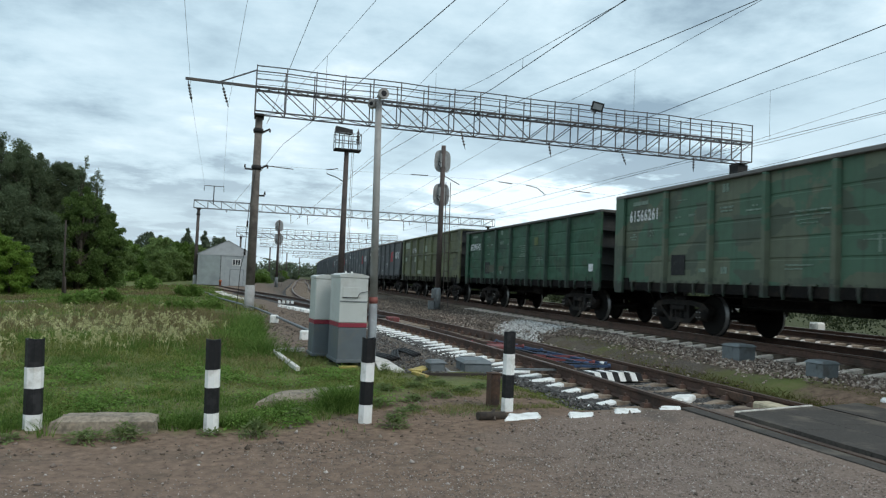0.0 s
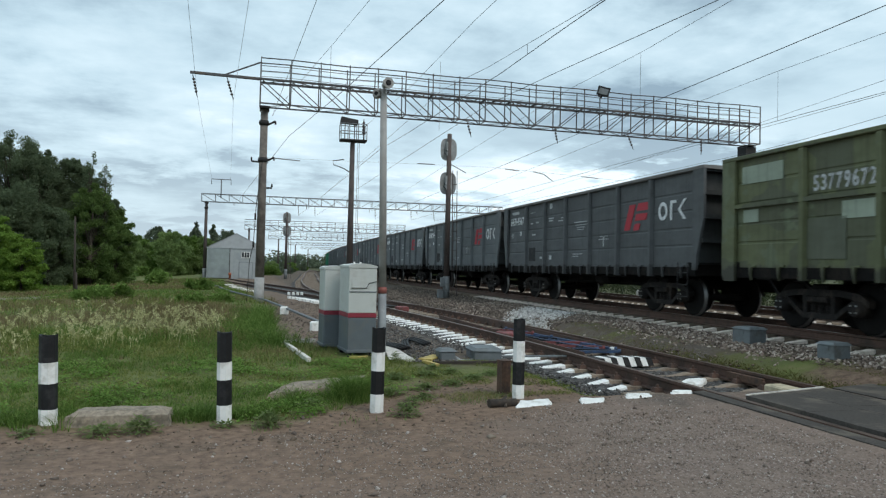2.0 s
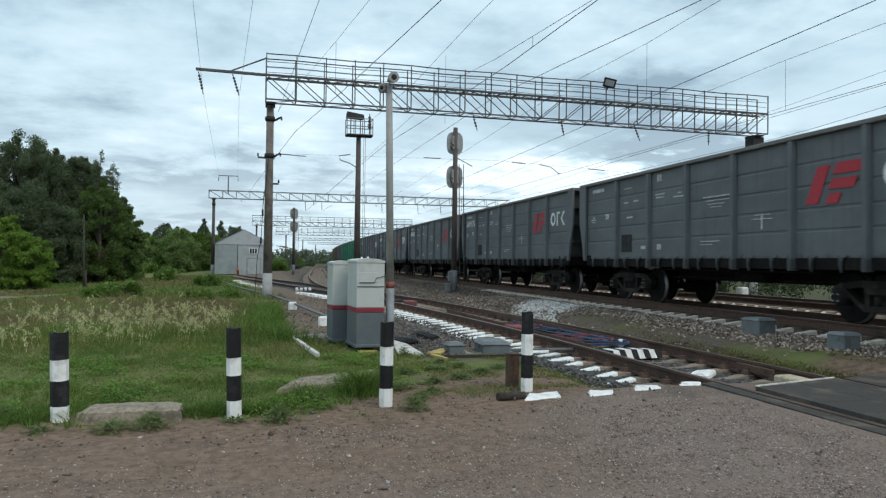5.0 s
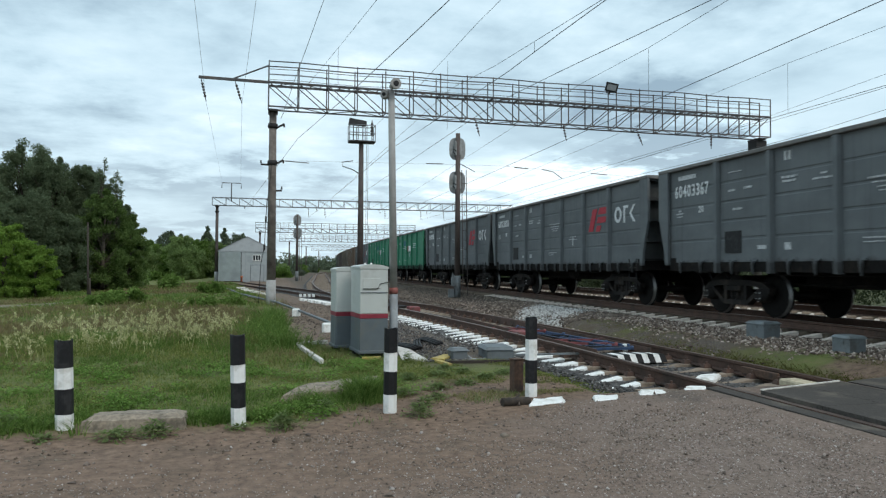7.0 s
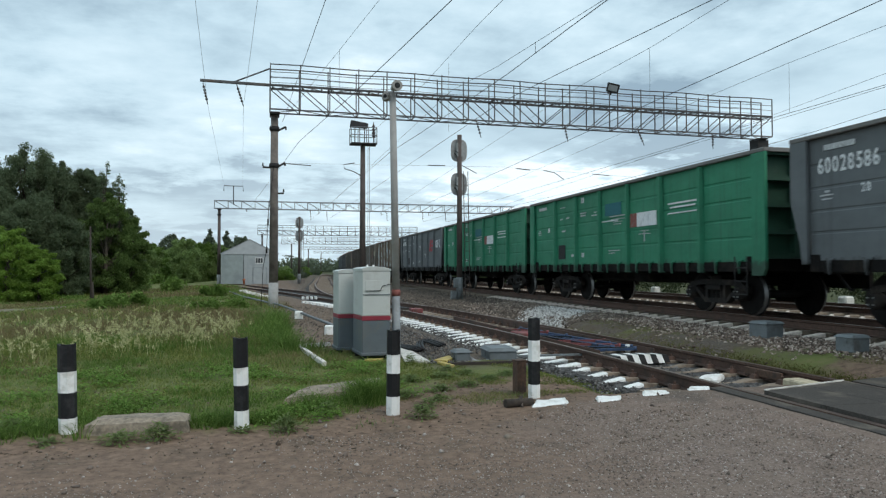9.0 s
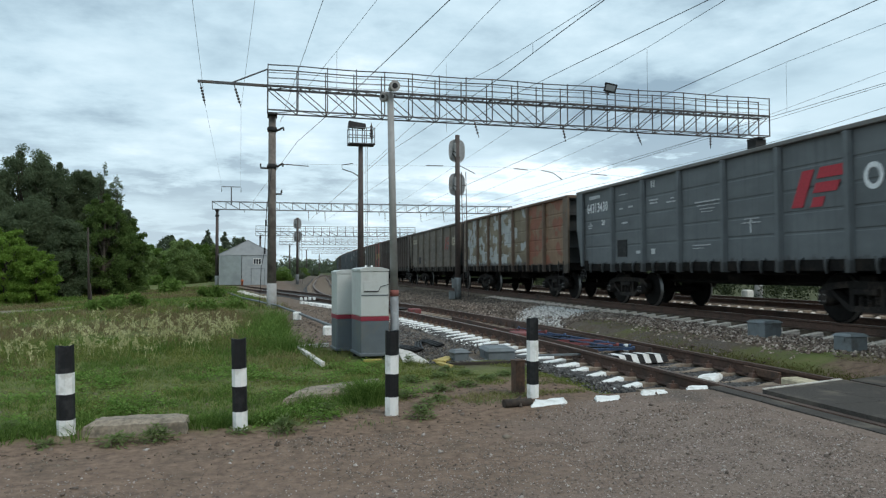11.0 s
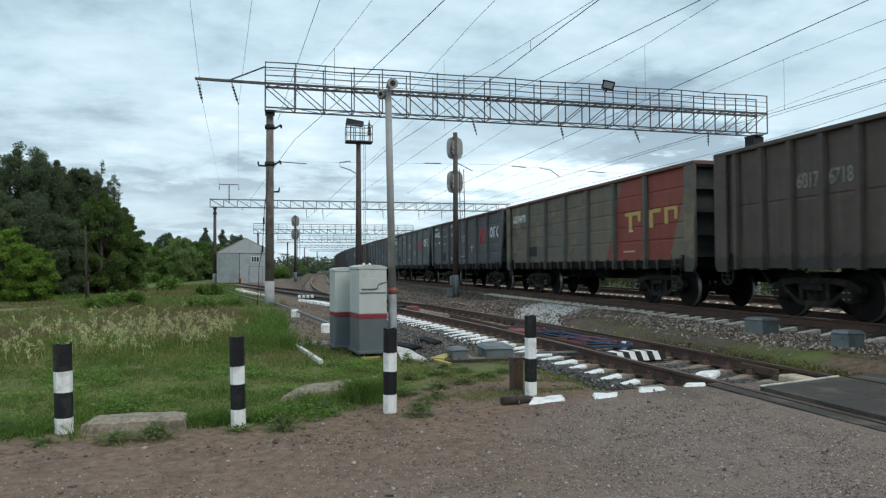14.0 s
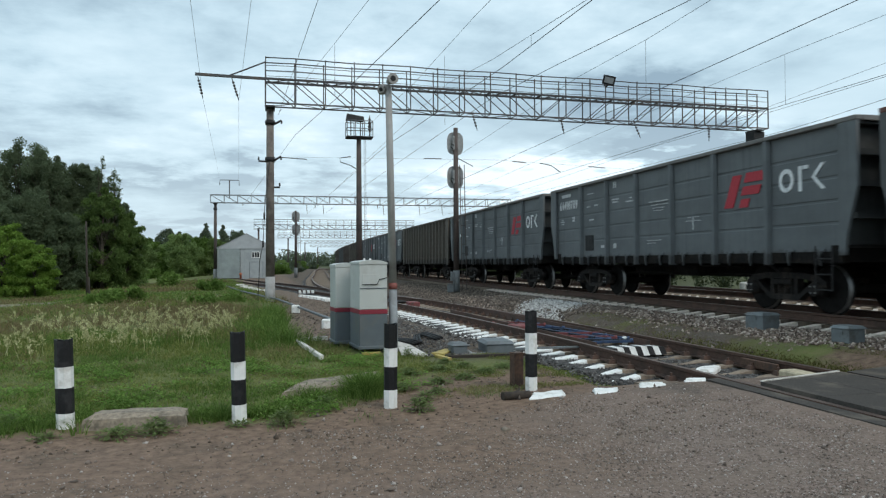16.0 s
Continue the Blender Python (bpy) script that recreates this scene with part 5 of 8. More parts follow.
TRAIN = [
    wagon(0, P["green_worn"], "worn green gondola wagon with repainted patches", "straight", "61566261", small_mat="letter_faded"),
    wagon(1, P["green_old"], "dark green gondola wagon with faded paint", "straight", "67394742", squat=0.9, length=0.975, top=P["dark_top"], number_mat="letter_white", small_mat="letter_faded", post_paint=P["green_post"], number_at=(0.5, 2.42), plates=[((12.28, 12.6, 1.47, 1.69), "letter_white"), ((8.02, 8.32, 2.4, 2.68), "ochre_patch"), ((2.75, 4.0, 1.44, 1.74), "brown_patch"), ((4.35, 4.9, 1.5, 1.7), "brown_patch"), ((6.6, 7.3, 2.02, 2.06), "letter_faded"), ((6.7, 7.2, 2.1, 2.13), "letter_faded")]),
    wagon(2, P["olive"], "olive gondola wagon with pale patches and a waist rail", "straight", "53779672", number_mat="letter_small", band=True, small=False, plates=PALE, number_at=(2.52, 2.6), top=P["olive"], length=0.975),
    wagon(3, P["grey_dark"], "dark grey steel gondola wagon with red emblem", "sloped", "64344567", **FGK),
    wagon(4, P["grey"], GREY, "sloped", "60402484", **FGK),
    wagon(5, P["grey"], GREY, "sloped", "60402963", **FGK),
    wagon(6, P["grey"], GREY, "sloped", **FGK),
    wagon(7, P["grey"], GREY, "sloped", "60403276", **FGK),
    wagon(8, P["grey"], GREY, "sloped", "60403367", **FGK),
    wagon(9, P["grey"], GREY, "sloped", "60023686", **FGK),
    wagon(10, P["grey"], GREY, "sloped", "60028586", **FGK),
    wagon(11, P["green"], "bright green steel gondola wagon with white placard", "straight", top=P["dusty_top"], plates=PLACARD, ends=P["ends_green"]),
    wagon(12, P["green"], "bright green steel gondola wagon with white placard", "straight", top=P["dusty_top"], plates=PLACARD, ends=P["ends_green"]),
    wagon(13, P["grey"], GREY, "sloped", "64313430", **FGK),
    wagon(14, P["rusty"], "rusty brown gondola wagon with pale peeled patches", "straight", small=False, length=0.971, post_paint=P["rust_post"], top=P["rust_post"], panel_paint={0: P["rusty_red"], 1: P["rusty_red"], 2: M["peeled"], 3: M["peeled"], 4: M["peeled"], 5: M["peeled"], 6: M["peeled"]}),
    wagon(15, P["khaki"], "dusty khaki gondola wagon with cream signs", "sloped", "63231856", number_mat="letter_cream", letters="letter_cream", logo="faded_red", small_mat="letter_grey"),
    wagon(16, P["black"], "sooty black coal wagon with many upright ribs", "straight", "68176718", small=False, load=True, top=P["black"], dense=True, number_at=(2.47, 2.49), number_step=0.142, gap=True, number_mat="letter_grey"),
    wagon(17, P["khaki_dark"], "dark khaki gondola wagon with red end panels", "straight", "62810478", top=P["rust_top"], post_paint=P["slate_post"], panel_paint={0: M["khaki_to_red"], 1: M["khaki_to_red"], 2: M["khaki_to_red"]}, small=False, plates=YELLOWS),
    wagon(18, P["grey_dark"], "dark grey steel gondola wagon with red emblem", "sloped", "64443823", top=P["rust_top"], **FGK),
    wagon(19, P["grey"], GREY, "sloped", "64490709", **FGK),
    wagon(20, P["grey"], GREY, "sloped", **FGK),
    wagon(21, P["brown"], "brownish olive coal wagon with many upright ribs", "straight", small=False, dense=True, top=P["brown"]),
    wagon(22, P["grey"], GREY, "sloped", **FGK),
    wagon(23, P["grey_dark"], "dark grey steel gondola wagon with red emblem", "sloped", **FGK),
]
for k in range(24, 33):
    TRAIN.append(wagon(k, P[("brown", "black", "grey_dark")[k % 3]], "dark dusty gondola wagon far down the train", "straight", small=False, dense=k % 2 == 0))


SLACK = {0: -0.1, 1: -0.14, 2: -0.12, 10: -0.18, 14: -0.22, 15: -0.05, 16: -0.28, 17: -0.06, 18: -0.08, 19: -0.16}
# the pace is not quite even: metres behind at these seconds
JERK = {0.0: -0.08, 0.5: 0.25, 1.0: -0.08, 1.5: 0.13, 2.0: -0.05, 2.5: 0.28, 3.5: 0.22, 6.5: 0.16, 7.0: -0.1, 8.5: 0.2, 9.0: -0.1, 12.0: -0.3, 13.0: -0.08, 13.5: 0.2, 14.0: -0.21, 14.5: 0.3, 15.5: 0.22, 16.0: -0.14}


def motions():
    """The train rolls towards the road and past it; its wheels turn with it."""
    for i, w in enumerate(TRAIN):
        rows = []
        for k in range(33):
            t = k * 0.5
            drift = 0.22 - 0.45 * ((t - 8) / 8) ** 2 + JERK.get(t, 0.0)
            rows.append((t, line_pose(HEAD_Y + PITCH * i - SPEED * t + drift - HALF + SLACK.get(i, 0.0))))
        walk(w, rows)
    spin = SPEED / 0.475
    first = WHEELSETS[0]
    walk(first, [(k / FPS, Matrix.Rotation((spin * k / FPS) % math.tau, 4, "X")) for k in range(16 * FPS + 1)])
    roll = first.animation_data.action
    for ws in WHEELSETS[1:]:
        ws.rotation_mode = "QUATERNION"
        ws.animation_data_create()
        ws.animation_data.action = roll
        ws.animation_data.action_slot = first.animation_data.action_slot

# ---- gantries, masts and wires ----


def pole_thing(name, label, x, y, z0, z1, r0, r1, mat, white_to=None, group="", lean=0.0, n=12):
    t = thing(name, label, "pole", group, m=pose(x, y, z0))
    bm = bmesh.new()
    h = z1 - z0
    cut = 0.0
    if white_to:
        cut = white_to - z0
        rb = bmesh.new()
        lathe(rb, (0, 0, -0.3), (lean * cut / h, 0, cut), [(0, r0 + 0.012), (1, r0 + (r1 - r0) * cut / h + 0.012)], n)
        part("whitewashed_foot", rb, "old_whitewash", t, "whitewashed lower end")
    rod(bm, (lean * cut / h, 0, cut - 0.02), (lean, 0, h), r0 + (r1 - r0) * cut / h, r1, n)
    part("shaft", bm, mat, t)
    return t


def gantry(y, x0, x1, zb, zt, ztop, bays, mat, label, railing=True, half=0.36, split=False, turn=0.0):
    """Box truss on two pairs of chords; split: every member is a part of its own."""
    g = thing("catenary_gantry", label, "gantry", "catenary gantries", m=pose(x0, y, zb, 0, 0, turn))
    L, h, hr = x1 - x0, zt - zb, ztop - zb
    step = L / bays
    w = 0.039 if split else 0.06
    for yy in (-half, half):
        for z in (0, h):
            bm = bmesh.new()
            bar(bm, (0, yy, z), (L, yy, z), w * 1.3)
            part("chord", bm, mat, g)
    web = bmesh.new()

    def member(name, a, b, width, height=None):
        if split:
            m_ = bmesh.new()
            bar(m_, a, b, width, height)
            part(name, m_, mat, g)
        else:
            bar(web, a, b, width, height)

    for k in range(bays + 1):
        x = k * step
        for yy in (-half, half):
            member("vertical", (x, yy, 0), (x, yy, h), w)
            if k < bays:
                a, b = ((x, yy, h), (x + step, yy, 0)) if k < bays / 2 else ((x, yy, 0), (x + step, yy, h))
                member("diagonal", a, b, w * 0.8)
        for z in (0, h):
            member("cross_tie", (x, -half, z), (x, half, z), w * 0.8)
            if k < bays:
                s = 1 if k % 2 else -1
                member("cross_brace", (x, -half * s, z), (x + step, half * s, z), w * 0.6)
        if railing:
            for yy in (-half, half):
                member("railing_post", (x, yy, h), (x, yy, hr + 0.04), 0.036)
    if split:
        web.free()
    else:
        tagged(part("truss_web", web, mat, g), kind="stuff")
    if railing:
        for yy in (-half, half):
            for z, r in ((hr, 0.024), (h + (hr - h) * 0.62, 0.013), (h + (hr - h) * 0.34, 0.010)):
                bm = bmesh.new()
                tube(bm, [(k * step, yy, z + 0.02 * math.sin(k * 1.7)) for k in range(bays + 1)], r, 5)
                part("handrail", bm, mat, g)
        bm = bmesh.new()
        for k in range(bays * 3):
            bar(bm, (k * step / 3 + 0.1, -0.18, h + 0.02), (k * step / 3 + 0.1, 0.18, h + 0.02), 0.05, 0.02)
        for yy in (-0.18, 0.18):
            bar(bm, (0, yy, h + 0.0), (L, yy, h + 0.0), 0.03)
        tagged(part("walkway_slats", bm, mat, g), kind="stuff")
    return g


def insulator_string(a, b, group="insulator strings", n=5):
    t = thing("insulator", "dark ribbed insulator string hanging from the gantry", "insulator", group, m=pose(*a))
    a, b = Vector(a), Vector(b)
    d = b - a
    bm = bmesh.new()
    rod(bm, (0, 0, 0), d, 0.018, 0.016, 8)
    part("core", bm, "insulator", t)
    for k in range(n):
        s = 0.15 + 0.7 * k / n
        bm = bmesh.new()
        lathe(bm, d * s, d * (s + 0.1), [(0, 0.022), (0.3, 0.055), (0.8, 0.045), (1, 0.022)], 10)
        part("disc", bm, "insulator", t)
    return t


near_gantry = gantry(27.8, -0.03, 22.1, 7.43, 8.35, 9.12, 20, "steel_truss", "dark steel lattice gantry with railed walkway across the tracks", split=True, turn=1.3)
for dx in (0.0,):
    bm = bmesh.new()
    bar(bm, (0.0, 0, 0.98), (-2.52, 0, 1.0), 0.11, 0.09)
    part("side_arm", bm, "steel_truss", near_gantry)
    bm = bmesh.new()
    rod(bm, (0, 0, 1.62), (-1.3, 0, 1.02), 0.03, 0.03, 6)
    part("arm_stay", bm, "steel_truss", near_gantry)
bm = bmesh.new()
bar(bm, (13.94, -0.36, 1.45), (13.94, -0.36, 1.9), 0.05)
part("lamp_bracket", bm, "steel_truss", near_gantry)
flood = thing("floodlight", "black floodlight on the gantry railing", "lamp", m=pose(13.98, 27.5, 9.06, 14, 13, -14))
bm = bmesh.new()
hexa(bm, [(-0.26, -0.14, -0.19), (0.26, -0.14, -0.19), (0.17, 0.14, -0.12), (-0.17, 0.14, -0.12), (-0.26, -0.14, 0.19), (0.26, -0.14, 0.19), (0.17, 0.14, 0.12), (-0.17, 0.14, 0.12)])
part("housing", bm, "black_paint", flood)
bm = bmesh.new()
box(bm, -0.19, 0.19, -0.155, -0.143, -0.12, 0.12)
part("glass", bm, "lamp_glass", flood)
bm = bmesh.new()
bar(bm, (0, 0.05, -0.28), (0, 0.05, -0.05), 0.06)
part("foot", bm, "black_paint", flood)


def gantry_column(x, y, top, label, white=0.93, z0=-0.05, band=True, mat="pole_concrete"):
    t = pole_thing("gantry_column", label, x, y, z0, top, 0.172, 0.132, mat, white, "gantry columns")
    for z in ((5.35, 6.75) if band else (6.7,)):
        bm = bmesh.new()
        lathe(bm, (0, 0, z - z0 - 0.09), (0, 0, z - z0 + 0.09), [(0, 0.17), (0.4, 0.19), (0.6, 0.19), (1, 0.17)], 12)
        part("collar", bm, "dark_steel", t)
    bm = bmesh.new()
    box(bm, -0.18, 0.18, -0.42, 0.42, top - z0 - 0.1, top - z0 - 0.03)
    part("head_plate", bm, "dark_steel", t)
    return t


col = gantry_column(0.14, 27.8, 7.36, "brown concrete gantry column with whitewashed foot")
for z, dx in ((6.72, 0.42), (5.35, 0.4), (5.32, -0.42), (4.35, 0.35)):
    bm = bmesh.new()
    bar(bm, (0.1 if dx > 0 else -0.1, 0, z), (dx, -0.1, z + (0.16 if z > 5.34 else 0.0)), 0.06)
    rod(bm, (dx, -0.1, z + 0.04), (dx, -0.1, z + 0.16), 0.035, 0.025, 8)
    part("bracket", bm, "dark_steel", col)
bm = bmesh.new()
tube(bm, [(-0.02, -0.22, 5.3), (-0.2, -0.12, 3.6), (-0.26, -0.1, 2.2), (-0.38, -0.1, 1.58), (-0.45, -0.1, 0.0)], 0.013, 6)
for z_, x_ in ((3.25, -0.215), (2.2, -0.26)):
    rod(bm, (x_, -0.1, z_ - 0.12), (x_, -0.1, z_ + 0.12), 0.035, 0.035, 8)
part("cable_drop", bm, "dark_steel", col, "thin cable hanging down beside the column")
far_col = gantry_column(21.65, 28.29, 7.4, "concrete gantry column behind the freight train", z0=0.1)

bm = bmesh.new()
box(bm, -0.26, 0.3, -0.3, 0.3, 6.7, 7.19, 0.02)
part("head_block", bm, "dark_steel", far_col)
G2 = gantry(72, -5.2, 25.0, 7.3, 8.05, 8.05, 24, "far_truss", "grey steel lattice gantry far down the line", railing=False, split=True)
gantry_column(-4.75, 72, 7.28, "dark concrete column of the second gantry", z0=-0.2, band=False, mat="mast_brown")
gantry_column(24.4, 72, 7.28, "dark concrete column of the second gantry", z0=0.0, band=False)
bm = bmesh.new()
tube(bm, [(1.75, 0, 0.4), (1.75, 0, 2.2)], 0.05, 6)
tube(bm, [(0.85, 0, 1.7), (0.85, 0, 2.2), (2.65, 0, 2.2), (2.65, 0, 1.7)], 0.04, 6)
part("wire_bracket", bm, "steel_truss", G2)
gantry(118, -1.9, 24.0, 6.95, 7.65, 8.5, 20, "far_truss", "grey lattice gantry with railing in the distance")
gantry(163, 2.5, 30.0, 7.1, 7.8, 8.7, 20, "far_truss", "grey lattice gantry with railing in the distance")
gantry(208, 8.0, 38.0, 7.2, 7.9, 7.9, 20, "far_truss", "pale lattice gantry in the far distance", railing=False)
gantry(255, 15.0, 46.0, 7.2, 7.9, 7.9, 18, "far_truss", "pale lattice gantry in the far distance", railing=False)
for x, y in ((-1.2, 118), (23.6, 118), (4.7, 163), (29.5, 163), (10.7, 208), (37.5, 208), (17.5, 255)):
    gantry_column(x, y, 7.1, "distant dark gantry column", z0=-0.1, band=False, mat="mast_brown")


def wire(pts, r=0.012, sag=0.0, label="taut dark overhead wire", seg=10):
    bm = bmesh.new()
    full = []
    for a, b in zip(pts, pts[1:]):
        a, b = Vector(a), Vector(b)
        for k in range(seg):
            u = k / seg
            full.append(a.lerp(b, u) - Vector((0, 0, sag * 4 * u * (1 - u))))
    full.append(Vector(pts[-1]))
    tube(bm, full, r * 0.58, 5)
    return solid("overhead_wire", bm, "wire", label, "wire", "overhead wires")


def sky_wire(rays, dzs, far=None, r=0.012, label="taut dark overhead wire"):
    """A wire over given shares: metres to the right and ahead for each metre above the eye."""
    pts = [Vector((a * d, b * d, EYE[2] + d)) for (a, b), d in zip(rays, dzs)]
    back = pts[0] + (pts[0] - pts[1]) * ((pts[0].y + 17) / (pts[1].y - pts[0].y))
    pts = [back] + pts + ([Vector(far)] if far else [])
    if far:
        insulator_string((far[0] - 0.05, 71.64, 7.31), far, n=3)
    return wire(pts, r, 0.0, label, 2)


C, MS = 4.83, 6.4
sky_wire([(0.195, 2.66), (0.141, 3.7), (0.078, 4.94)], [5.9, 5.8, 5.63], None, 0.012)
sky_wire([(0.388, 2.62), (0.302, 3.27), (0.077, 4.88)], [6.3, 6.1, 5.7], None, 0.009)
sky_wire([(0.651, 2.55), (0.56, 3.26), (0.428, 4.26), (0.219, 5.67)], [C] * 4, (-2.2, 71.64, 7.0), 0.015, "contact wire of the catenary")
sky_wire([(0.834, 2.51), (0.822, 2.76), (0.799, 3.9), (0.72, 5.12)], [7.0, 7.15, 7.8, 8.8], None, 0.012)
sky_wire([(1.211, 2.42), (1.197, 2.78), (1.177, 3.45), (1.068, 5.11), (0.991, 6.04)], [C] * 5, (3.9, 71.64, 6.3), 0.015, "contact wire of the catenary")
sky_wire([(1.196, 2.43), (1.083, 3.35), (0.983, 3.85)], [4.95, 5.4, 5.6], (4.7, 71.64, 6.9), 0.010, "messenger wire of the catenary")
sky_wire([(1.649, 2.31), (1.661, 2.9), (1.636, 3.57)], [MS, MS, 6.35], (10.9, 71.64, 6.9), 0.011, "messenger wire of the catenary")
sky_wire([(1.588, 2.33), (1.436, 3.33), (1.333, 4.12)], [C] * 3, (5.5, 71.64, 6.3), 0.013, "contact wire of the catenary")
sky_wire([(2.202, 2.21), (2.213, 3.62), (2.25, 5.75)], [C] * 3, (11.5, 71.64, 6.3), 0.015, "contact wire of the catenary")
sky_wire([(2.447, 2.4), (2.436, 2.96), (2.454, 3.63)], [6.38] * 3, (15.8, 71.64, 6.9), 0.011, "messenger wire of the catenary")
sky_wire([(3.048, 3.0), (3.103, 3.48), (3.164, 4.01)], [6.3] * 3, (19.8, 71.64, 6.8), 0.011)
sky_wire([(3.234, 3.18), (3.22, 4.0), (3.193, 6.0)], [C] * 3, (15.2, 71.64, 6.3), 0.014, "contact wire of the catenary")
sky_wire([(3.27, 3.16), (3.285, 4.0), (3.26, 6.0)], [C] * 3, None, 0.011)
sky_wire([(3.76, 3.9), (3.83, 4.36), (3.87, 4.89)], [C] * 3, (17.6, 71.64, 6.3), 0.013, "contact wire of the catenary")
for x, y, za, zb in ((15.58, 18.9, 6.25, 7.8), (10.64, 18.6, 6.25, 7.8), (1.85, 20.0, 6.1, 7.55), (6.0, 24.0, 6.2, 8.6), (5.75, 15.0, 6.25, 6.5)):
    bm = bmesh.new()
    rod(bm, (x, y, za), (x, y, zb), 0.005, 0.005, 4)
    solid("dropper", bm, "wire", "thin dropper between two overhead wires", "wire", "droppers")
wire([(1.7, -17, 7.75), (-1.72, 17.3, 7.68), (-2.28, 27.8, 7.55), (-4.3, 72, 9.4)], 0.008, 0.0)
wire([(1.95, -17, 7.7), (-0.3, 16.6, 7.6), (-1.0, 27.8, 7.55), (-2.6, 72, 9.4)], 0.008, 0.0)
insulator_string((-2.46, 27.8, 8.36), (-2.28, 27.8, 7.55))
insulator_string((-1.25, 27.8, 8.36), (-1.0, 27.8, 7.55))
for xa, xb in ((8.05, 8.25), (11.9, 12.05), (15.3, 15.6), (19.0, 19.0)):
    insulator_string((xa, 27.44 + 0.0227 * xa, 7.43), (xb, 27.44 + 0.0227 * xa, 6.74), n=4)
# cross-span cable under the gantry, with rod insulators and one bent arm
wire([(0.2, 27.8, 5.45), (4.7, 27.8, 5.53), (9.2, 27.8, 5.6), (12.6, 27.8, 5.47), (16.5, 27.8, 5.3)], 0.006, 0.0, "thin cross-span cable between the gantry columns", 3)
for x0, z0, x1, z1 in ((0.45, 5.45, 1.5, 5.4), (6.1, 5.57, 6.8, 5.58), (9.8, 5.56, 10.4, 5.52), (13.2, 5.44, 13.95, 5.4)):
    bm = bmesh.new()
    rod(bm, (x0, 27.8, z0), (x1, 27.8, z1), 0.018, 0.018, 6)
    solid("rod_insulator", bm, "insulator", "thin rod insulator in the cross-span cable", "insulator", "rod insulators")
bm = bmesh.new()
tube(bm, [(11.0, 27.8, 5.52), (11.5, 27.8, 5.44), (11.9, 27.8, 5.17)], 0.016, 6)
solid("steady_arm", bm, "dark_steel", "thin bent arm that steadies the contact wire", "catenary arm")

# ---- lamp mast ----
mast = pole_thing("lighting_mast", "dark lighting mast with railed platform and floodlight", 5.66, 45, 0.0, 9.35, 0.21, 0.145, "mast_brown")
bm = bmesh.new()
box(bm, -0.8, 0.85, -0.45, 0.45, 9.28, 9.36)
part("platform", bm, "dark_steel", mast)
for x in (-0.78, -0.25, 0.3, 0.83):
    for y in (-0.43, 0.43):
        bm = bmesh.new()
        bar(bm, (x, y, 9.36), (x, y, 10.35), 0.045)
        part("railing_post", bm, "far_truss", mast)
for z in (9.85, 10.33):
    bm = bmesh.new()
    tube(bm, [(-0.78, -0.43, z), (0.83, -0.43, z), (0.83, 0.43, z), (-0.78, 0.43, z), (-0.78, -0.43, z)], 0.028, 5)
    part("handrail", bm, "far_truss", mast)
bm = bmesh.new()
hexa(bm, [(-0.8, -0.3, 10.42), (0.3, -0.3, 10.36), (0.3, 0.3, 10.36), (-0.8, 0.3, 10.42), (-0.75, -0.25, 10.78), (0.3, -0.25, 10.62), (0.3, 0.25, 10.62), (-0.75, 0.25, 10.78)])
part("floodlight_housing", bm, "black_paint", mast, "black slanted floodlight")
bm = bmesh.new()
bar(bm, (-0.5, 0, 9.36), (-0.5, 0, 10.42), 0.05)
part("lamp_stand", bm, "dark_steel", mast)
bm = bmesh.new()
bar(bm, (0.1, 0, 9.36), (0.1, 0, 10.4), 0.05)
part("lamp_stand", bm, "dark_steel", mast)
bm = bmesh.new()
lathe(bm, (0.68, 0, 9.4), (0.68, 0, 10.75), [(0, 0.03), (0.3, 0.03), (0.32, 0.12), (0.4, 0.05), (0.48, 0.13), (0.56, 0.05), (0.64, 0.12), (0.72, 0.05), (0.8, 0.1), (0.88, 0.04), (1, 0.02)], 10)
part("post_insulator", bm, "insulator", mast)
for x in (0.32, 0.42):
    bm = bmesh.new()
    rod(bm, (x, -0.1, 0.5), (x, -0.1, 9.3), 0.014, 0.014, 5)
    part("ladder_rail", bm, "far_truss", mast)
bm = bmesh.new()
tube(bm, [(0, 0, 7.25), (-0.5, 0, 7.55), (-1.15, 0, 7.75), (-1.2, 0, 8.0), (-0.5, 0, 8.12)], 0.03, 6)
part("steady_arm", bm, "dark_steel", mast)

# ---- signals ----


def signal_head(name, z, parent, back_to=-1):
    """Oval back plate with its housing, seen from behind."""
    bm = bmesh.new()
    pts = []
    for k in range(24):
        a = k * math.tau / 24
        c, s = math.cos(a), math.sin(a)
        pts.append((0.40 * math.copysign(abs(c) ** 0.7, c), 0.54 * math.copysign(abs(s) ** 0.6, s)))
    rows = [[bm.verts.new((x, y, z + zz)) for x, zz in pts] for y in (0.10, 0.125)]
    for k in range(24):
        bm.faces.new((rows[0][k], rows[0][(k + 1) % 24], rows[1][(k + 1) % 24], rows[1][k]))
    bm.faces.new(rows[0][::-1]), bm.faces.new(rows[1])
    bmesh.ops.recalc_face_normals(bm, faces=bm.faces)
    h = part("signal_head", bm, "signal_grey", parent)
    bm = bmesh.new()
    box(bm, -0.17, 0.17, -0.08, 0.099, z - 0.34, z + 0.34, 0.03)
    part("housing", bm, "signal_grey", h)
    bm = bmesh.new()
    tube(bm, [(-0.15, -0.1, z - 0.3), (-0.26, -0.1, z - 0.2), (-0.24, -0.1, z - 0.05), (-0.1, -0.1, z - 0.12)], 0.025, 6)
    part("cable", bm, "black_paint", h)


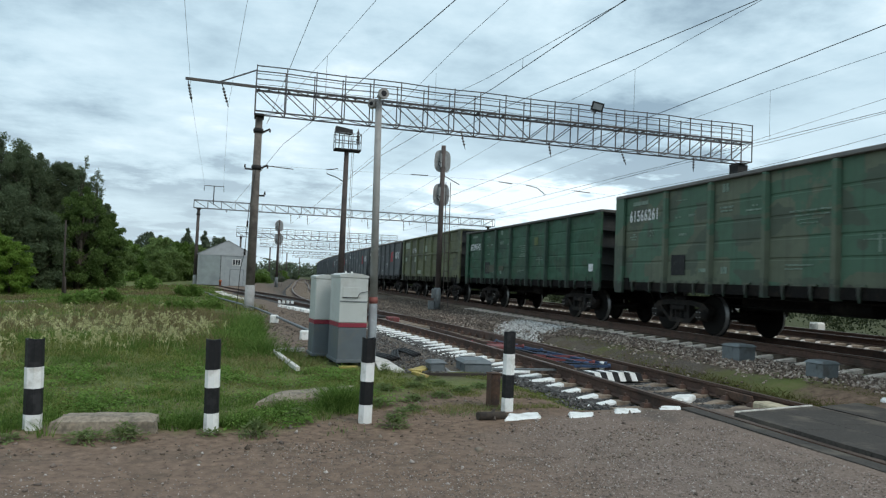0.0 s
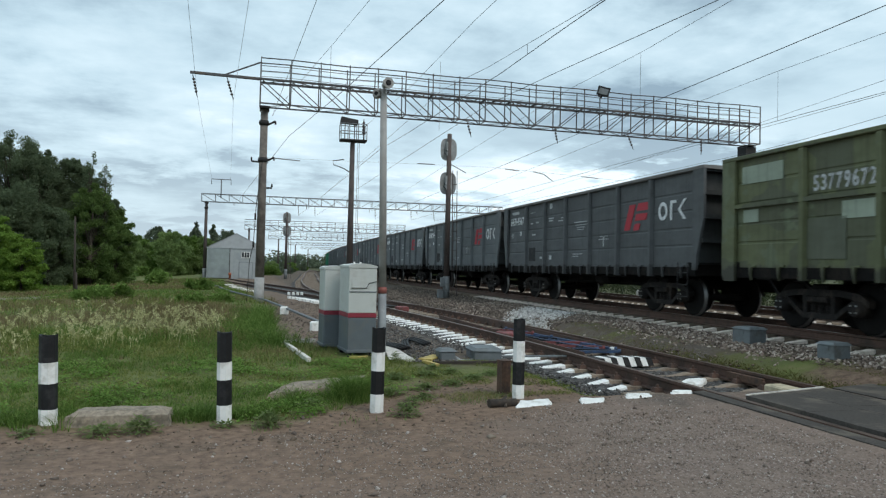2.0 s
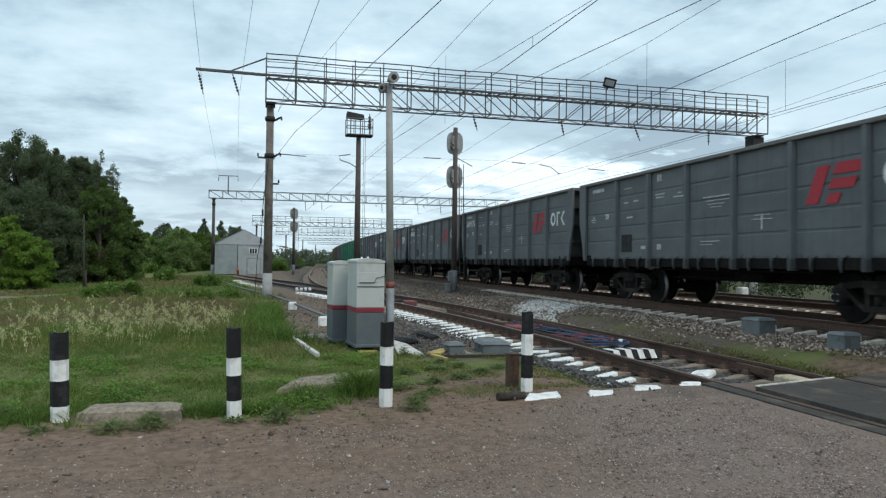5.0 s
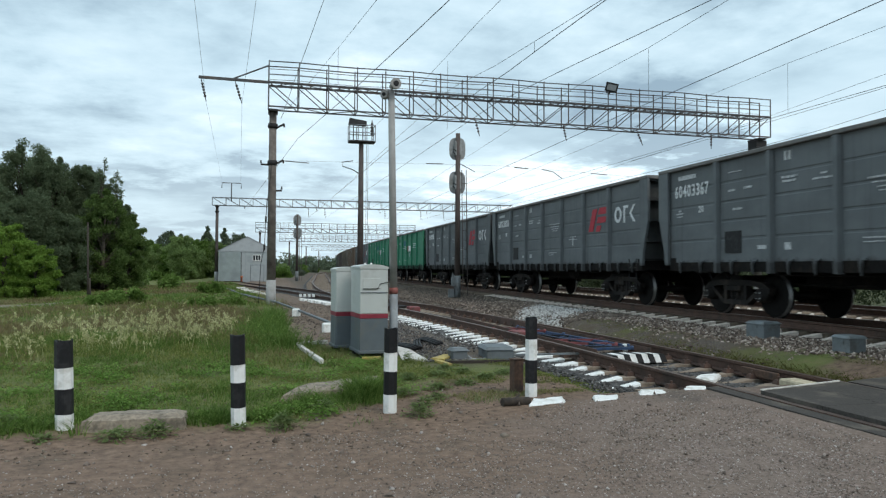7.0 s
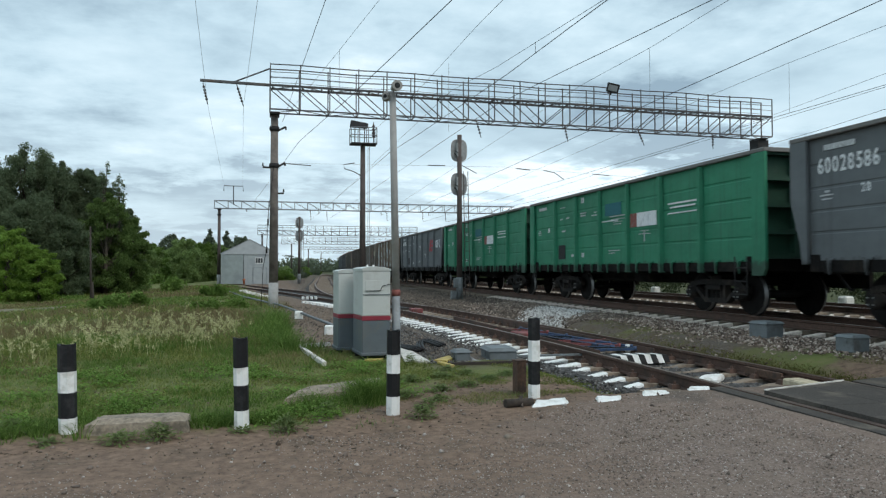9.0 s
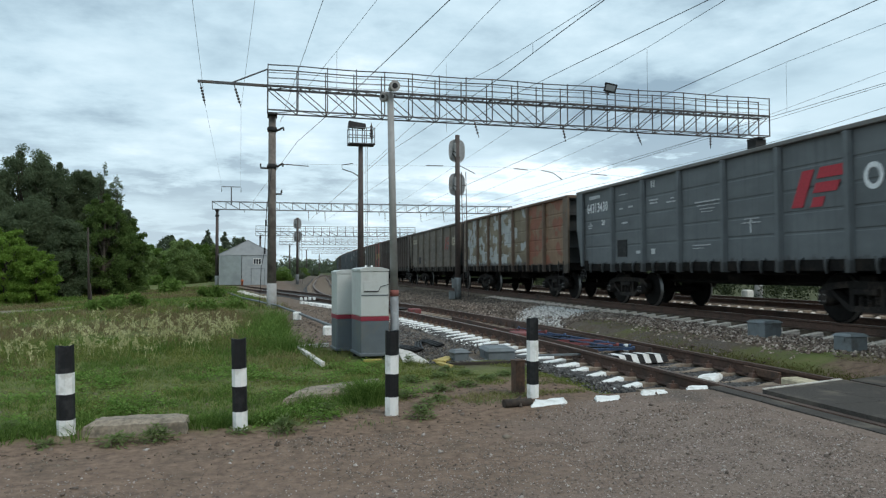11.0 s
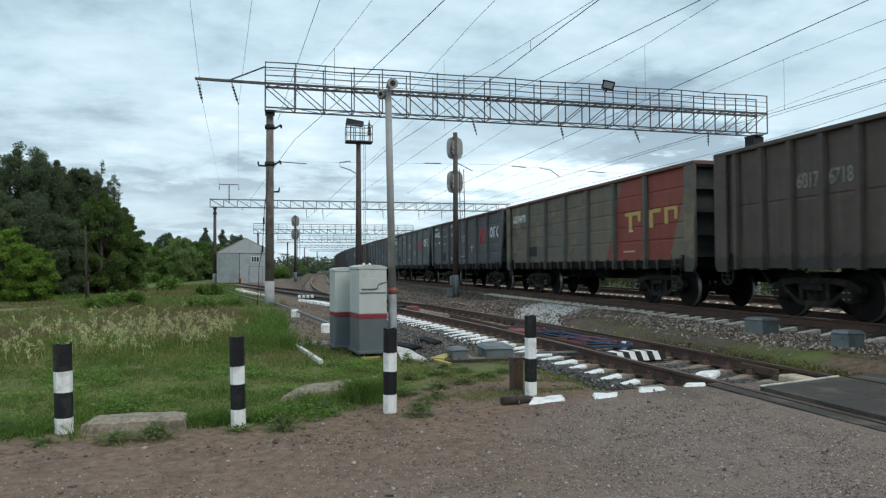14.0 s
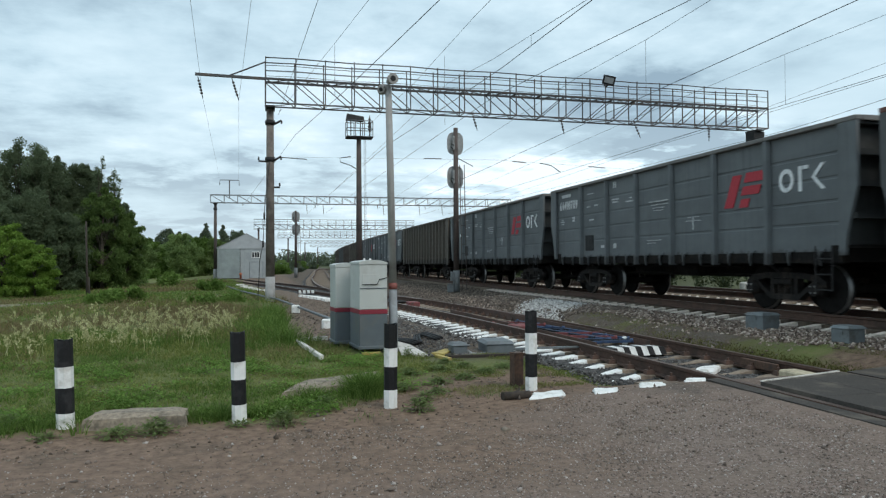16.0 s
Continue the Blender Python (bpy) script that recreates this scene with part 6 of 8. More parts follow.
def signal(x, y, z0, top, heads, label, detail=True):
    t = thing("railway_signal", label, "railway signal", "railway signals", m=pose(x, y, z0))
    h = top - z0
    bm = bmesh.new()
    rod(bm, (0, 0, 1.0), (0, 0, h), 0.14, 0.11, 12)
    part("mast", bm, "mast_brown", t)
    bm = bmesh.new()
    rod(bm, (0, 0, -0.1), (0, 0, 1.05), 0.165, 0.16, 12)
    part("mast_foot", bm, "box_grey", t, "grey painted foot")
    for z in heads:
        signal_head("head", z - z0, t)
    for dx in (0.28, 0.5):
        bm = bmesh.new()
        rod(bm, (dx, -0.05, 0.1), (dx - 0.1, -0.05, heads[-1] - z0 + 0.6), 0.02, 0.02, 5)
        part("ladder_rail", bm, "mast_brown", t)
    if detail:
        for k in range(12):
            bm = bmesh.new()
            z = 0.5 + k * 0.45
            rod(bm, (0.28 - 0.1 * z / 6, -0.05, z), (0.5 - 0.1 * z / 6, -0.05, z), 0.012, 0.012, 5)
            part("rung", bm, "mast_brown", t)
        bm = bmesh.new()
        box(bm, -0.42, -0.17, -0.12, 0.12, 0.02, 0.42, 0.02)
        part("cable_box", bm, "box_grey", t)
        bm = bmesh.new()
        box(bm, -0.3, -0.12, -0.14, 0.02, 0.55, 1.0, 0.02)
        part("relay_box", bm, "box_grey", t)
        bm = bmesh.new()
        rod(bm, (0.1, 0, heads[0] - z0 - 0.72), (0.85, 0, heads[0] - z0 - 1.08), 0.02, 0.02, 5)
        part("side_rod", bm, "mast_brown", t)
    return t


signal(8.78, 33.0, 0.0, 7.85, (7.12, 5.50), "two-headed grey railway signal seen from behind")
signal(2.9, 74.0, -0.05, 6.75, (6.15, 4.85), "small distant railway signal with two oval heads", False)

# ---- loudspeaker pole ----
spk = thing("loudspeaker_pole", "slim grey steel pole with two horn loudspeakers", "pole", m=pose(1.985, 11.38, -0.02))
bm = bmesh.new()
rod(bm, (0, 0, -0.2), (-0.012, 0, 1.02), 0.068, 0.066, 14)
part("lower_tube", bm, "pale_pole", spk, "grey lower tube")
bm = bmesh.new()
rod(bm, (-0.012, 0, 1.02), (-0.013, 0, 1.12), 0.071, 0.071, 14)
part("red_band", bm, "faded_red", spk)
bm = bmesh.new()
rod(bm, (-0.013, 0, 1.12), (-0.075, 0, 4.3), 0.062, 0.052, 14)
part("upper_tube", bm, "grey_pole", spk)
for k, (a, b, r) in enumerate((((-0.06, 0.04, 4.37), (-0.03, -0.2, 4.37), 0.078), ((-0.1, 0.12, 4.24), (-0.2, -0.02, 4.23), 0.055))):
    bm = bmesh.new()
    lathe(bm, a, b, [(0, 0.045), (0.35, 0.05), (0.5, 0.06), (0.75, 0.085), (0.95, r), (1.0, r + 0.008)], 18)
    h = part("horn", bm, "grey_pole", spk)
    bm = bmesh.new()
    A, B = Vector(a), Vector(b)
    d = (B - A).normalized()
    lathe(bm, B, B + d * 0.012, [(0, r * 0.6), (1, r * 0.5)], 16)
    part("mouth", bm, "black_paint", h)

# ---- relay cabinets ----


def cabinet(x, y, z, w, d, h, turn, label, hatch):
    t = thing("relay_cabinet", label, "cabinet", "relay cabinets", m=pose(x, y, z, 0, 0, turn))
    hl, hb = 0.60 * h / 1.4, 0.665 * h / 1.4
    bm = bmesh.new()
    box(bm, 0, w, 0, d, 0.1, hl, 0.012)
    part("lower_body", bm, "cabinet_grey", t, "dark grey lower half")
    bm = bmesh.new()
    box(bm, -0.003, w + 0.003, -0.003, d + 0.003, hl, hb, 0.004)
    part("red_band", bm, "cabinet_red", t)
    bm = bmesh.new()
    box(bm, 0, w, 0, d, hb, h - 0.05, 0.012)
    part("upper_body", bm, "cabinet_white", t, "off-white upper half")
    bm = bmesh.new()
    prof = [(-0.008, h - 0.05), (w + 0.008, h - 0.05), (w + 0.008, h - 0.02), (w * 0.75, h + 0.012), (w * 0.45, h + 0.02), (w * 0.12, h + 0.006), (-0.008, h - 0.015)]
    ends = [[bm.verts.new((x_, y_, z_)) for x_, z_ in prof] for y_ in (-0.008, d + 0.008)]
    for q in range(len(prof)):
        bm.faces.new((ends[0][q], ends[0][(q + 1) % len(prof)], ends[1][(q + 1) % len(prof)], ends[1][q]))
    bm.faces.new(ends[0][::-1]), bm.faces.new(ends[1])
    bmesh.ops.recalc_face_normals(bm, faces=bm.faces)
    part("roof", bm, "cabinet_white", t)
    bm = bmesh.new()
    box(bm, -0.02, w + 0.02, -0.02, d + 0.02, 0.07, 0.12, 0.008)
    part("plinth", bm, "cabinet_grey", t)
    for lx in (0.05, w - 0.05):
        for ly in (0.06, d - 0.06):
            bm = bmesh.new()
            bar(bm, (lx, ly, -0.08), (lx, ly, 0.08), 0.06)
            part("leg", bm, "dark_steel", t)
    if hatch:
        bm = bmesh.new()
        box(bm, w * 0.1, w * 0.72, -0.012, -0.001, h * 0.75, h * 0.86, 0.004)
        part("meter_hatch", bm, "cabinet_white", t)
        bm = bmesh.new()
        tube(bm, [(w * 0.1, -0.016, h * 0.748), (w * 0.62, -0.016, h * 0.748), (w * 0.7, -0.016, h * 0.80), (w * 0.98, -0.016, h * 0.82)], 0.006, 5)
        part("conduit", bm, "dark_steel", t)
        bm = bmesh.new()
        box(bm, w * 0.02, w * 0.98, -0.008, -0.001, h * 0.70, h * 0.712)
        part("door_seam", bm, "cabinet_grey", t)
        for x_ in (0.28, 0.5):
            bm = bmesh.new()
            rod(bm, (w * x_, d * 0.3, h - 0.03), (w * x_, d * 0.3, h + 0.045), 0.016, 0.016, 8)
            part("roof_bolt", bm, "white_paint", t)
        bm = bmesh.new()
        box(bm, w - 0.001, w + 0.015, 0.1, 0.14, h * 0.55, h * 0.64)
        part("hinge", bm, "dark_steel", t)
    return t


cabinet(1.41, 11.2, 0.0, 0.45, 0.72, 1.45, 5, "off-white and grey relay cabinet with red band", True)
cabinet(1.12, 12.1, 0.0, 0.46, 0.5, 1.41, 5, "smaller relay cabinet painted white, red and grey", False)

# ---- bollards and kerb stones ----


def bollard(x, y, h, dia, turn, cut, lean=0.0, tilt=0.0):
    t = thing("bollard", "black and white striped concrete guard post with hollow top", "bollard", "striped guard posts", m=pose(x, y, land(x, y), lean, tilt, turn))
    r, n = dia / 2 * 1.04, 8
    cuts = [-0.25, *cut, h]
    for k, (a, b) in enumerate(zip(cuts, cuts[1:])):
        bm = bmesh.new()
        mat = "white_paint" if k in (0, 2) else "black_paint"
        ring = []
        for z in (a, b):
            row = []
            for q in range(n):
                an = (q + 0.3) * math.tau / n
                c, s = math.cos(an), math.sin(an)
                zz = z + (0.01 * math.cos(2 * an) - 0.006 if k == 3 and z == b else 0.006 * noise.noise((c * 3 + x * 7, s * 3, z * 5)))
                row.append(bm.verts.new((r * c * 1.0, r * s, zz)))
            ring.append(row)
        for q in range(n):
            f = bm.faces.new((ring[0][q], ring[0][(q + 1) % n], ring[1][(q + 1) % n], ring[1][q]))
            f.smooth = False
        if k == 3:
            inner = [bm.verts.new((v.co.x * 0.82, v.co.y * 0.82, v.co.z - 0.004)) for v in ring[1]]
            low = [bm.verts.new((v.co.x, v.co.y, h - 0.07)) for v in inner]
            for q in range(n):
                bm.faces.new((ring[1][q], ring[1][(q + 1) % n], inner[(q + 1) % n], inner[q]))
                bm.faces.new((inner[q], inner[(q + 1) % n], low[(q + 1) % n], low[q]))
            f = bm.faces.new(low)
        part("white_stripe" if k in (0, 2) else "black_stripe", bm, mat, t)
    return t


bollard(-1.69, 6.85, 0.77, 0.142, 0, (0.13, 0.35, 0.53), 0.0, -1.6)
bollard(-0.235, 6.75, 0.82, 0.128, 0, (0.165, 0.39, 0.55), 0.5, -1.3)
bollard(1.185, 7.0, 0.83, 0.13, 10, (0.18, 0.405, 0.59), 1.0)
bollard(2.865, 7.55, 0.88, 0.135, 35, (0.15, 0.405, 0.635))


def rough_block(name, corners, z0, z1, mat, label, category, seed):
    """A weathered block over four ground corners."""
    bm = bmesh.new()
    rng = random.Random(seed)
    (ax, ay), (bx, by), (cx, cy), (dx, dy) = corners
    nx, ny = 12, 5
    grid = []
    for j in range(ny + 1):
        v = j / ny
        row = []
        for i in range(nx + 1):
            u = i / nx
            x = (ax * (1 - u) + bx * u) * (1 - v) + (dx * (1 - u) + cx * u) * v
            y = (ay * (1 - u) + by * u) * (1 - v) + (dy * (1 - u) + cy * u) * v
            edge = i in (0, nx) or j in (0, ny)
            row.append(bm.verts.new((x + rng.uniform(-0.012, 0.012), y + rng.uniform(-0.012, 0.012), z1 - (0.03 if edge else 0) + 0.018 * noise.noise((x * 4, y * 4, seed)))))
        grid.append(row)
    for r0, r1 in zip(grid, grid[1:]):
        for i in range(nx):
            bm.faces.new((r0[i], r0[i + 1], r1[i + 1], r1[i]))
    rim = grid[0] + [r[-1] for r in grid[1:]] + grid[-1][-2::-1] + [r[0] for r in grid[-2:0:-1]]
    c = Vector(((ax + bx + cx + dx) / 4, (ay + by + cy + dy) / 4, 0))
    low = [bm.verts.new((c.x + (v.co.x - c.x) * 1.06, c.y + (v.co.y - c.y) * 1.06, z0)) for v in rim]
    n = len(rim)
    for k in range(n):
        bm.faces.new((rim[k], low[k], low[(k + 1) % n], rim[(k + 1) % n]))
    bmesh.ops.recalc_face_normals(bm, faces=bm.faces)
    return solid(name, bm, mat, label, category)


rough_block("concrete_slab", ((-1.52, 6.70), (-0.70, 6.66), (-0.71, 7.0), (-1.49, 7.03)), -0.05, 0.125, "old_concrete", "weathered broken concrete kerb block in the grass", "kerb stone", 3)
rough_block("concrete_slab", ((0.17, 7.72), (1.22, 8.2), (1.36, 8.85), (0.4, 8.38)), -0.05, 0.105, "old_concrete", "half-buried concrete slab overgrown with grass", "kerb stone", 8)
for k, c in enumerate((((2.62, 6.97), (3.08, 7.03), (3.14, 7.32), (2.8, 7.34)), ((3.33, 6.96), (3.66, 6.97), (3.78, 7.28), (3.47, 7.27)), ((3.94, 7.11), (4.29, 7.1), (4.4, 7.39), (4.09, 7.38)), ((4.57, 7.25), (4.93, 7.3), (5.0, 7.46), (4.73, 7.46)))):
    ob = rough_block("painted_stone", c, -0.05, (0.024 if k == 0 else 0.014) + max(land(*p) for p in c), "white_paint", "flat white-painted stone along the road's edge", "kerb stone", 20 + k)
    tagged(ob, group="white painted edge stones")
ob = rough_block("painted_stone", ((5.56, 8.62), (5.98, 8.7), (6.34, 9.08), (6.02, 9.1)), -0.25, -0.06, "white_paint", "whitewashed top of a sleeper between the rails", "kerb stone", 27)
tagged(ob, group="white painted edge stones")
old_post = thing("steel_stump", "rusty square steel stump beside a striped post", "post", m=pose(2.8, 7.85, 0, 0, 0, 12))
bm = bmesh.new()
box(bm, -0.06, 0.06, -0.06, 0.06, -0.1, 0.37, 0.008)
part("box_tube", bm, "rusty_steel", old_post)
bm = bmesh.new()
box(bm, -0.066, 0.066, -0.066, 0.066, 0.371, 0.382)
part("cap_plate", bm, "rusty_steel", old_post)
bm = bmesh.new()
rod(bm, (2.37, 7.08, 0.035), (2.68, 7.12, 0.034), 0.048, 0.044, 9)
rod(bm, (2.55, 7.17, 0.05), (2.62, 7.26, 0.07), 0.018, 0.012, 6)
solid("timber_log", bm, "tarred_wood", "short dark tarred log lying at the roadside", "log")

# ---- boxes, pipes and rods beside the lines ----


def track_box(x, y, z, w, d, h, turn, mat, label):
    t = thing("track_box", label, "equipment box", "trackside boxes", m=pose(x, y, z, 0, 0, turn))
    bm = bmesh.new()
    box(bm, -w / 2, w / 2, -d / 2, d / 2, 0.08, h - 0.03, 0.012)
    part("case", bm, mat, t)
    bm = bmesh.new()
    hexa(bm, [(-w / 2 - 0.02, -d / 2 - 0.02, h - 0.03), (w / 2 + 0.02, -d / 2 - 0.02, h - 0.03), (w / 2 + 0.02, d / 2 + 0.02, h - 0.03), (-w / 2 - 0.02, d / 2 + 0.02, h - 0.03), (-w / 2 + 0.03, -d / 2 + 0.03, h + 0.015), (w / 2 - 0.03, -d / 2 + 0.03, h + 0.015), (w / 2 - 0.03, d / 2 - 0.03, h + 0.015), (-w / 2 + 0.03, d / 2 - 0.03, h + 0.015)])
    part("lid", bm, mat, t)
    for sx in (-1, 1):
        for sy in (-1, 1):
            bm = bmesh.new()
            bar(bm, (sx * w * 0.36, sy * d * 0.36, -0.12), (sx * w * 0.36, sy * d * 0.36, 0.09), 0.05)
            part("leg", bm, "dark_steel", t)
    bm = bmesh.new()
    box(bm, -w / 2 - 0.012, -w / 2 - 0.001, -0.06, 0.02, h - 0.12, h - 0.05)
    part("latch", bm, mat, t)
    return t


track_box(9.26, 11.95, 0.02, 0.42, 0.44, 0.40, 8, "box_grey", "blue-grey steel junction box on the ballast")
track_box(8.98, 9.56, 0.04, 0.34, 0.34, 0.34, 4, "box_grey", "low blue-grey steel junction box with open latch")
machine = track_box(3.58, 11.02, -0.12, 0.44, 0.6, 0.29, -4, "box_blue", "grey switch machine beside the rail")
small_box = track_box(2.92, 10.92, -0.11, 0.24, 0.24, 0.27, 6, "box_blue", "small grey cable box with hose")
bm = bmesh.new()
tube(bm, [(3.05, 10.84, 0.04), (3.12, 10.8, -0.01), (3.25, 10.79, -0.02), (3.36, 10.82, 0.0), (3.4, 10.88, 0.05)], 0.028, 8)
solid("cable_hose", bm, "galvanised", "grey ribbed hose between two boxes", "hose")
bm = bmesh.new()
bar(bm, (3.75, 11.05, 0.02), (5.2, 11.15, 0.0), 0.06, 0.03)
solid("throw_rod", bm, "box_grey", "grey flat throw rod under the rail", "rod")
rods = [((5.95, 16.6), (6.3, 12.6), "blue_paint"), ((5.8, 16.3), (6.18, 12.2), "blue_paint"), ((6.1, 15.6), (6.4, 11.9), "blue_paint"), ((5.62, 14.8), (6.05, 12.0), "blue_paint"), ((5.9, 16.4), (6.42, 12.9), "black_paint"), ((5.5, 15.4), (5.98, 12.4), "black_paint")]
rods += [((5.24, 16.9), (5.98, 15.6), "red_paint"), ((5.2, 16.2), (6.05, 15.1), "red_paint"), ((5.35, 15.2), (6.12, 14.2), "blue_paint"), ((5.25, 13.6), (6.4, 13.0), "red_paint"), ((5.35, 12.9), (6.42, 12.5), "red_paint"), ((5.4, 13.2), (6.3, 12.2), "red_paint"), ((5.4, 12.4), (6.35, 12.0), "blue_paint"), ((5.5, 14.4), (6.36, 13.9), "black_paint"), ((5.6, 12.1), (6.45, 11.75), "black_paint"), ((5.5, 11.95), (6.3, 11.6), "blue_paint")]
rng = random.Random(12)
for a, b, mat in rods:
    bm = bmesh.new()
    za, zb = rng.uniform(-0.03, 0.01), rng.uniform(-0.02, 0.025)
    bar(bm, (*a, za), (*b, zb), rng.uniform(0.035, 0.06), 0.045)
    for e, z in ((a, za), (b, zb)):
        rod(bm, (e[0], e[1], z - 0.03), (e[0], e[1], z + 0.045), 0.035, 0.03, 8)
    solid("switch_rod", bm, mat, "painted steel switch rod between the rails", "rod", "switch rods")
for s, mat in ((5.42, "rail_side"), (6.44, "rail_side")):
    bm = bmesh.new()
    hexa(bm, [(s - 0.03, 11.2, -0.1), (s + 0.03, 11.2, -0.1), (s - 0.25 + 0.04, 20, -0.1), (s - 0.25 - 0.04, 20, -0.1), (s - 0.012, 11.2, 0.06), (s + 0.012, 11.2, 0.06), (s - 0.25 + 0.03, 20, 0.075), (s - 0.25 - 0.03, 20, 0.075)])
    solid("tapered_rail", bm, mat, "rusty tapered rail of the turnout", "rail", "tapered rails")
for k, (x, y) in enumerate(((4.83, 24.0), (5.2, 14.4))):
    bm = bmesh.new()
    box(bm, x - 0.16, x + 0.2, y - 0.3, y + 0.3, -0.06, 0.1, 0.02)
    solid("heel_block", bm, "red_paint", "red painted steel block at the rail", "rail fitting", "red rail fittings")
guard = thing("striped_guard", "curved guard plate with black and white stripes", "guard plate", m=pose(5.9, 10.75, -0.06))
for k in range(9):
    bm = bmesh.new()
    a0, a1 = -0.48 + k * 0.112, -0.48 + (k + 1) * 0.112
    def top(v):
        return 0.065 + 0.03 * math.cos(v * 2.2)
    hexa(bm, [(a0, -0.16 + a0 * 0.1, -0.05), (a1, -0.16 + a1 * 0.1, -0.05), (a1, 0.32, -0.05), (a0, 0.32, -0.05), (a0 - 0.04, -0.12 + a0 * 0.1, top(a0)), (a1 - 0.04, -0.12 + a1 * 0.1, top(a1)), (a1, 0.30, top(a1) - 0.02), (a0, 0.30, top(a0) - 0.02)])
    part("white_stripe" if k % 2 else "black_stripe", bm, "white_paint" if k % 2 else "black_paint", guard)
bm = bmesh.new()
box(bm, 6.34, 6.44, 11.92, 12.06, -0.1, 0.05, 0.02)
solid("white_block", bm, "white_paint", "white painted block between the rails", "block")

pipe = thing("cable_pipe", "blue-grey pipe carried on white blocks beside the siding", "pipe")
bm = bmesh.new()
tube(bm, [(1.75, 14.6, 0.1), (1.42, 16.4, 0.15), (0.87, 21.8, 0.15), (0.38, 26.3, 0.15), (-1.2, 35.2, 0.14), (-2.6, 47.0, 0.1)], 0.036, 10)
part("tube", bm, "box_blue", pipe)
for x, y in ((1.3, 15.9), (0.84, 21.5)):
    bm = bmesh.new()
    box(bm, x - 0.12, x + 0.12, y - 0.12, y + 0.12, -0.1, 0.2, 0.03)
    tagged(solid("support_block", bm, "white_paint", "whitewashed concrete support block under a pipe", "block"), group="pipe supports")
for a, b in (((0.52, 13.03), (0.78, 10.55)), ((0.54, 13.08), (1.08, 13.3))):
    bm = bmesh.new()
    bar(bm, (*a, 0.05), (*b, 0.055), 0.06, 0.06)
    solid("border_bar", bm, "worn_whitewash", "white painted border bar in the grass", "border bar", "white border bars")
bm = bmesh.new()
hexa(bm, [(2.0, 10.75, -0.02), (2.38, 10.68, -0.02), (2.36, 12.4, -0.02), (2.2, 12.5, -0.02), (2.0, 10.75, 0.03), (2.38, 10.68, 0.03), (2.36, 12.4, 0.04), (2.2, 12.5, 0.04)])
solid("cover_plate", bm, "worn_whitewash", "whitewashed cable trench cover lying flat", "cover plate")
for k, c in enumerate((((2.45, 10.75), (2.62, 10.62), (2.9, 11.1), (2.78, 11.2)), ((2.46, 10.55), (2.56, 10.1), (2.62, 10.12), (2.52, 10.6)), ((1.42, 11.0), (1.7, 10.92), (1.72, 11.08), (1.45, 11.12)))):
    bm = bmesh.new()
    lo = [(x, y, land(x, y) - 0.02) for x, y in c]
    hexa(bm, lo + [(x, y, z + 0.06) for x, y, z in lo])
    solid("yellow_board", bm, "yellow_paint", "faded yellow painted board on the ground", "board", "yellow boards")
bm = bmesh.new()
bar(bm, (2.6, 10.3, 0.03), (3.9, 10.25, 0.03), 0.04)
solid("edge_board", bm, "old_wood", "thin weathered edging board", "board")
for k in range(3):
    bm = bmesh.new()
    pts = [(1.95 + 0.25 * u + 0.05 * k, 12.2 + 1.2 * math.sin(u * 2.4) * 0.5 + u * 0.2, 0.03 - 0.03 * math.sin(u * 3) + 0.015 * k) for u in np.linspace(0, 4.2, 22)]
    tube(bm, [(x, y, max(z, -0.03)) for x, y, z in pts], 0.022, 6)
    solid("black_cable", bm, "black_paint", "loose black cable lying on dark ballast", "cable", "loose cables")
for k, x in enumerate((1.55, 1.75, 1.95, 2.15)):
    bm = bmesh.new()
    box(bm, x - 0.06, x + 0.06, 34.6, 35.0, 0.0, 0.13, 0.01)
    solid("marker_block", bm, "white_paint", "small white painted marker block on the track", "marker", "white track markers")

for k, (x, y, w_) in enumerate(((-1.55, 45.6, 0.5), (-1.25, 43.4, 0.45), (-1.0, 41.8, 0.5), (-0.72, 40.2, 0.45), (-0.5, 38.6, 0.4), (-0.25, 36.9, 0.35))):
    z_ = land(x, y)
    ob = rough_block("painted_stone", ((x - w_ / 2, y - 0.3), (x + w_ / 2, y - 0.25), (x + w_ / 2, y + 0.3), (x - w_ / 2, y + 0.25)), z_ - 0.1, z_ + 0.1, "worn_whitewash", "whitewashed stone beside the siding", "kerb stone", 60 + k)
    tagged(ob, group="whitewashed siding stones")

# ---- level crossing deck ----
deck = thing("crossing_deck", "black rubber crossing panels between and beside the rails", "crossing deck", kind="structure")
for x0, x1, z, y in ((4.9, 5.085, 0.07, 7.3), (5.26, 5.94, 0.10, 6.83), (5.946, 6.63, 0.10, 7.02), (6.8, 7.6, 0.085, 7.26)):
    k = 0
    while y > -4:
        bm = bmesh.new()
        w = 0.9
        sk = 0.275 if k == 0 else 0.0
        hexa(bm, [(x0, y - w + 0.006, -0.1), (x1, y - w + 0.006, -0.1), (x1, y + sk * (x1 - x0), -0.1), (x0, y, -0.1), (x0, y - w + 0.006, z), (x1, y - w + 0.006, z), (x1, y + sk * (x1 - x0), z), (x0, y, z)])
        part("panel", bm, "rubber", deck)
        y -= w
        k += 1
bm = bmesh.new()
box(bm, 6.34, 6.6, 7.42, 7.9, -0.12, 0.04, 0.02)
solid("concrete_end", bm, "cream_concrete", "cream concrete end beam under the crossing", "beam")
bm = bmesh.new()
bar(bm, (5.27, 6.83, 0.106), (6.62, 7.2, 0.106), 0.03, 0.012)
solid("white_edging", bm, "worn_whitewash", "worn white edging line of the deck", "edging")
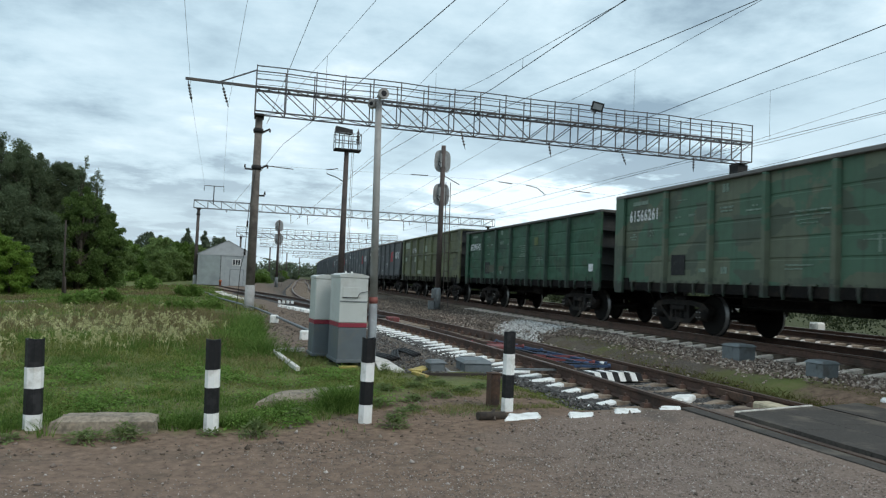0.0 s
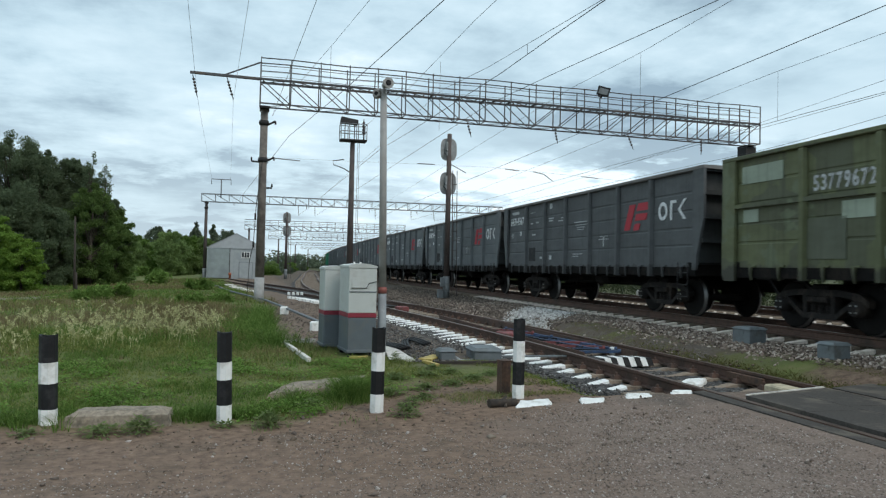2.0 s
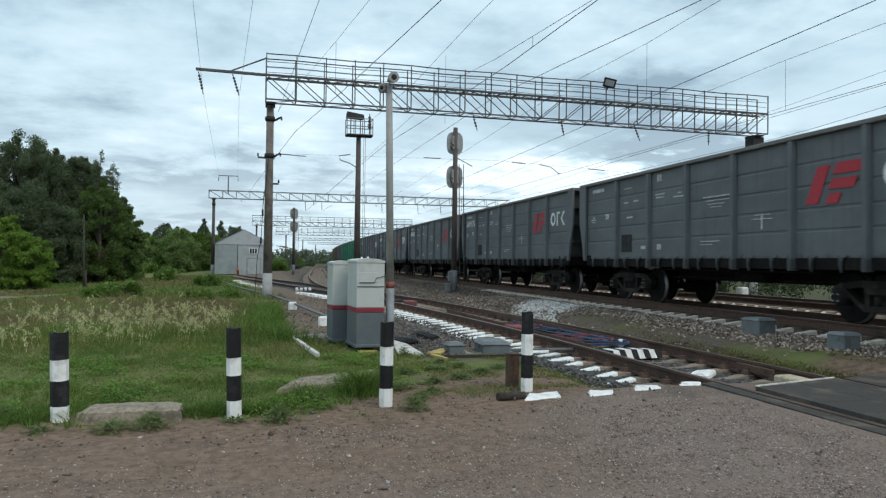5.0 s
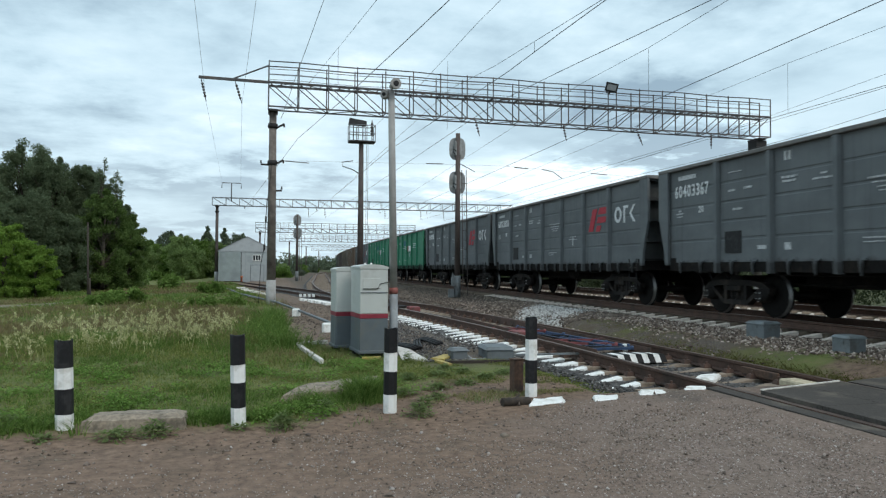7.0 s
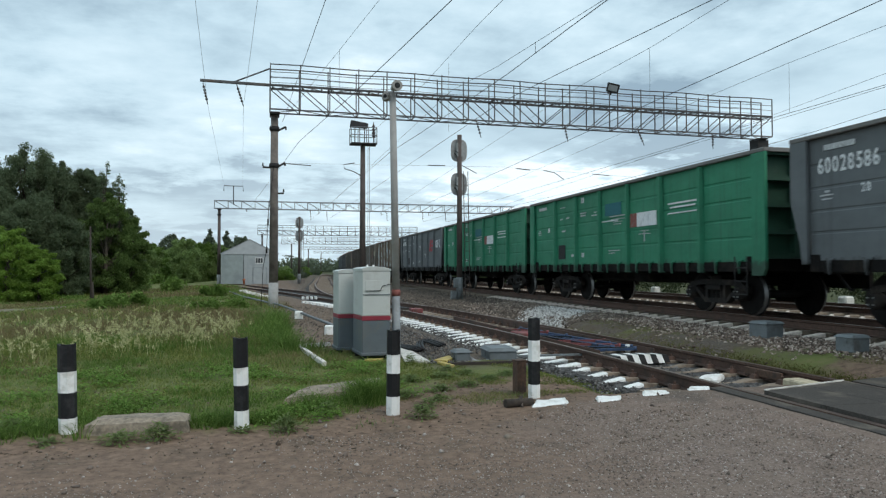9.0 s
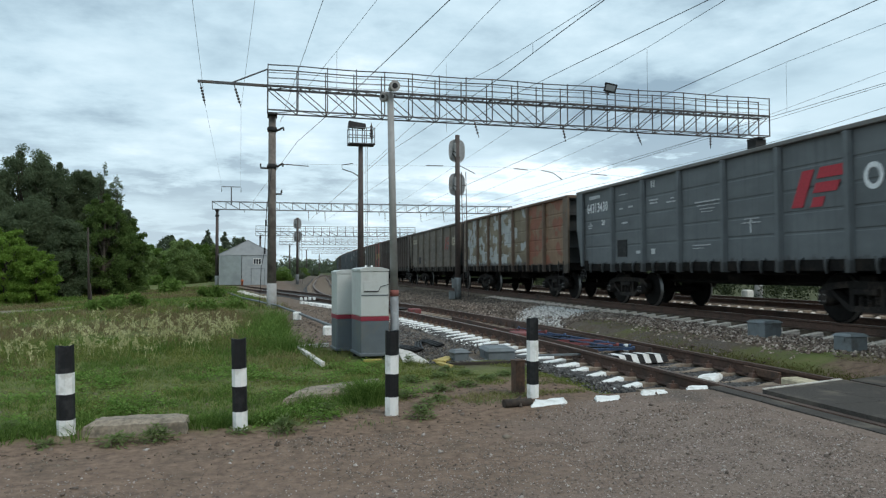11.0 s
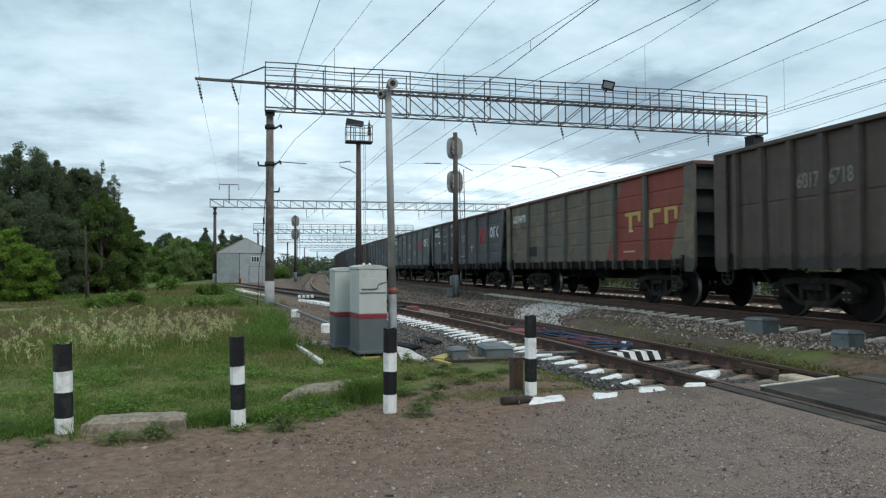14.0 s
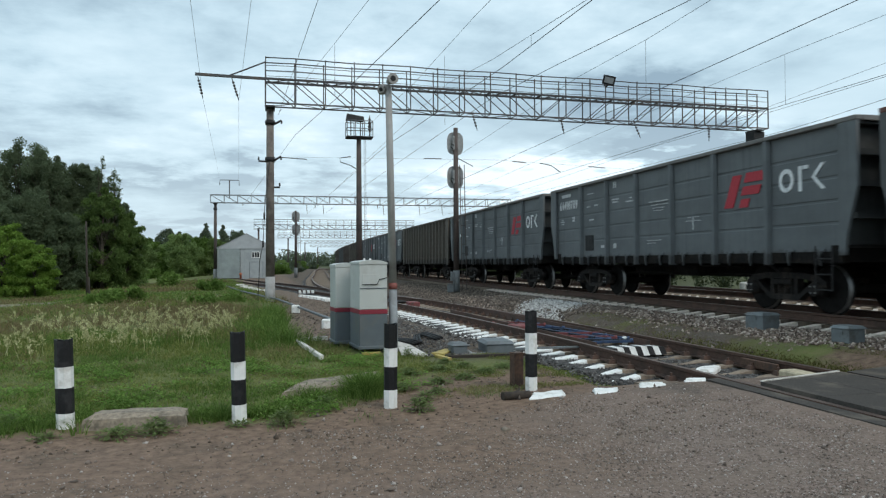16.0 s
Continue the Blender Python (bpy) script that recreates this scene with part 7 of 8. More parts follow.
for k in range(3):
    x = 7.6 + k * 0.62
    ob = rough_block("painted_stone", ((x, 7.55 + k * 0.05), (x + 0.4, 7.58 + k * 0.05), (x + 0.42, 7.74 + k * 0.05), (x + 0.03, 7.72 + k * 0.05)), -0.05, land(x, 7.6) + 0.05, "white_paint", "flat white-painted stone along the road's edge", "kerb stone", 30 + k)
    tagged(ob, group="white painted edge stones")

# ---- beyond the train ----
for x, y, w, d, z0, h in ((18.7, 20.15, 0.38, 0.38, 0.08, 0.45), (18.7, 25.1, 0.36, 0.36, 0.08, 0.5), (18.4, 31.8, 0.36, 0.36, 0.08, 0.5)):
    bm = bmesh.new()
    box(bm, x - w / 2, x + w / 2, y - d / 2, y + d / 2, z0 - 0.1, z0 + h, 0.05)
    solid("white_box", bm, "worn_whitewash", "white painted equipment box beyond the far track", "equipment box", "white boxes beyond the tracks")

# ---- shed ----
shed = thing("shed", "grey sheet-metal shed with gabled roof and wide gate", "shed", m=pose(-4.45, 70.2, 0.0, 0, 0, 2))
SW, SD, SE, SA = 5.2, 9.0, 2.95, 4.25
bm = bmesh.new()
ring = [(0, 0), (SW, 0), (SW, SE), (SW / 2, SA - 0.03), (0, SE)]
f0 = [bm.verts.new((x, 0, z)) for x, z in ring]
f1 = [bm.verts.new((x, SD, z)) for x, z in ring]
bm.faces.new(f0), bm.faces.new(f1[::-1])
for k in range(5):
    bm.faces.new((f0[k], f1[k], f1[(k + 1) % 5], f0[(k + 1) % 5]))
bmesh.ops.recalc_face_normals(bm, faces=bm.faces)
part("wall", bm, "shed_wall", shed)
bm = bmesh.new()
for s in (-1, 1):
    xe = SW / 2 + s * (SW / 2 + 0.1)
    hexa(bm, [(xe, -0.1, SE - 0.06), (SW / 2, -0.1, SA), (SW / 2, SD + 0.2, SA), (xe, SD + 0.2, SE - 0.06), (xe, -0.1, SE - 0.02), (SW / 2, -0.1, SA + 0.05), (SW / 2, SD + 0.2, SA + 0.05), (xe, SD + 0.2, SE - 0.02)])
bmesh.ops.recalc_face_normals(bm, faces=bm.faces)
part("roof", bm, "shed_roof", shed)
bm = bmesh.new()
hexa(bm, [(-0.05, -0.06, SE - 0.1), (SW + 0.05, -0.06, SE - 0.1), (SW + 0.05, 0.0, SE - 0.1), (-0.05, 0.0, SE - 0.1), (SW / 2 - 0.05, -0.06, SA - 0.02), (SW / 2 + 0.05, -0.06, SA - 0.02), (SW / 2 + 0.05, 0.0, SA - 0.02), (SW / 2 - 0.05, 0.0, SA - 0.02)])
part("gable_panel", bm, "shed_gable", shed)
bm = bmesh.new()
box(bm, 0.12, 2.02, -0.08, -0.01, 0.05, 2.8, 0.01)
gate = part("gate", bm, "shed_gate", shed)
bm = bmesh.new()
box(bm, 2.03, 2.07, -0.09, -0.01, 0.02, 2.85)
part("gate_edge", bm, "dark_steel", shed)
bm = bmesh.new()
box(bm, 2.94, 4.11, -0.05, -0.008, 0.05, 1.56, 0.008)
low_door = part("low_door", bm, "shed_wall", shed)
for x0_, x1_, z0_, z1_ in ((2.9, 2.938, 0.02, 1.6), (4.112, 4.15, 0.02, 1.6), (2.94, 4.11, 1.562, 1.6)):
    bm = bmesh.new()
    box(bm, x0_, x1_, -0.06, -0.006, z0_, z1_)
    part("door_frame", bm, "far_truss", low_door)
bm = bmesh.new()
box(bm, 3.1, 3.84, -0.05, -0.008, 1.98, 2.56)
win = part("window_frame", bm, "white_paint", shed)
for k in range(3):
    bm = bmesh.new()
    box(bm, 3.14 + k * 0.235, 3.33 + k * 0.235, -0.056, -0.051, 2.03, 2.51)
    part("pane", bm, "dark_window", win)
for x_ in (2.42, 4.5, 4.95):
    bm = bmesh.new()
    box(bm, x_, x_ + 0.02, -0.012, -0.002, 0.05, 2.82)
    part("sheet_seam", bm, "shed_gate", shed)
marker = thing("marker_post", "small orange marker post beside the shed gate", "marker", m=pose(-2.3, 68.6, land(-2.3, 68.6)))
bm = bmesh.new()
lathe(bm, (0, 0, -0.1), (0, 0, 0.62), [(0, 0.1), (0.7, 0.09), (0.72, 0.13), (0.95, 0.13), (1, 0.05)], 10)
part("stem", bm, "orange_paint", marker)
bm = bmesh.new()
box(bm, 0.1, 2.2, -1.2, -0.1, -0.1, 0.08)
part("ramp", bm, "old_wood", shed)
# ---- wooden post in the meadow ----
post = thing("wooden_post", "old dark wooden pole standing in the meadow", "pole", m=pose(-8.1, 36.5, -0.45))
bm = bmesh.new()
rod(bm, (0, 0, -0.2), (-0.08, 0, 3.9), 0.055, 0.036, 10)
part("shaft", bm, "old_wood", post)
bm = bmesh.new()
rod(bm, (0.1, 0.05, -0.2), (0.03, 0.02, 1.3), 0.06, 0.045, 8)
part("prop", bm, "old_wood", post)

# ---- plants and loose stone ----
rs = np.random.default_rng(7)
GX, GY = np.arange(-40, 14.01, 0.4), np.arange(4.0, 120.1, 0.4)
LAND = np.array([[land(x, y) for x in GX] for y in GY])


def heights(x, y):
    i = np.clip(((x - GX[0]) / 0.4), 0, len(GX) - 1.001)
    j = np.clip(((y - GY[0]) / 0.4), 0, len(GY) - 1.001)
    i0, j0 = i.astype(int), j.astype(int)
    u, v = i - i0, j - j0
    return (LAND[j0, i0] * (1 - u) + LAND[j0, i0 + 1] * u) * (1 - v) + (LAND[j0 + 1, i0] * (1 - u) + LAND[j0 + 1, i0 + 1] * u) * v


def field(x, y, scale, seed):
    return np.array([noise.noise((a * scale, b * scale, seed)) for a, b in zip(x, y)])


def blades(x, y, h, w, lean=0.35):
    n = len(x)
    z = heights(x, y) - 0.02
    a = rs.uniform(0, math.tau, n)
    d = rs.uniform(0, math.tau, n)
    dx, dy = np.cos(a) * w / 2, np.sin(a) * w / 2
    k = h * rs.uniform(0.1, 1.0, n) * lean
    tip = np.stack([x + np.cos(d) * k, y + np.sin(d) * k, z + h], 1)
    return np.stack([np.stack([x - dx, y - dy, z], 1), np.stack([x + dx, y + dy, z], 1), tip], 1)


def turf_line(x):
    """Where turf begins behind the trodden strip."""
    s = np.clip((x - 0.2) / 2.2, 0, 1)
    return 6.85 + 1.7 * s * s * (3 - 2 * s)


def tufts(x, y, h, r, per, w):
    """Tufts of bent blades that fan out from the given roots; each blade is two joined pieces."""
    n = len(x)
    X0, Y0 = np.repeat(x, per), np.repeat(y, per)
    H, R = np.repeat(h, per) * rs.uniform(0.45, 1.1, n * per), np.repeat(r, per)
    W = np.repeat(w, per) if np.ndim(w) else np.full(n * per, w)
    a = rs.uniform(0, math.tau, n * per)
    q = R * np.sqrt(rs.random(n * per))
    bx, by = X0 + np.cos(a) * q, Y0 + np.sin(a) * q
    bz = heights(bx, by) - 0.015
    d = a + rs.normal(0, 0.7, n * per)
    lean = H * rs.uniform(0.2, 0.95, n * per)
    f = rs.uniform(0, math.tau, n * per)
    sx, sy = np.cos(f) * W / 2, np.sin(f) * W / 2
    mx, my, mz = bx + np.cos(d) * lean * 0.4, by + np.sin(d) * lean * 0.4, bz + H * 0.66
    tx, ty, tz = bx + np.cos(d) * lean * 1.15, by + np.sin(d) * lean * 1.15, bz + H * rs.uniform(0.75, 1.05, n * per)
    lower = np.stack([np.stack([bx - sx, by - sy, bz], 1), np.stack([bx + sx, by + sy, bz], 1), np.stack([mx, my, mz], 1)], 1)
    upper = np.stack([np.stack([mx - sx * 0.6, my - sy * 0.6, mz - H * 0.08], 1), np.stack([mx + sx * 0.6, my + sy * 0.6, mz - H * 0.08], 1), np.stack([tx, ty, tz], 1)], 1)
    return np.concatenate([lower, upper])


def turf_right(y):
    """The meadow's edge towards the bare trackside earth."""
    k1, k2 = np.clip((y - 11.2) / 2.4, 0, 1), np.clip((y - 28) / 34, 0, 1)
    return 2.2 - 1.8 * k1 * k1 * (3 - 2 * k1) - 3.2 * k2


def mossy(x, y):
    """Above nought where moss and thin grass cover the ground between the two lines."""
    wide = 0.5 + 0.5 * np.clip((9.9 - y) / 1.6, 0, 1) + 0.42 * field(x, y, 0.8, 33.0) + 0.22 * field(x, y, 3.0, 35.0)
    return wide - np.abs(x - 7.95)


def meadow():
    # close-cropped grass in front, in two greens
    n = 17000
    x, y = rs.uniform(-8.0, 2.5, n), 6.6 + 8.4 * rs.random(n) ** 1.15
    f = field(x, y, 0.8, 2.0) + 0.7 * field(x, y, 2.6, 5.0)
    g = field(x, y, 0.6, 71.0) + 0.5 * field(x, y, 1.9, 73.0)
    ok = (y + f * 0.5 > turf_line(x)) & (f > -0.5 + 0.3 * (x > 1.0)) & (x < turf_right(y) + 0.3 * f) & ~((x > 1.3) & (x < 2.05) & (y > 11) & (y < 12.3))
    ok &= ~((x > -1.54) & (x < -0.67) & (y > 6.62) & (y < 7.05)) & ~((x > 0.15) & (x < 0.95) & (y > 7.75 + 0.45 * x) & (y < 8.15 + 0.5 * x))
    x, y, f, g = x[ok], y[ok], f[ok], g[ok]
    h = (0.03 + 0.045 * rs.random(len(x))) * (1 + 1.0 * np.clip(f, 0, 1)) * (1 + 0.9 * np.clip((y - 9.5) / 4, 0, 1.2))
    lush = g + rs.normal(0, 0.1, len(x)) > 0.12
    for name, label, sel, mat in (("short_grass", "short yellowish green grass with bare patches", ~lush, "grass"), ("lush_grass", "patches of lush green grass", lush, "grass_lush")):
        ob = new(name, tri_soup(name, tufts(x[sel], y[sel], h[sel] * (1.25 if mat == "grass_lush" else 1), np.full(sel.sum(), 0.055), 8, 0.012), mat))
        tagged(ob, label, "grass", kind="stuff")
    # dark green tussocks along the front edge
    n = 520
    x, y = rs.uniform(-7.0, 1.6, n), rs.uniform(6.75, 9.0, n)
    f = field(x, y, 0.9, 81.0)
    ok = (f > 0.12) & (y > turf_line(x) - 0.2)
    ok &= ~((x > -1.58) & (x < -0.63) & (y > 6.5) & (y < 7.1))
    x, y = x[ok], y[ok]
    ob = new("grass_tussocks", tri_soup("grass_tussocks", tufts(x, y, 0.08 + 0.1 * rs.random(len(x)), np.full(len(x), 0.07), 26, 0.012), "grass_lush"))
    tagged(ob, "dark green tussocks beside the road", "grass", kind="stuff")
    n = 150
    x, y = rs.normal(1.06, 0.085, n), rs.normal(7.78, 0.1, n)
    ob = new("grass_tussocks", tri_soup("grass_tussocks", tufts(x, y, 0.16 + 0.18 * rs.random(n), np.full(n, 0.06), 22, 0.011), "grass_lush"))
    tagged(ob, "thick bright tussock beside the half-buried slab", "grass", kind="stuff")
    cx, cy, sx, sy, k = (np.array(v) for v in zip((-0.47, 6.98, 0.1, 0.1, 42), (-2.2, 6.8, 0.3, 0.1, 50), (-0.02, 7.05, 0.12, 0.12, 30), (-1.7, 7.2, 0.3, 0.12, 34), (0.45, 7.5, 0.14, 0.12, 26), (-3.1, 6.9, 0.3, 0.15, 36)))
    k = k.astype(int)
    x, y = rs.normal(np.repeat(cx, k), np.repeat(sx, k)), rs.normal(np.repeat(cy, k), np.repeat(sy, k))
    ob = new("grass_tussocks", tri_soup("grass_tussocks", tufts(x, y, 0.08 + 0.11 * rs.random(len(x)), np.full(len(x), 0.06), 24, 0.011), "grass_lush"))
    tagged(ob, "bright tussocks round the striped posts and slab", "grass", kind="stuff")
    # low broad leaves, in clumps
    n = 1500
    x, y = rs.uniform(-6.0, 1.9, n), 6.75 + 4.2 * rs.random(n) ** 1.3
    f = field(x, y, 1.1, 85.0) + 0.5 * field(x, y, 3.1, 87.0)
    ok = (f > 0.14) & (y + 0.3 * f > turf_line(x) - 0.1) & ~((x > -1.6) & (x < -0.62) & (y > 6.5) & (y < 7.15))
    per = 34
    X0, Y0, H = np.repeat(x[ok], per), np.repeat(y[ok], per), np.repeat(0.06 + 0.1 * rs.random(ok.sum()), per)
    m = len(X0)
    a, q = rs.uniform(0, math.tau, m), 0.12 * np.sqrt(rs.random(m))
    bx, by = X0 + np.cos(a) * q, Y0 + np.sin(a) * q
    p = np.stack([bx, by, heights(bx, by) + H * (1 - (q / 0.15) ** 2) * rs.uniform(0.3, 1, m)], 1)
    out = np.stack([np.cos(a), np.sin(a), rs.uniform(-0.5, 0.5, m)], 1) * rs.uniform(0.025, 0.055, (m, 1))
    side = np.stack([-np.sin(a), np.cos(a), rs.uniform(-0.3, 0.3, m)], 1) * rs.uniform(0.009, 0.018, (m, 1))
    tris = np.concatenate([np.stack([p, p + out * 0.5 + side, p + out], 1), np.stack([p, p + out, p + out * 0.5 - side], 1)])
    ob = new("clover_patches", tri_soup("clover_patches", tris, "clover"))
    tagged(ob, "low clumps of broad leaves in the turf", "plant", kind="stuff")
    n = 8000
    x, y = rs.uniform(1.0, 4.6, n), rs.uniform(7.3, 11.0, n)
    f = field(x, y, 0.9, 91.0) + 0.6 * field(x, y, 2.8, 93.0)
    ok = (f > -0.02) & (y > 6.95 + 0.22 * x) & ~((x > 1.2) & (x < 2.1) & (y > 10.7)) & (x < 4.3)
    x, y = x[ok], y[ok]
    ob = new("strip_grass", tri_soup("strip_grass", tufts(x, y, 0.03 + 0.04 * rs.random(len(x)), np.full(len(x), 0.06), 8, 0.011), "grass"))
    tagged(ob, "thin trodden grass between road and track boxes", "grass", kind="stuff")
    # tall grass of the meadow
    n = 26000
    x, y = rs.uniform(-26, 1.0, n), 10.3 + 52 * rs.random(n) ** 1.7
    f = field(x, y, 0.35, 8.0) + 0.5 * field(x, y, 1.2, 9.0)
    g = field(x, y, 0.22, 61.0) + 0.4 * field(x, y, 0.9, 63.0)
    ok = (x < turf_right(y) + 0.4 * f) & (x > -4 - 0.62 * y) & ~((np.abs(y - 33.0 - 0.06 * x) < 1.3) & (x < -7.5))
    x, y, f, g = x[ok], y[ok], f[ok], g[ok]
    h = (0.06 + 0.15 * rs.random(len(x)) ** 1.5) * (0.6 + 1.0 * np.clip(f + 0.3, 0, 1.2)) * np.clip((y - 7) / 6, 0.5, 1.15)
    w = 0.011 + 0.0009 * y
    kind = np.where(g + rs.normal(0, 0.12, len(x)) > 0.2, 1, np.where(g + rs.normal(0, 0.12, len(x)) < -0.06, 2, 0))
    for name, label, k, mat in (("tall_grass", "uneven tall meadow grass", 0, "grass"), ("lush_tall_grass", "fresh green patches of tall grass", 1, "grass_lush"), ("dry_grass", "dry brown grass in the meadow", 2, "grass_dry")):
        sel = kind == k
        ob = new(name, tri_soup(name, tufts(x[sel], y[sel], h[sel], 0.05 + 0.006 * y[sel], 7, w[sel]), mat))
        tagged(ob, label, "grass", kind="stuff")
    # reddish stems in the middle of the meadow and a dark green fringe at its edge
    n = 1700
    x, y = rs.uniform(-6.5, -0.2, n), 12.8 + 11 * rs.random(n)
    f = field(x, y, 0.5, 15.0) + 0.3 * field(x, y, 1.7, 16.0)
    ok = f > 0.02
    x, y = x[ok], y[ok]
    ob = new("dry_stems", tri_soup("dry_stems", tufts(x, y, 0.2 + 0.16 * rs.random(len(x)), np.full(len(x), 0.09), 6, 0.016), "grass_dry"))
    tagged(ob, "dry brown stems standing in the meadow", "grass", kind="stuff")
    n = 430
    y = rs.uniform(12.6, 21, n)
    x = turf_right(y) - np.abs(rs.normal(0, 0.4, n))
    ob = new("edge_grass", tri_soup("edge_grass", tufts(x, y, 0.16 + 0.26 * rs.random(n), np.full(n, 0.08), 12, 0.02), "grass_lush"))
    tagged(ob, "tall dark grass along the bare trackside", "grass", kind="stuff")
    # pale seed heads, in clusters
    tris = []
    cl = ((-3.1, 14.6, 0.5, 0.8, 110), (-2.2, 16.6, 0.6, 1.0, 110), (-1.5, 17.6, 0.5, 0.9, 90), (-3.6, 11.7, 0.6, 0.35, 60), (-2.4, 12.2, 0.3, 0.45, 75), (-1.6, 14.2, 0.4, 0.7, 90), (-0.85, 16.0, 0.25, 0.8, 60), (-4.2, 15.5, 0.6, 1.0, 60), (-1.2, 12.6, 0.3, 0.3, 25), (-4.9, 17.0, 0.7, 1.0, 30), (-3.4, 20.0, 1.0, 1.3, 30), (-4.6, 13.0, 0.5, 0.5, 40))
    for cx, cy, sx, sy, k in cl:
        for a, b in zip(rs.normal(cx, sx * 0.8, int(k * 0.34)), rs.normal(cy, sy * 0.8, int(k * 0.34))):
            if b < 10.6:
                continue
            c = float(heights(np.array([a]), np.array([b]))[0])
            hh = rs.uniform(0.2, 0.42)
            m = 34
            t = rs.random(m)
            lx, ly = rs.normal(0, 0.12), rs.normal(0, 0.12)
            c0 = np.stack([a + lx * t * t + rs.normal(0, 0.016, m) * (1.6 - t), b + ly * t * t + rs.normal(0, 0.016, m), c + hh * (0.5 + 0.5 * t - 0.1 * t * t)], 1)
            tris.append(c0[:, None, :] + rs.normal(0, 0.011, (m, 3, 3)) * [1, 1, 1.5])
            tris.append(np.array([[[a - 0.004, b, c], [a + 0.004, b, c], [a + lx * 0.5, b + ly * 0.5, c + hh * 0.8]]]))
    ob = new("seed_heads", tri_soup("seed_heads", np.concatenate(tris), "grass_seed"))
    tagged(ob, "pale feathery seed heads above the meadow", "grass", kind="stuff")
    # thin green between the lines and beside the sleepers
    n = 110000
    x, y = rs.uniform(3.2, 9.5, n), 7.7 + 11.5 * rs.random(n) ** 1.4
    f = field(x, y, 0.7, 31.0)
    ok = (((x > 7.0) & (x < 9.4) & (y < 19) & (mossy(x, y) + rs.normal(0, 0.25, n) > 0.0)) | ((x > 3.4) & (x < 4.25) & (y < 10.6) & (f > 0.2)))
    x, y = x[ok], y[ok]
    ob = new("track_grass", tri_soup("track_grass", blades(x, y, 0.015 + 0.03 * rs.random(len(x)), 0.024, 1.2), "moss"))
    tagged(ob, "thin moss and grass among the stones", "grass", kind="stuff")
    # thin tufts on the trodden earth
    n = 16000
    x, y = rs.uniform(-3.2, 3.6, n), rs.uniform(6.0, 10.4, n)
    f = field(x, y, 1.5, 41.0) + 0.5 * field(x, y, 5.0, 43.0)
    ok = (f > 0.28) & (y > 6.2 + 0.25 * np.clip(x, 0, 4)) & (y < turf_line(x) + 1.2)
    x, y = x[ok], y[ok]
    ob = new("sparse_tufts", tri_soup("sparse_tufts", blades(x, y, 0.035 + 0.05 * rs.random(len(x)), 0.012, 0.7), "weed"))
    tagged(ob, "sparse tufts on trodden earth", "grass", kind="stuff")


meadow()


def weed(x, y, h, r, n, seed, mat="weed", label="broad-leaved green weed on bare earth"):
    g = np.random.default_rng(seed)
    h, r = h * 0.72, r * 1.15
    z0 = land(x, y)
    tris, stems = [], []
    for k in range(int(n * 1.8)):
        a, t = g.uniform(0, math.tau), g.random()
        stem = np.array([math.cos(a) * r * t * g.uniform(0.2, 1), math.sin(a) * r * t * g.uniform(0.2, 1), h * (0.1 + 0.9 * (1 - t * t) * g.uniform(0.3, 1))])
        out = np.array([math.cos(a), math.sin(a), g.uniform(-0.5, 0.6)])
        out /= np.linalg.norm(out)
        side = np.array([-math.sin(a), math.cos(a), g.uniform(-0.3, 0.3)])
        l, w = g.uniform(0.03, 0.065), g.uniform(0.007, 0.016)
        p0, p1, p2, p3 = stem, stem + out * l * 0.5 + side * w, stem + out * l, stem + out * l * 0.5 - side * w
        tris += [[p0, p1, p2], [p0, p2, p3]]
    for k in range(max(4, n // 20)):
        a, rr = g.uniform(0, math.tau), g.uniform(0.1, 0.6) * r
        b = np.array([g.normal(0, 0.02), g.normal(0, 0.02), -0.02])
        e = np.array([math.cos(a) * rr, math.sin(a) * rr, h * g.uniform(0.5, 0.95)])
        stems += [[b + [0.004, 0, 0], b - [0.004, 0, 0], e]]
    plant = thing("weed_plant", label, "plant", "weeds by the road", m=pose(x, y, z0))
    tagged(put_mesh("leaves", tri_soup("leaves", np.array(tris), mat), plant), kind="stuff")
    tagged(put_mesh("stems", tri_soup("stems", np.array(stems), mat), plant), kind="stuff")


for k, (x, y, h, r, n) in enumerate(((0.15, 6.5, 0.2, 0.17, 170), (-0.9, 6.42, 0.2, 0.18, 180), (-1.2, 6.42, 0.12, 0.22, 130), (1.42, 6.75, 0.18, 0.16, 140), (1.6, 7.3, 0.12, 0.14, 90), (-1.75, 6.45, 0.08, 0.12, 60), (-0.22, 6.55, 0.07, 0.14, 60), (0.98, 8.1, 0.12, 0.16, 60), (1.15, 7.95, 0.12, 0.14, 50), (2.2, 9.2, 0.1, 0.22, 150), (1.75, 9.0, 0.12, 0.2, 140), (2.6, 9.4, 0.1, 0.2, 120), (1.5, 7.9, 0.12, 0.2, 120), (2.05, 10.6, 0.22, 0.1, 90), (1.95, 8.2, 0.1, 0.2, 150), (2.35, 8.5, 0.09, 0.22, 160), (2.75, 8.9, 0.09, 0.2, 150), (1.8, 7.6, 0.1, 0.16, 110), (3.1, 9.2, 0.08, 0.2, 130), (3.5, 9.6, 0.08, 0.2, 130), (2.45, 9.9, 0.1, 0.16, 110), (-2.2, 7.0, 0.14, 0.3, 200), (0.55, 7.2, 0.14, 0.16, 120))):
    weed(x, y, h, r, n, 100 + k)


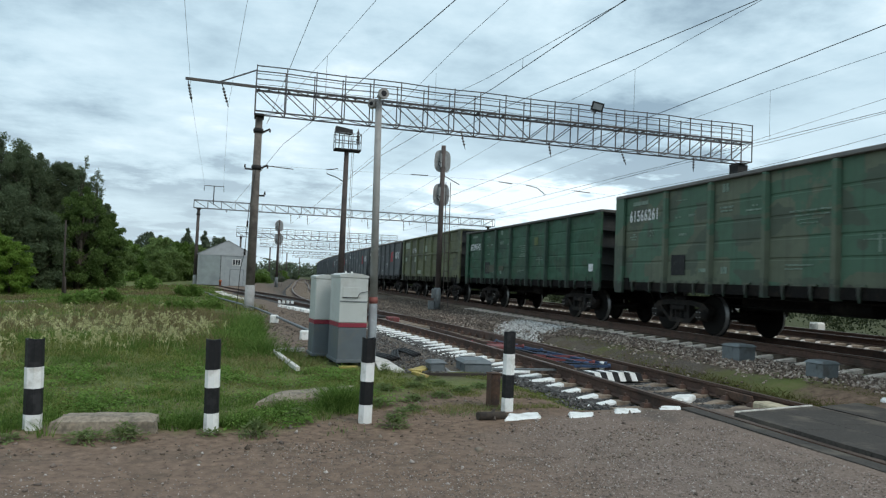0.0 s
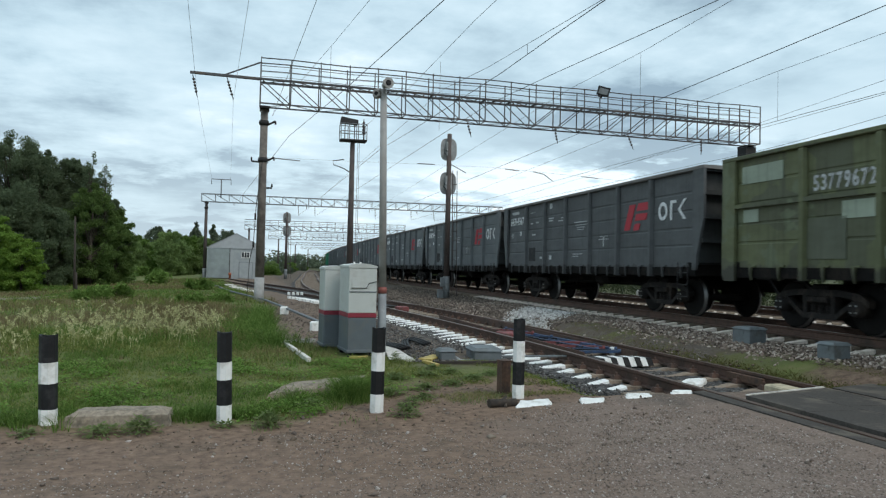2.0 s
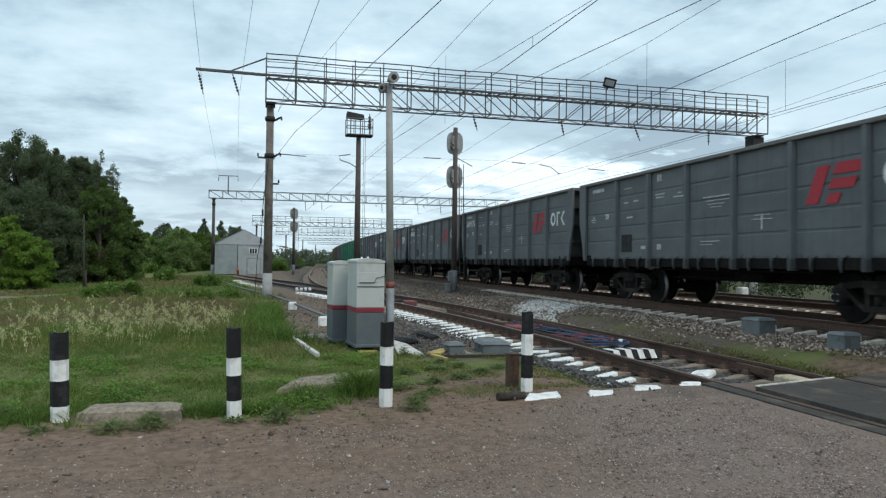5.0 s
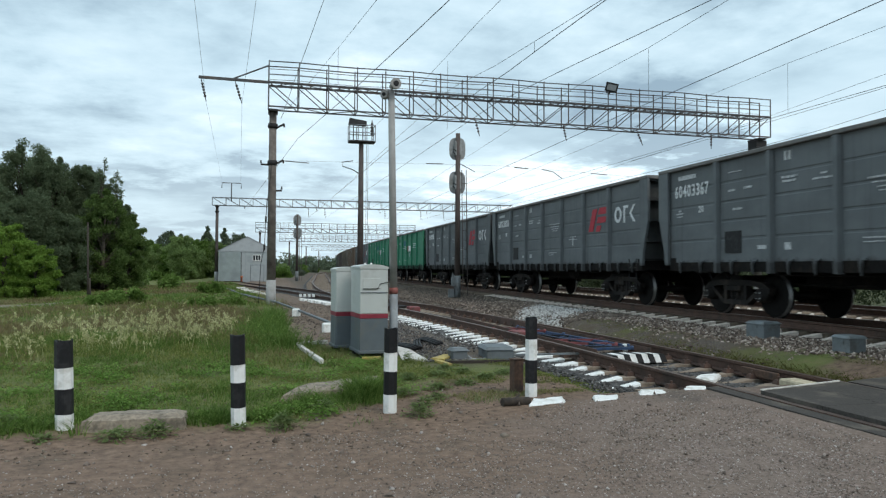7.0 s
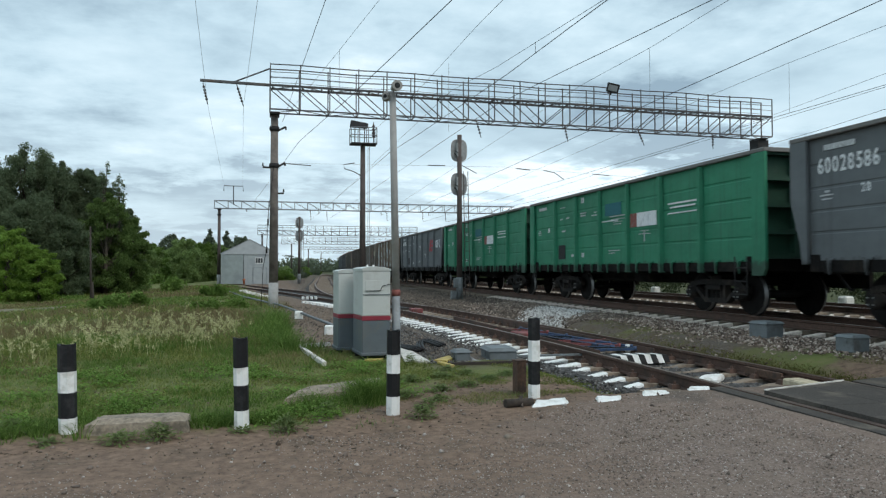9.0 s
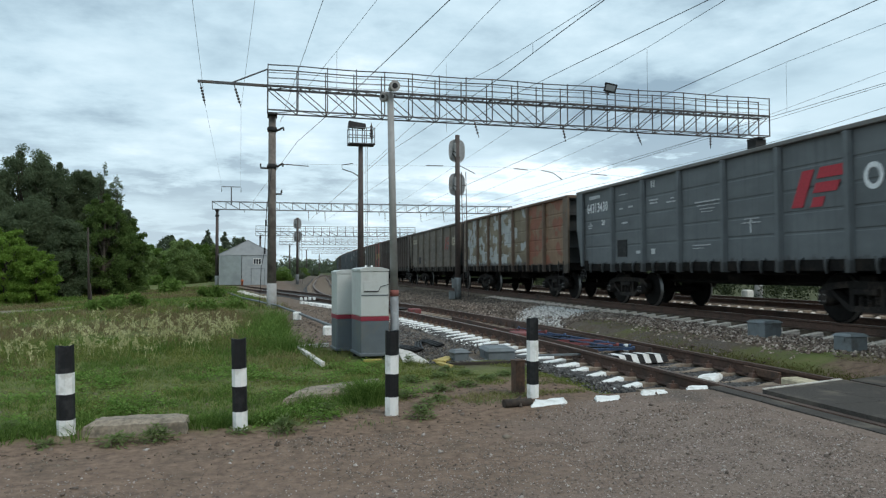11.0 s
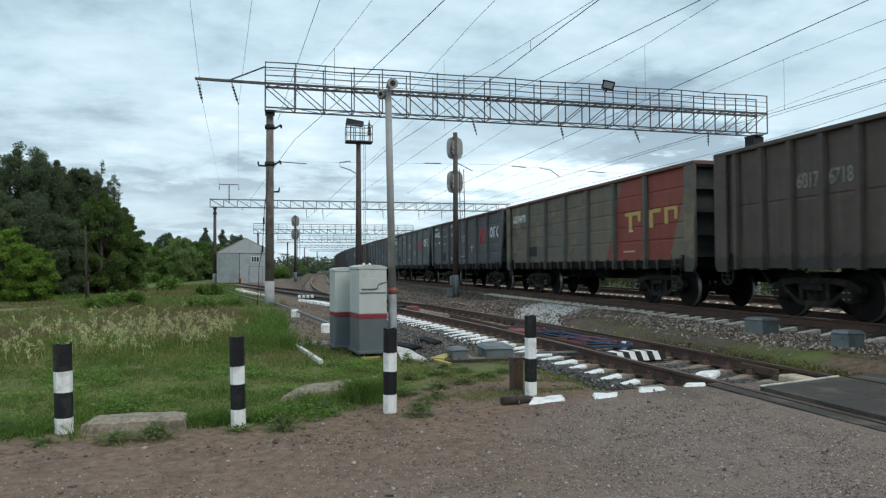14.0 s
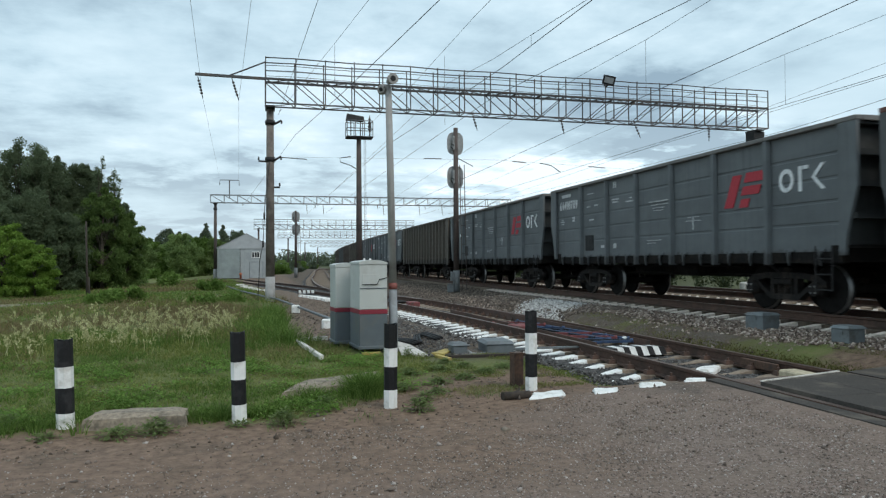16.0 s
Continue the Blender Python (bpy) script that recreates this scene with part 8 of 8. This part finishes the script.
def leaves(g, centres, radii, per, size, tall=0.8):
    out = []
    for c, r in zip(centres, radii):
        m = int(per)
        d = g.normal(size=(m, 3))
        d /= np.linalg.norm(d, axis=1, keepdims=True)
        p = c + d * (r * g.random((m, 1)) ** 0.45) * [1, 1, tall]
        out.append(p[:, None, :] + g.normal(0, size, (m, 3, 3)))
    return np.concatenate(out)


def tree(x, y, h, spread, mat, seed, clumps=135, per=330, size=0.078, base=0.12, pointed=False, label="tall leafy tree with dense dark crown", z0=None, name="tree", group="trees beside the meadow", fine=1.0, tall=0.8):
    g = np.random.default_rng(seed)
    z = land(x, y) - 0.1 if z0 is None else z0
    t = thing(name, label, "tree" if name == "tree" else "bush", group, m=pose(x, y, z))
    cs, rr = [], []
    limbs = bmesh.new()
    rod(limbs, (0, 0, 0), (g.normal(0, 0.1), g.normal(0, 0.1), h * 0.5), h * 0.022, h * 0.014, 8)
    rod(limbs, (0, 0, h * 0.5), (g.normal(0, 0.2), g.normal(0, 0.2), h * 0.92), h * 0.014, h * 0.003, 6)
    for k in range(clumps):
        u = base + (1 - base) * ((k + g.random()) / clumps)
        if pointed:
            w = spread * (1.02 - u) * 0.9
        else:
            w = spread * math.sqrt(max(0.03, 1 - ((u - 0.48) / 0.56) ** 2)) * g.uniform(0.7, 1.1)
        a = g.uniform(0, math.tau)
        q = w * math.sqrt(g.uniform(0.1, 1.0))
        c = np.array([math.cos(a) * q, math.sin(a) * q, h * u * g.uniform(0.93, 1.03)])
        cs.append(c)
        rr.append(max(0.25, spread * fine * (g.uniform(0.2, 0.4) if clumps > 100 else g.uniform(0.28, 0.5))) * (0.7 if u > 0.85 else 1.0) * ((1.15 - u) if pointed else 1.0))
        if k % 3 == 0 and not pointed:
            rod(limbs, (0, 0, max(0.1, c[2] * 0.6)), tuple(c), h * 0.006, h * 0.0015, 5, False)
    part("trunk", limbs, "bark", t)
    me = tri_soup("crown", leaves(g, cs, rr, per, size, tall), mat)
    put_mesh("crown", me, t)
    return t


for k, (x, y, h, s, mat) in enumerate(((-29, 58, 9.6, 3.4, "leaf_dark"), (-25, 57, 10.3, 3.4, "leaf_dark"), (-21.5, 57, 8.9, 3.2, "leaf_dark"), (-18.8, 55, 9.0, 2.7, "leaf_dark"), (-16.3, 55, 10.0, 2.7, "leaf_dark"), (-14.2, 54, 8.9, 2.2, "leaf_dark"), (-12.6, 55, 8.8, 1.6, "leaf_dark"), (-17.5, 51, 7.0, 2.4, "leaf_dark"), (-14.6, 50, 6.0, 2.2, "leaf_dark"), (-20.5, 51, 7.5, 2.5, "leaf_dark"), (-11.7, 55, 8.0, 1.6, "leaf_dark"), (-10.5, 56, 6.4, 1.5, "leaf_dark"))):
    tree(x, y, h, s, mat, 200 + k, clumps=230, per=330, size=0.05, base=0.04, fine=0.68, tall=1.25)
for k, (x, y, h) in enumerate(((-11.0, 53, 8.8), (-10.1, 53, 8.0))):
    tree(x, y, h, 0.85, "leaf_dark", 230 + k, clumps=46, per=60, size=0.05, base=0.4, fine=0.5, tall=1.7, label="slender half-bare birch beside darker trees")
for k, (x, y, h, s, mat) in enumerate(((-10.7, 52, 6.7, 1.9, "leaf_mid"), (-12.6, 50, 5.0, 1.7, "leaf_dark"), (-9.2, 53, 5.2, 1.2, "leaf_mid"))):
    tree(x, y, h, s, mat, 240 + k, 120, 240, 0.05, 0.04, fine=0.8, label="mid-green leafy tree at the meadow's edge")
for k, (x, y, h, s) in enumerate(((-13.2, 41.5, 3.9, 1.6), (-11.6, 41, 2.7, 1.1), (-14.8, 42, 3.4, 1.4))):
    tree(x, y, h, s, "leaf_lime", 250 + k, 110, 260, 0.042, 0.03, fine=0.72, tall=0.6, label="bright green leafy shrub before the dark trees", name="bush", group="bushes beside the meadow")
g0 = np.random.default_rng(31)
for k in range(15):
    x, y = -24 + k * 1.25 + g0.uniform(-0.5, 0.5), 96 + g0.uniform(-8, 10)
    tree(x, y, g0.uniform(3.0, 5.4), g0.uniform(1.4, 2.2), ("leaf_hazed", "leaf_fresh", "leaf_hazed")[k % 3], 260 + k, 90, 170, 0.08, 0.03, fine=0.75, label="leafy green tree in the middle distance")
for k, (x, y, h) in enumerate(((-15.0, 118, 7.0), (-9.5, 122, 7.9), (-6.8, 120, 7.4), (-13.2, 122, 6.5), (-4.6, 126, 7.0), (-11.3, 119, 6.0))):
    tree(x, y, h, 3.6 if k in (1, 2) else 2.0, "leaf_far_haze", 290 + k, 110, 110, 0.11, 0.1, pointed=k in (1, 2), fine=0.8, tall=1.2, label="distant dark tree behind the shed")
for k in range(7):
    x, y = -16 + k * 1.0 + g0.uniform(-0.4, 0.4), 62 + g0.uniform(-9, 12)
    tree(x, y, g0.uniform(0.8, 1.9), g0.uniform(0.6, 1.1), ("leaf_hazed", "leaf_fresh")[k % 2], 310 + k, 12, 110, 0.075, 0.02, label="low green bush in the meadow", name="bush", group="bushes beside the meadow")
for k, (x, y, h, s, mat) in enumerate(((-4.8, 27.2, 0.55, 0.75, "leaf_fresh"), (-5.6, 27.6, 0.42, 0.6, "leaf_fresh"), (-1.9, 25.0, 0.3, 0.55, "leaf_fresh"), (-1.2, 26.4, 0.26, 0.4, "leaf_fresh"), (-2.8, 37.5, 0.5, 0.75, "leaf_fresh"), (-6.2, 47, 1.1, 1.1, "leaf_fresh"))):
    tree(x, y, h, s, mat, 400 + k, 12, 120, 0.03 + 0.0009 * y, 0.03, label="low green bush in the meadow", name="bush", group="bushes beside the meadow")
for k in range(20):
    y = 92 + k * 5.5
    x = near_x(min(y, 250)) - 3.4 - g0.uniform(0, 5.0)
    tree(x, y, g0.uniform(1.0, 2.2), g0.uniform(0.9, 1.7), ("leaf_hazed", "leaf_fresh", "leaf_far_haze")[k % 3], 340 + k, 34, 130, 0.07, 0.02, fine=0.8, label="green lineside bush in the distance", name="bush", group="lineside bushes")


def far_woods():
    g = np.random.default_rng(5)
    cs, rr = [], []
    for k in range(520):
        a = radians(g.uniform(-38, 62))
        d = g.uniform(300, 430)
        hgt = 5.0 + 3.5 * noise.noise((math.degrees(a) * 0.12, 3, 1)) + g.uniform(-1, 1.5)
        for q in range(3):
            cs.append(np.array([d * math.sin(a) + g.normal(0, 3), d * math.cos(a) + g.normal(0, 3), hgt * (0.25 + 0.33 * q)]))
            rr.append(g.uniform(2.0, 3.4))
    ob = new("far_woods", tri_soup("far_woods", leaves(g, cs, rr, 80, 0.42), "leaf_far_haze"))
    tagged(ob, "dark line of distant woods on the horizon", "woods", kind="stuff")
    cs, rr = [], []
    for k in range(900):
        x, y = 20.5 + 30 * g.random() ** 1.4, g.uniform(10, 120)
        cs.append(np.array([x, y, 0.15 + g.random() * 0.5 + 0.02 * (x - 18)]))
        rr.append(g.uniform(0.35, 0.8))
    ob = new("far_scrub", tri_soup("far_scrub", leaves(g, cs, rr, 150, 0.05), "scrub"))
    tagged(ob, "low dark green scrub beyond the tracks", "bushes", kind="stuff")


far_woods()


def rocks(name, label, x, y, z, size, mat):
    """Broken stones of six corners each."""
    n = len(x)
    base = np.array([[1, 0, 0], [-1, 0, 0], [0, 1, 0], [0, -1, 0], [0, 0, 0.75], [0, 0, -0.75]])
    fc = np.array([[0, 2, 4], [2, 1, 4], [1, 3, 4], [3, 0, 4], [2, 0, 5], [1, 2, 5], [3, 1, 5], [0, 3, 5]])
    v = base[None] * size[:, None, None] * rs.uniform(0.6, 1.3, (n, 6, 1)) + rs.normal(0, 0.22, (n, 6, 3)) * size[:, None, None]
    a = rs.uniform(0, math.tau, n)
    c, s = np.cos(a)[:, None], np.sin(a)[:, None]
    vx, vy = v[..., 0] * c - v[..., 1] * s, v[..., 0] * s + v[..., 1] * c
    P_ = np.stack([vx + x[:, None], vy + y[:, None], v[..., 2] + z[:, None]], 2).reshape(-1, 3)
    F_ = (fc[None] + (np.arange(n) * 6)[:, None, None]).reshape(-1)
    me = bpy.data.meshes.new(name)
    me.vertices.add(n * 6), me.loops.add(n * 24), me.polygons.add(n * 8)
    me.vertices.foreach_set("co", P_.astype(np.float32).ravel())
    me.loops.foreach_set("vertex_index", F_.astype(np.int32))
    me.polygons.foreach_set("loop_start", np.arange(0, n * 24, 3, dtype=np.int32))
    me.update(calc_edges=True)
    me.materials.append(M[mat])
    ob = new(name, me)
    tagged(ob, label, "stones", kind="stuff")


def stone_mix(name, *cols):
    m = Mat(name, 0.92, spec=0.25)
    k = len(cols) - 1
    c = m.ramp(m.island(), *[(i / k, col) for i, col in enumerate(cols)])
    f = m.noise(60, 4, 0.6)
    m.color(m.mix(m.math("MULTIPLY", f, 0.5), c, (0.06, 0.052, 0.045))).bump(f, 0.3, 0.004)
    return m.m


M["stones_grey"] = stone_mix("stones_grey", (0.055, 0.038, 0.03), (0.147, 0.103, 0.08), (0.256, 0.186, 0.148), (0.41, 0.32, 0.262), (0.74, 0.63, 0.545))
M["stones_dark"] = stone_mix("stones_dark", (0.04, 0.038, 0.037), (0.08, 0.075, 0.073), (0.13, 0.125, 0.12), (0.24, 0.235, 0.23))
M["stones_white"] = stone_mix("stones_white", (0.24, 0.235, 0.225), (0.58, 0.565, 0.54), (0.82, 0.80, 0.77), (0.95, 0.94, 0.92))
M["stones_brown"] = stone_mix("stones_brown", (0.045, 0.034, 0.027), (0.115, 0.088, 0.07), (0.185, 0.145, 0.118), (0.38, 0.32, 0.27))
M["crumbs"] = stone_mix("crumbs", (0.07, 0.05, 0.036), (0.14, 0.104, 0.075), (0.21, 0.16, 0.12), (0.3, 0.26, 0.21))
M["pebbles"] = stone_mix("pebbles", (0.13, 0.103, 0.086), (0.19, 0.15, 0.125), (0.25, 0.195, 0.163), (0.33, 0.28, 0.245), (0.62, 0.56, 0.515))

n = 22000
x, y = rs.uniform(6.95, 9.9, n), 7.9 + 20 * rs.random(n) ** 1.4
ok = (mossy(x, y) + rs.normal(0, 0.22, n) < 0.0) & ((y > 9.2) | (x > 8.6))
x, y = x[ok], y[ok]
n = len(x)
rocks("loose_ballast", "loose grey and brown broken stone between the tracks", x, y, heights(x, y) + 0.005, rs.uniform(0.012, 0.044, n), "stones_grey")
n = 9000
y = 7.9 + 20 * rs.random(n) ** 1.5
c = np.array([near_x(v) for v in y])
x = c + rs.uniform(-2.3, 1.6, n)
rocks("loose_ballast", "dark oily broken stone in the near track", x, y, np.full(n, -0.145), rs.uniform(0.016, 0.036, n), "stones_dark")
n = 9000
y = 7.9 + 26 * rs.random(n) ** 1.4
x = rs.uniform(9.3, 12.7, n)
rocks("loose_ballast", "grey broken stone between main line sleepers", x, y, np.where(x > 10.2, 0.125, 0.095), rs.uniform(0.018, 0.04, n), "stones_grey")
n = 5200
u, v = rs.random(n), rs.random(n)
edge = np.minimum(np.minimum(u, 1 - u), np.minimum(v, 1 - v))
ok = edge * 2.2 + rs.normal(0, 0.15, n) > 0.1
u, v, edge = u[ok], v[ok], edge[ok]
# a wedge that runs from the near track back to the main line's shoulder
x = (6.5 * (1 - u) + 7.5 * u) * (1 - v) + (9.7 * (1 - u) + 9.75 * u) * v
y = (19.6 * (1 - u) + 17.4 * u) * (1 - v) + (24.6 * (1 - u) + 20.0 * u) * v
rocks("white_stone_heap", "low heap of fresh white broken stone", x, y, heights(x, y) + np.minimum(edge, 0.25) * 0.22 * rs.random(len(x)), rs.uniform(0.018, 0.042, len(x)), "stones_white")
n = 7000
y = 10.6 + 16 * rs.random(n) ** 1.2
x = rs.uniform(2.3, 4.4, n)
ok = ~((x > 3.1) & (x < 4.0) & (y < 11.6))
x, y = x[ok], y[ok]
rocks("loose_stone", "dark grey stones beside the near track", x, y, heights(x, y) + 0.006, rs.uniform(0.012, 0.032, len(x)), "stones_dark")
n = 14000
y = 17.5 + 30 * rs.random(n) ** 1.3
c = np.array([near_x(v) for v in y])
x = c + 1.3 + (9.9 - c - 1.3) * rs.random(n)
ok = (x > c + 1.3) & (x < 9.9)
x, y = x[ok], y[ok]
z = np.array([land(a, b) for a, b in zip(x, y)])
rocks("loose_ballast", "brown grey broken stone between the two lines", x, y, z + 0.008, rs.uniform(0.018, 0.05, len(x)), "stones_brown")
n = 3500
y = 12.4 + 17 * rs.random(n) ** 1.2
x = rs.uniform(0.5, 3.4, n)
ok = ~((x > 1.2) & (x < 2.2) & (y < 12.6))
x, y = x[ok], y[ok]
rocks("loose_stone", "brown stones strewn on bare earth", x, y, heights(x, y) + 0.004, rs.uniform(0.008, 0.03, len(x)), "stones_brown")
n = 130000
x, y = rs.uniform(-3.2, 6.0, n), 3.0 + 4.6 * rs.random(n)
f = field(x, y, 0.9, 51.0) + 0.5 * field(x, y, 3.5, 53.0)
ok = (y < 6.2 + 1.3 * np.clip((x - 1.2) / 3, 0, 1)) & (f + rs.normal(0, 0.4, n) + 0.14 * (x - 1.5) - 0.5 * np.clip(y - 5.2 - 0.25 * np.clip(x, 0, 5), -1, 2) > 0.0) & (x < 4.75)
x, y = x[ok], y[ok]
rocks("road_gravel", "fine grey gravel pressed into the road", x, y, heights(x, y) + 0.001, rs.gamma(2.0, 0.0016, len(x)) + 0.0018, "pebbles")
n = 9000
x, y = rs.uniform(-3.5, 4.0, n), rs.uniform(5.2, 9.6, n)
f = field(x, y, 1.1, 57.0)
ok = (f + rs.normal(0, 0.2, n) > 0.0) & (y > 5.6 - 0.1 * x)
x, y = x[ok], y[ok]
rocks("earth_crumbs", "crumbs of earth and grit on the trodden strip", x, y, heights(x, y) + 0.001, rs.gamma(2.0, 0.003, len(x)) + 0.003, "crumbs")
n = 110
x, y = rs.uniform(-2.6, 4.4, n), rs.uniform(4.2, 7.2, n)
rocks("road_gravel", "scattered larger stones on the road", x, y, heights(x, y) + 0.006, rs.uniform(0.012, 0.03, n), "pebbles")


motions()
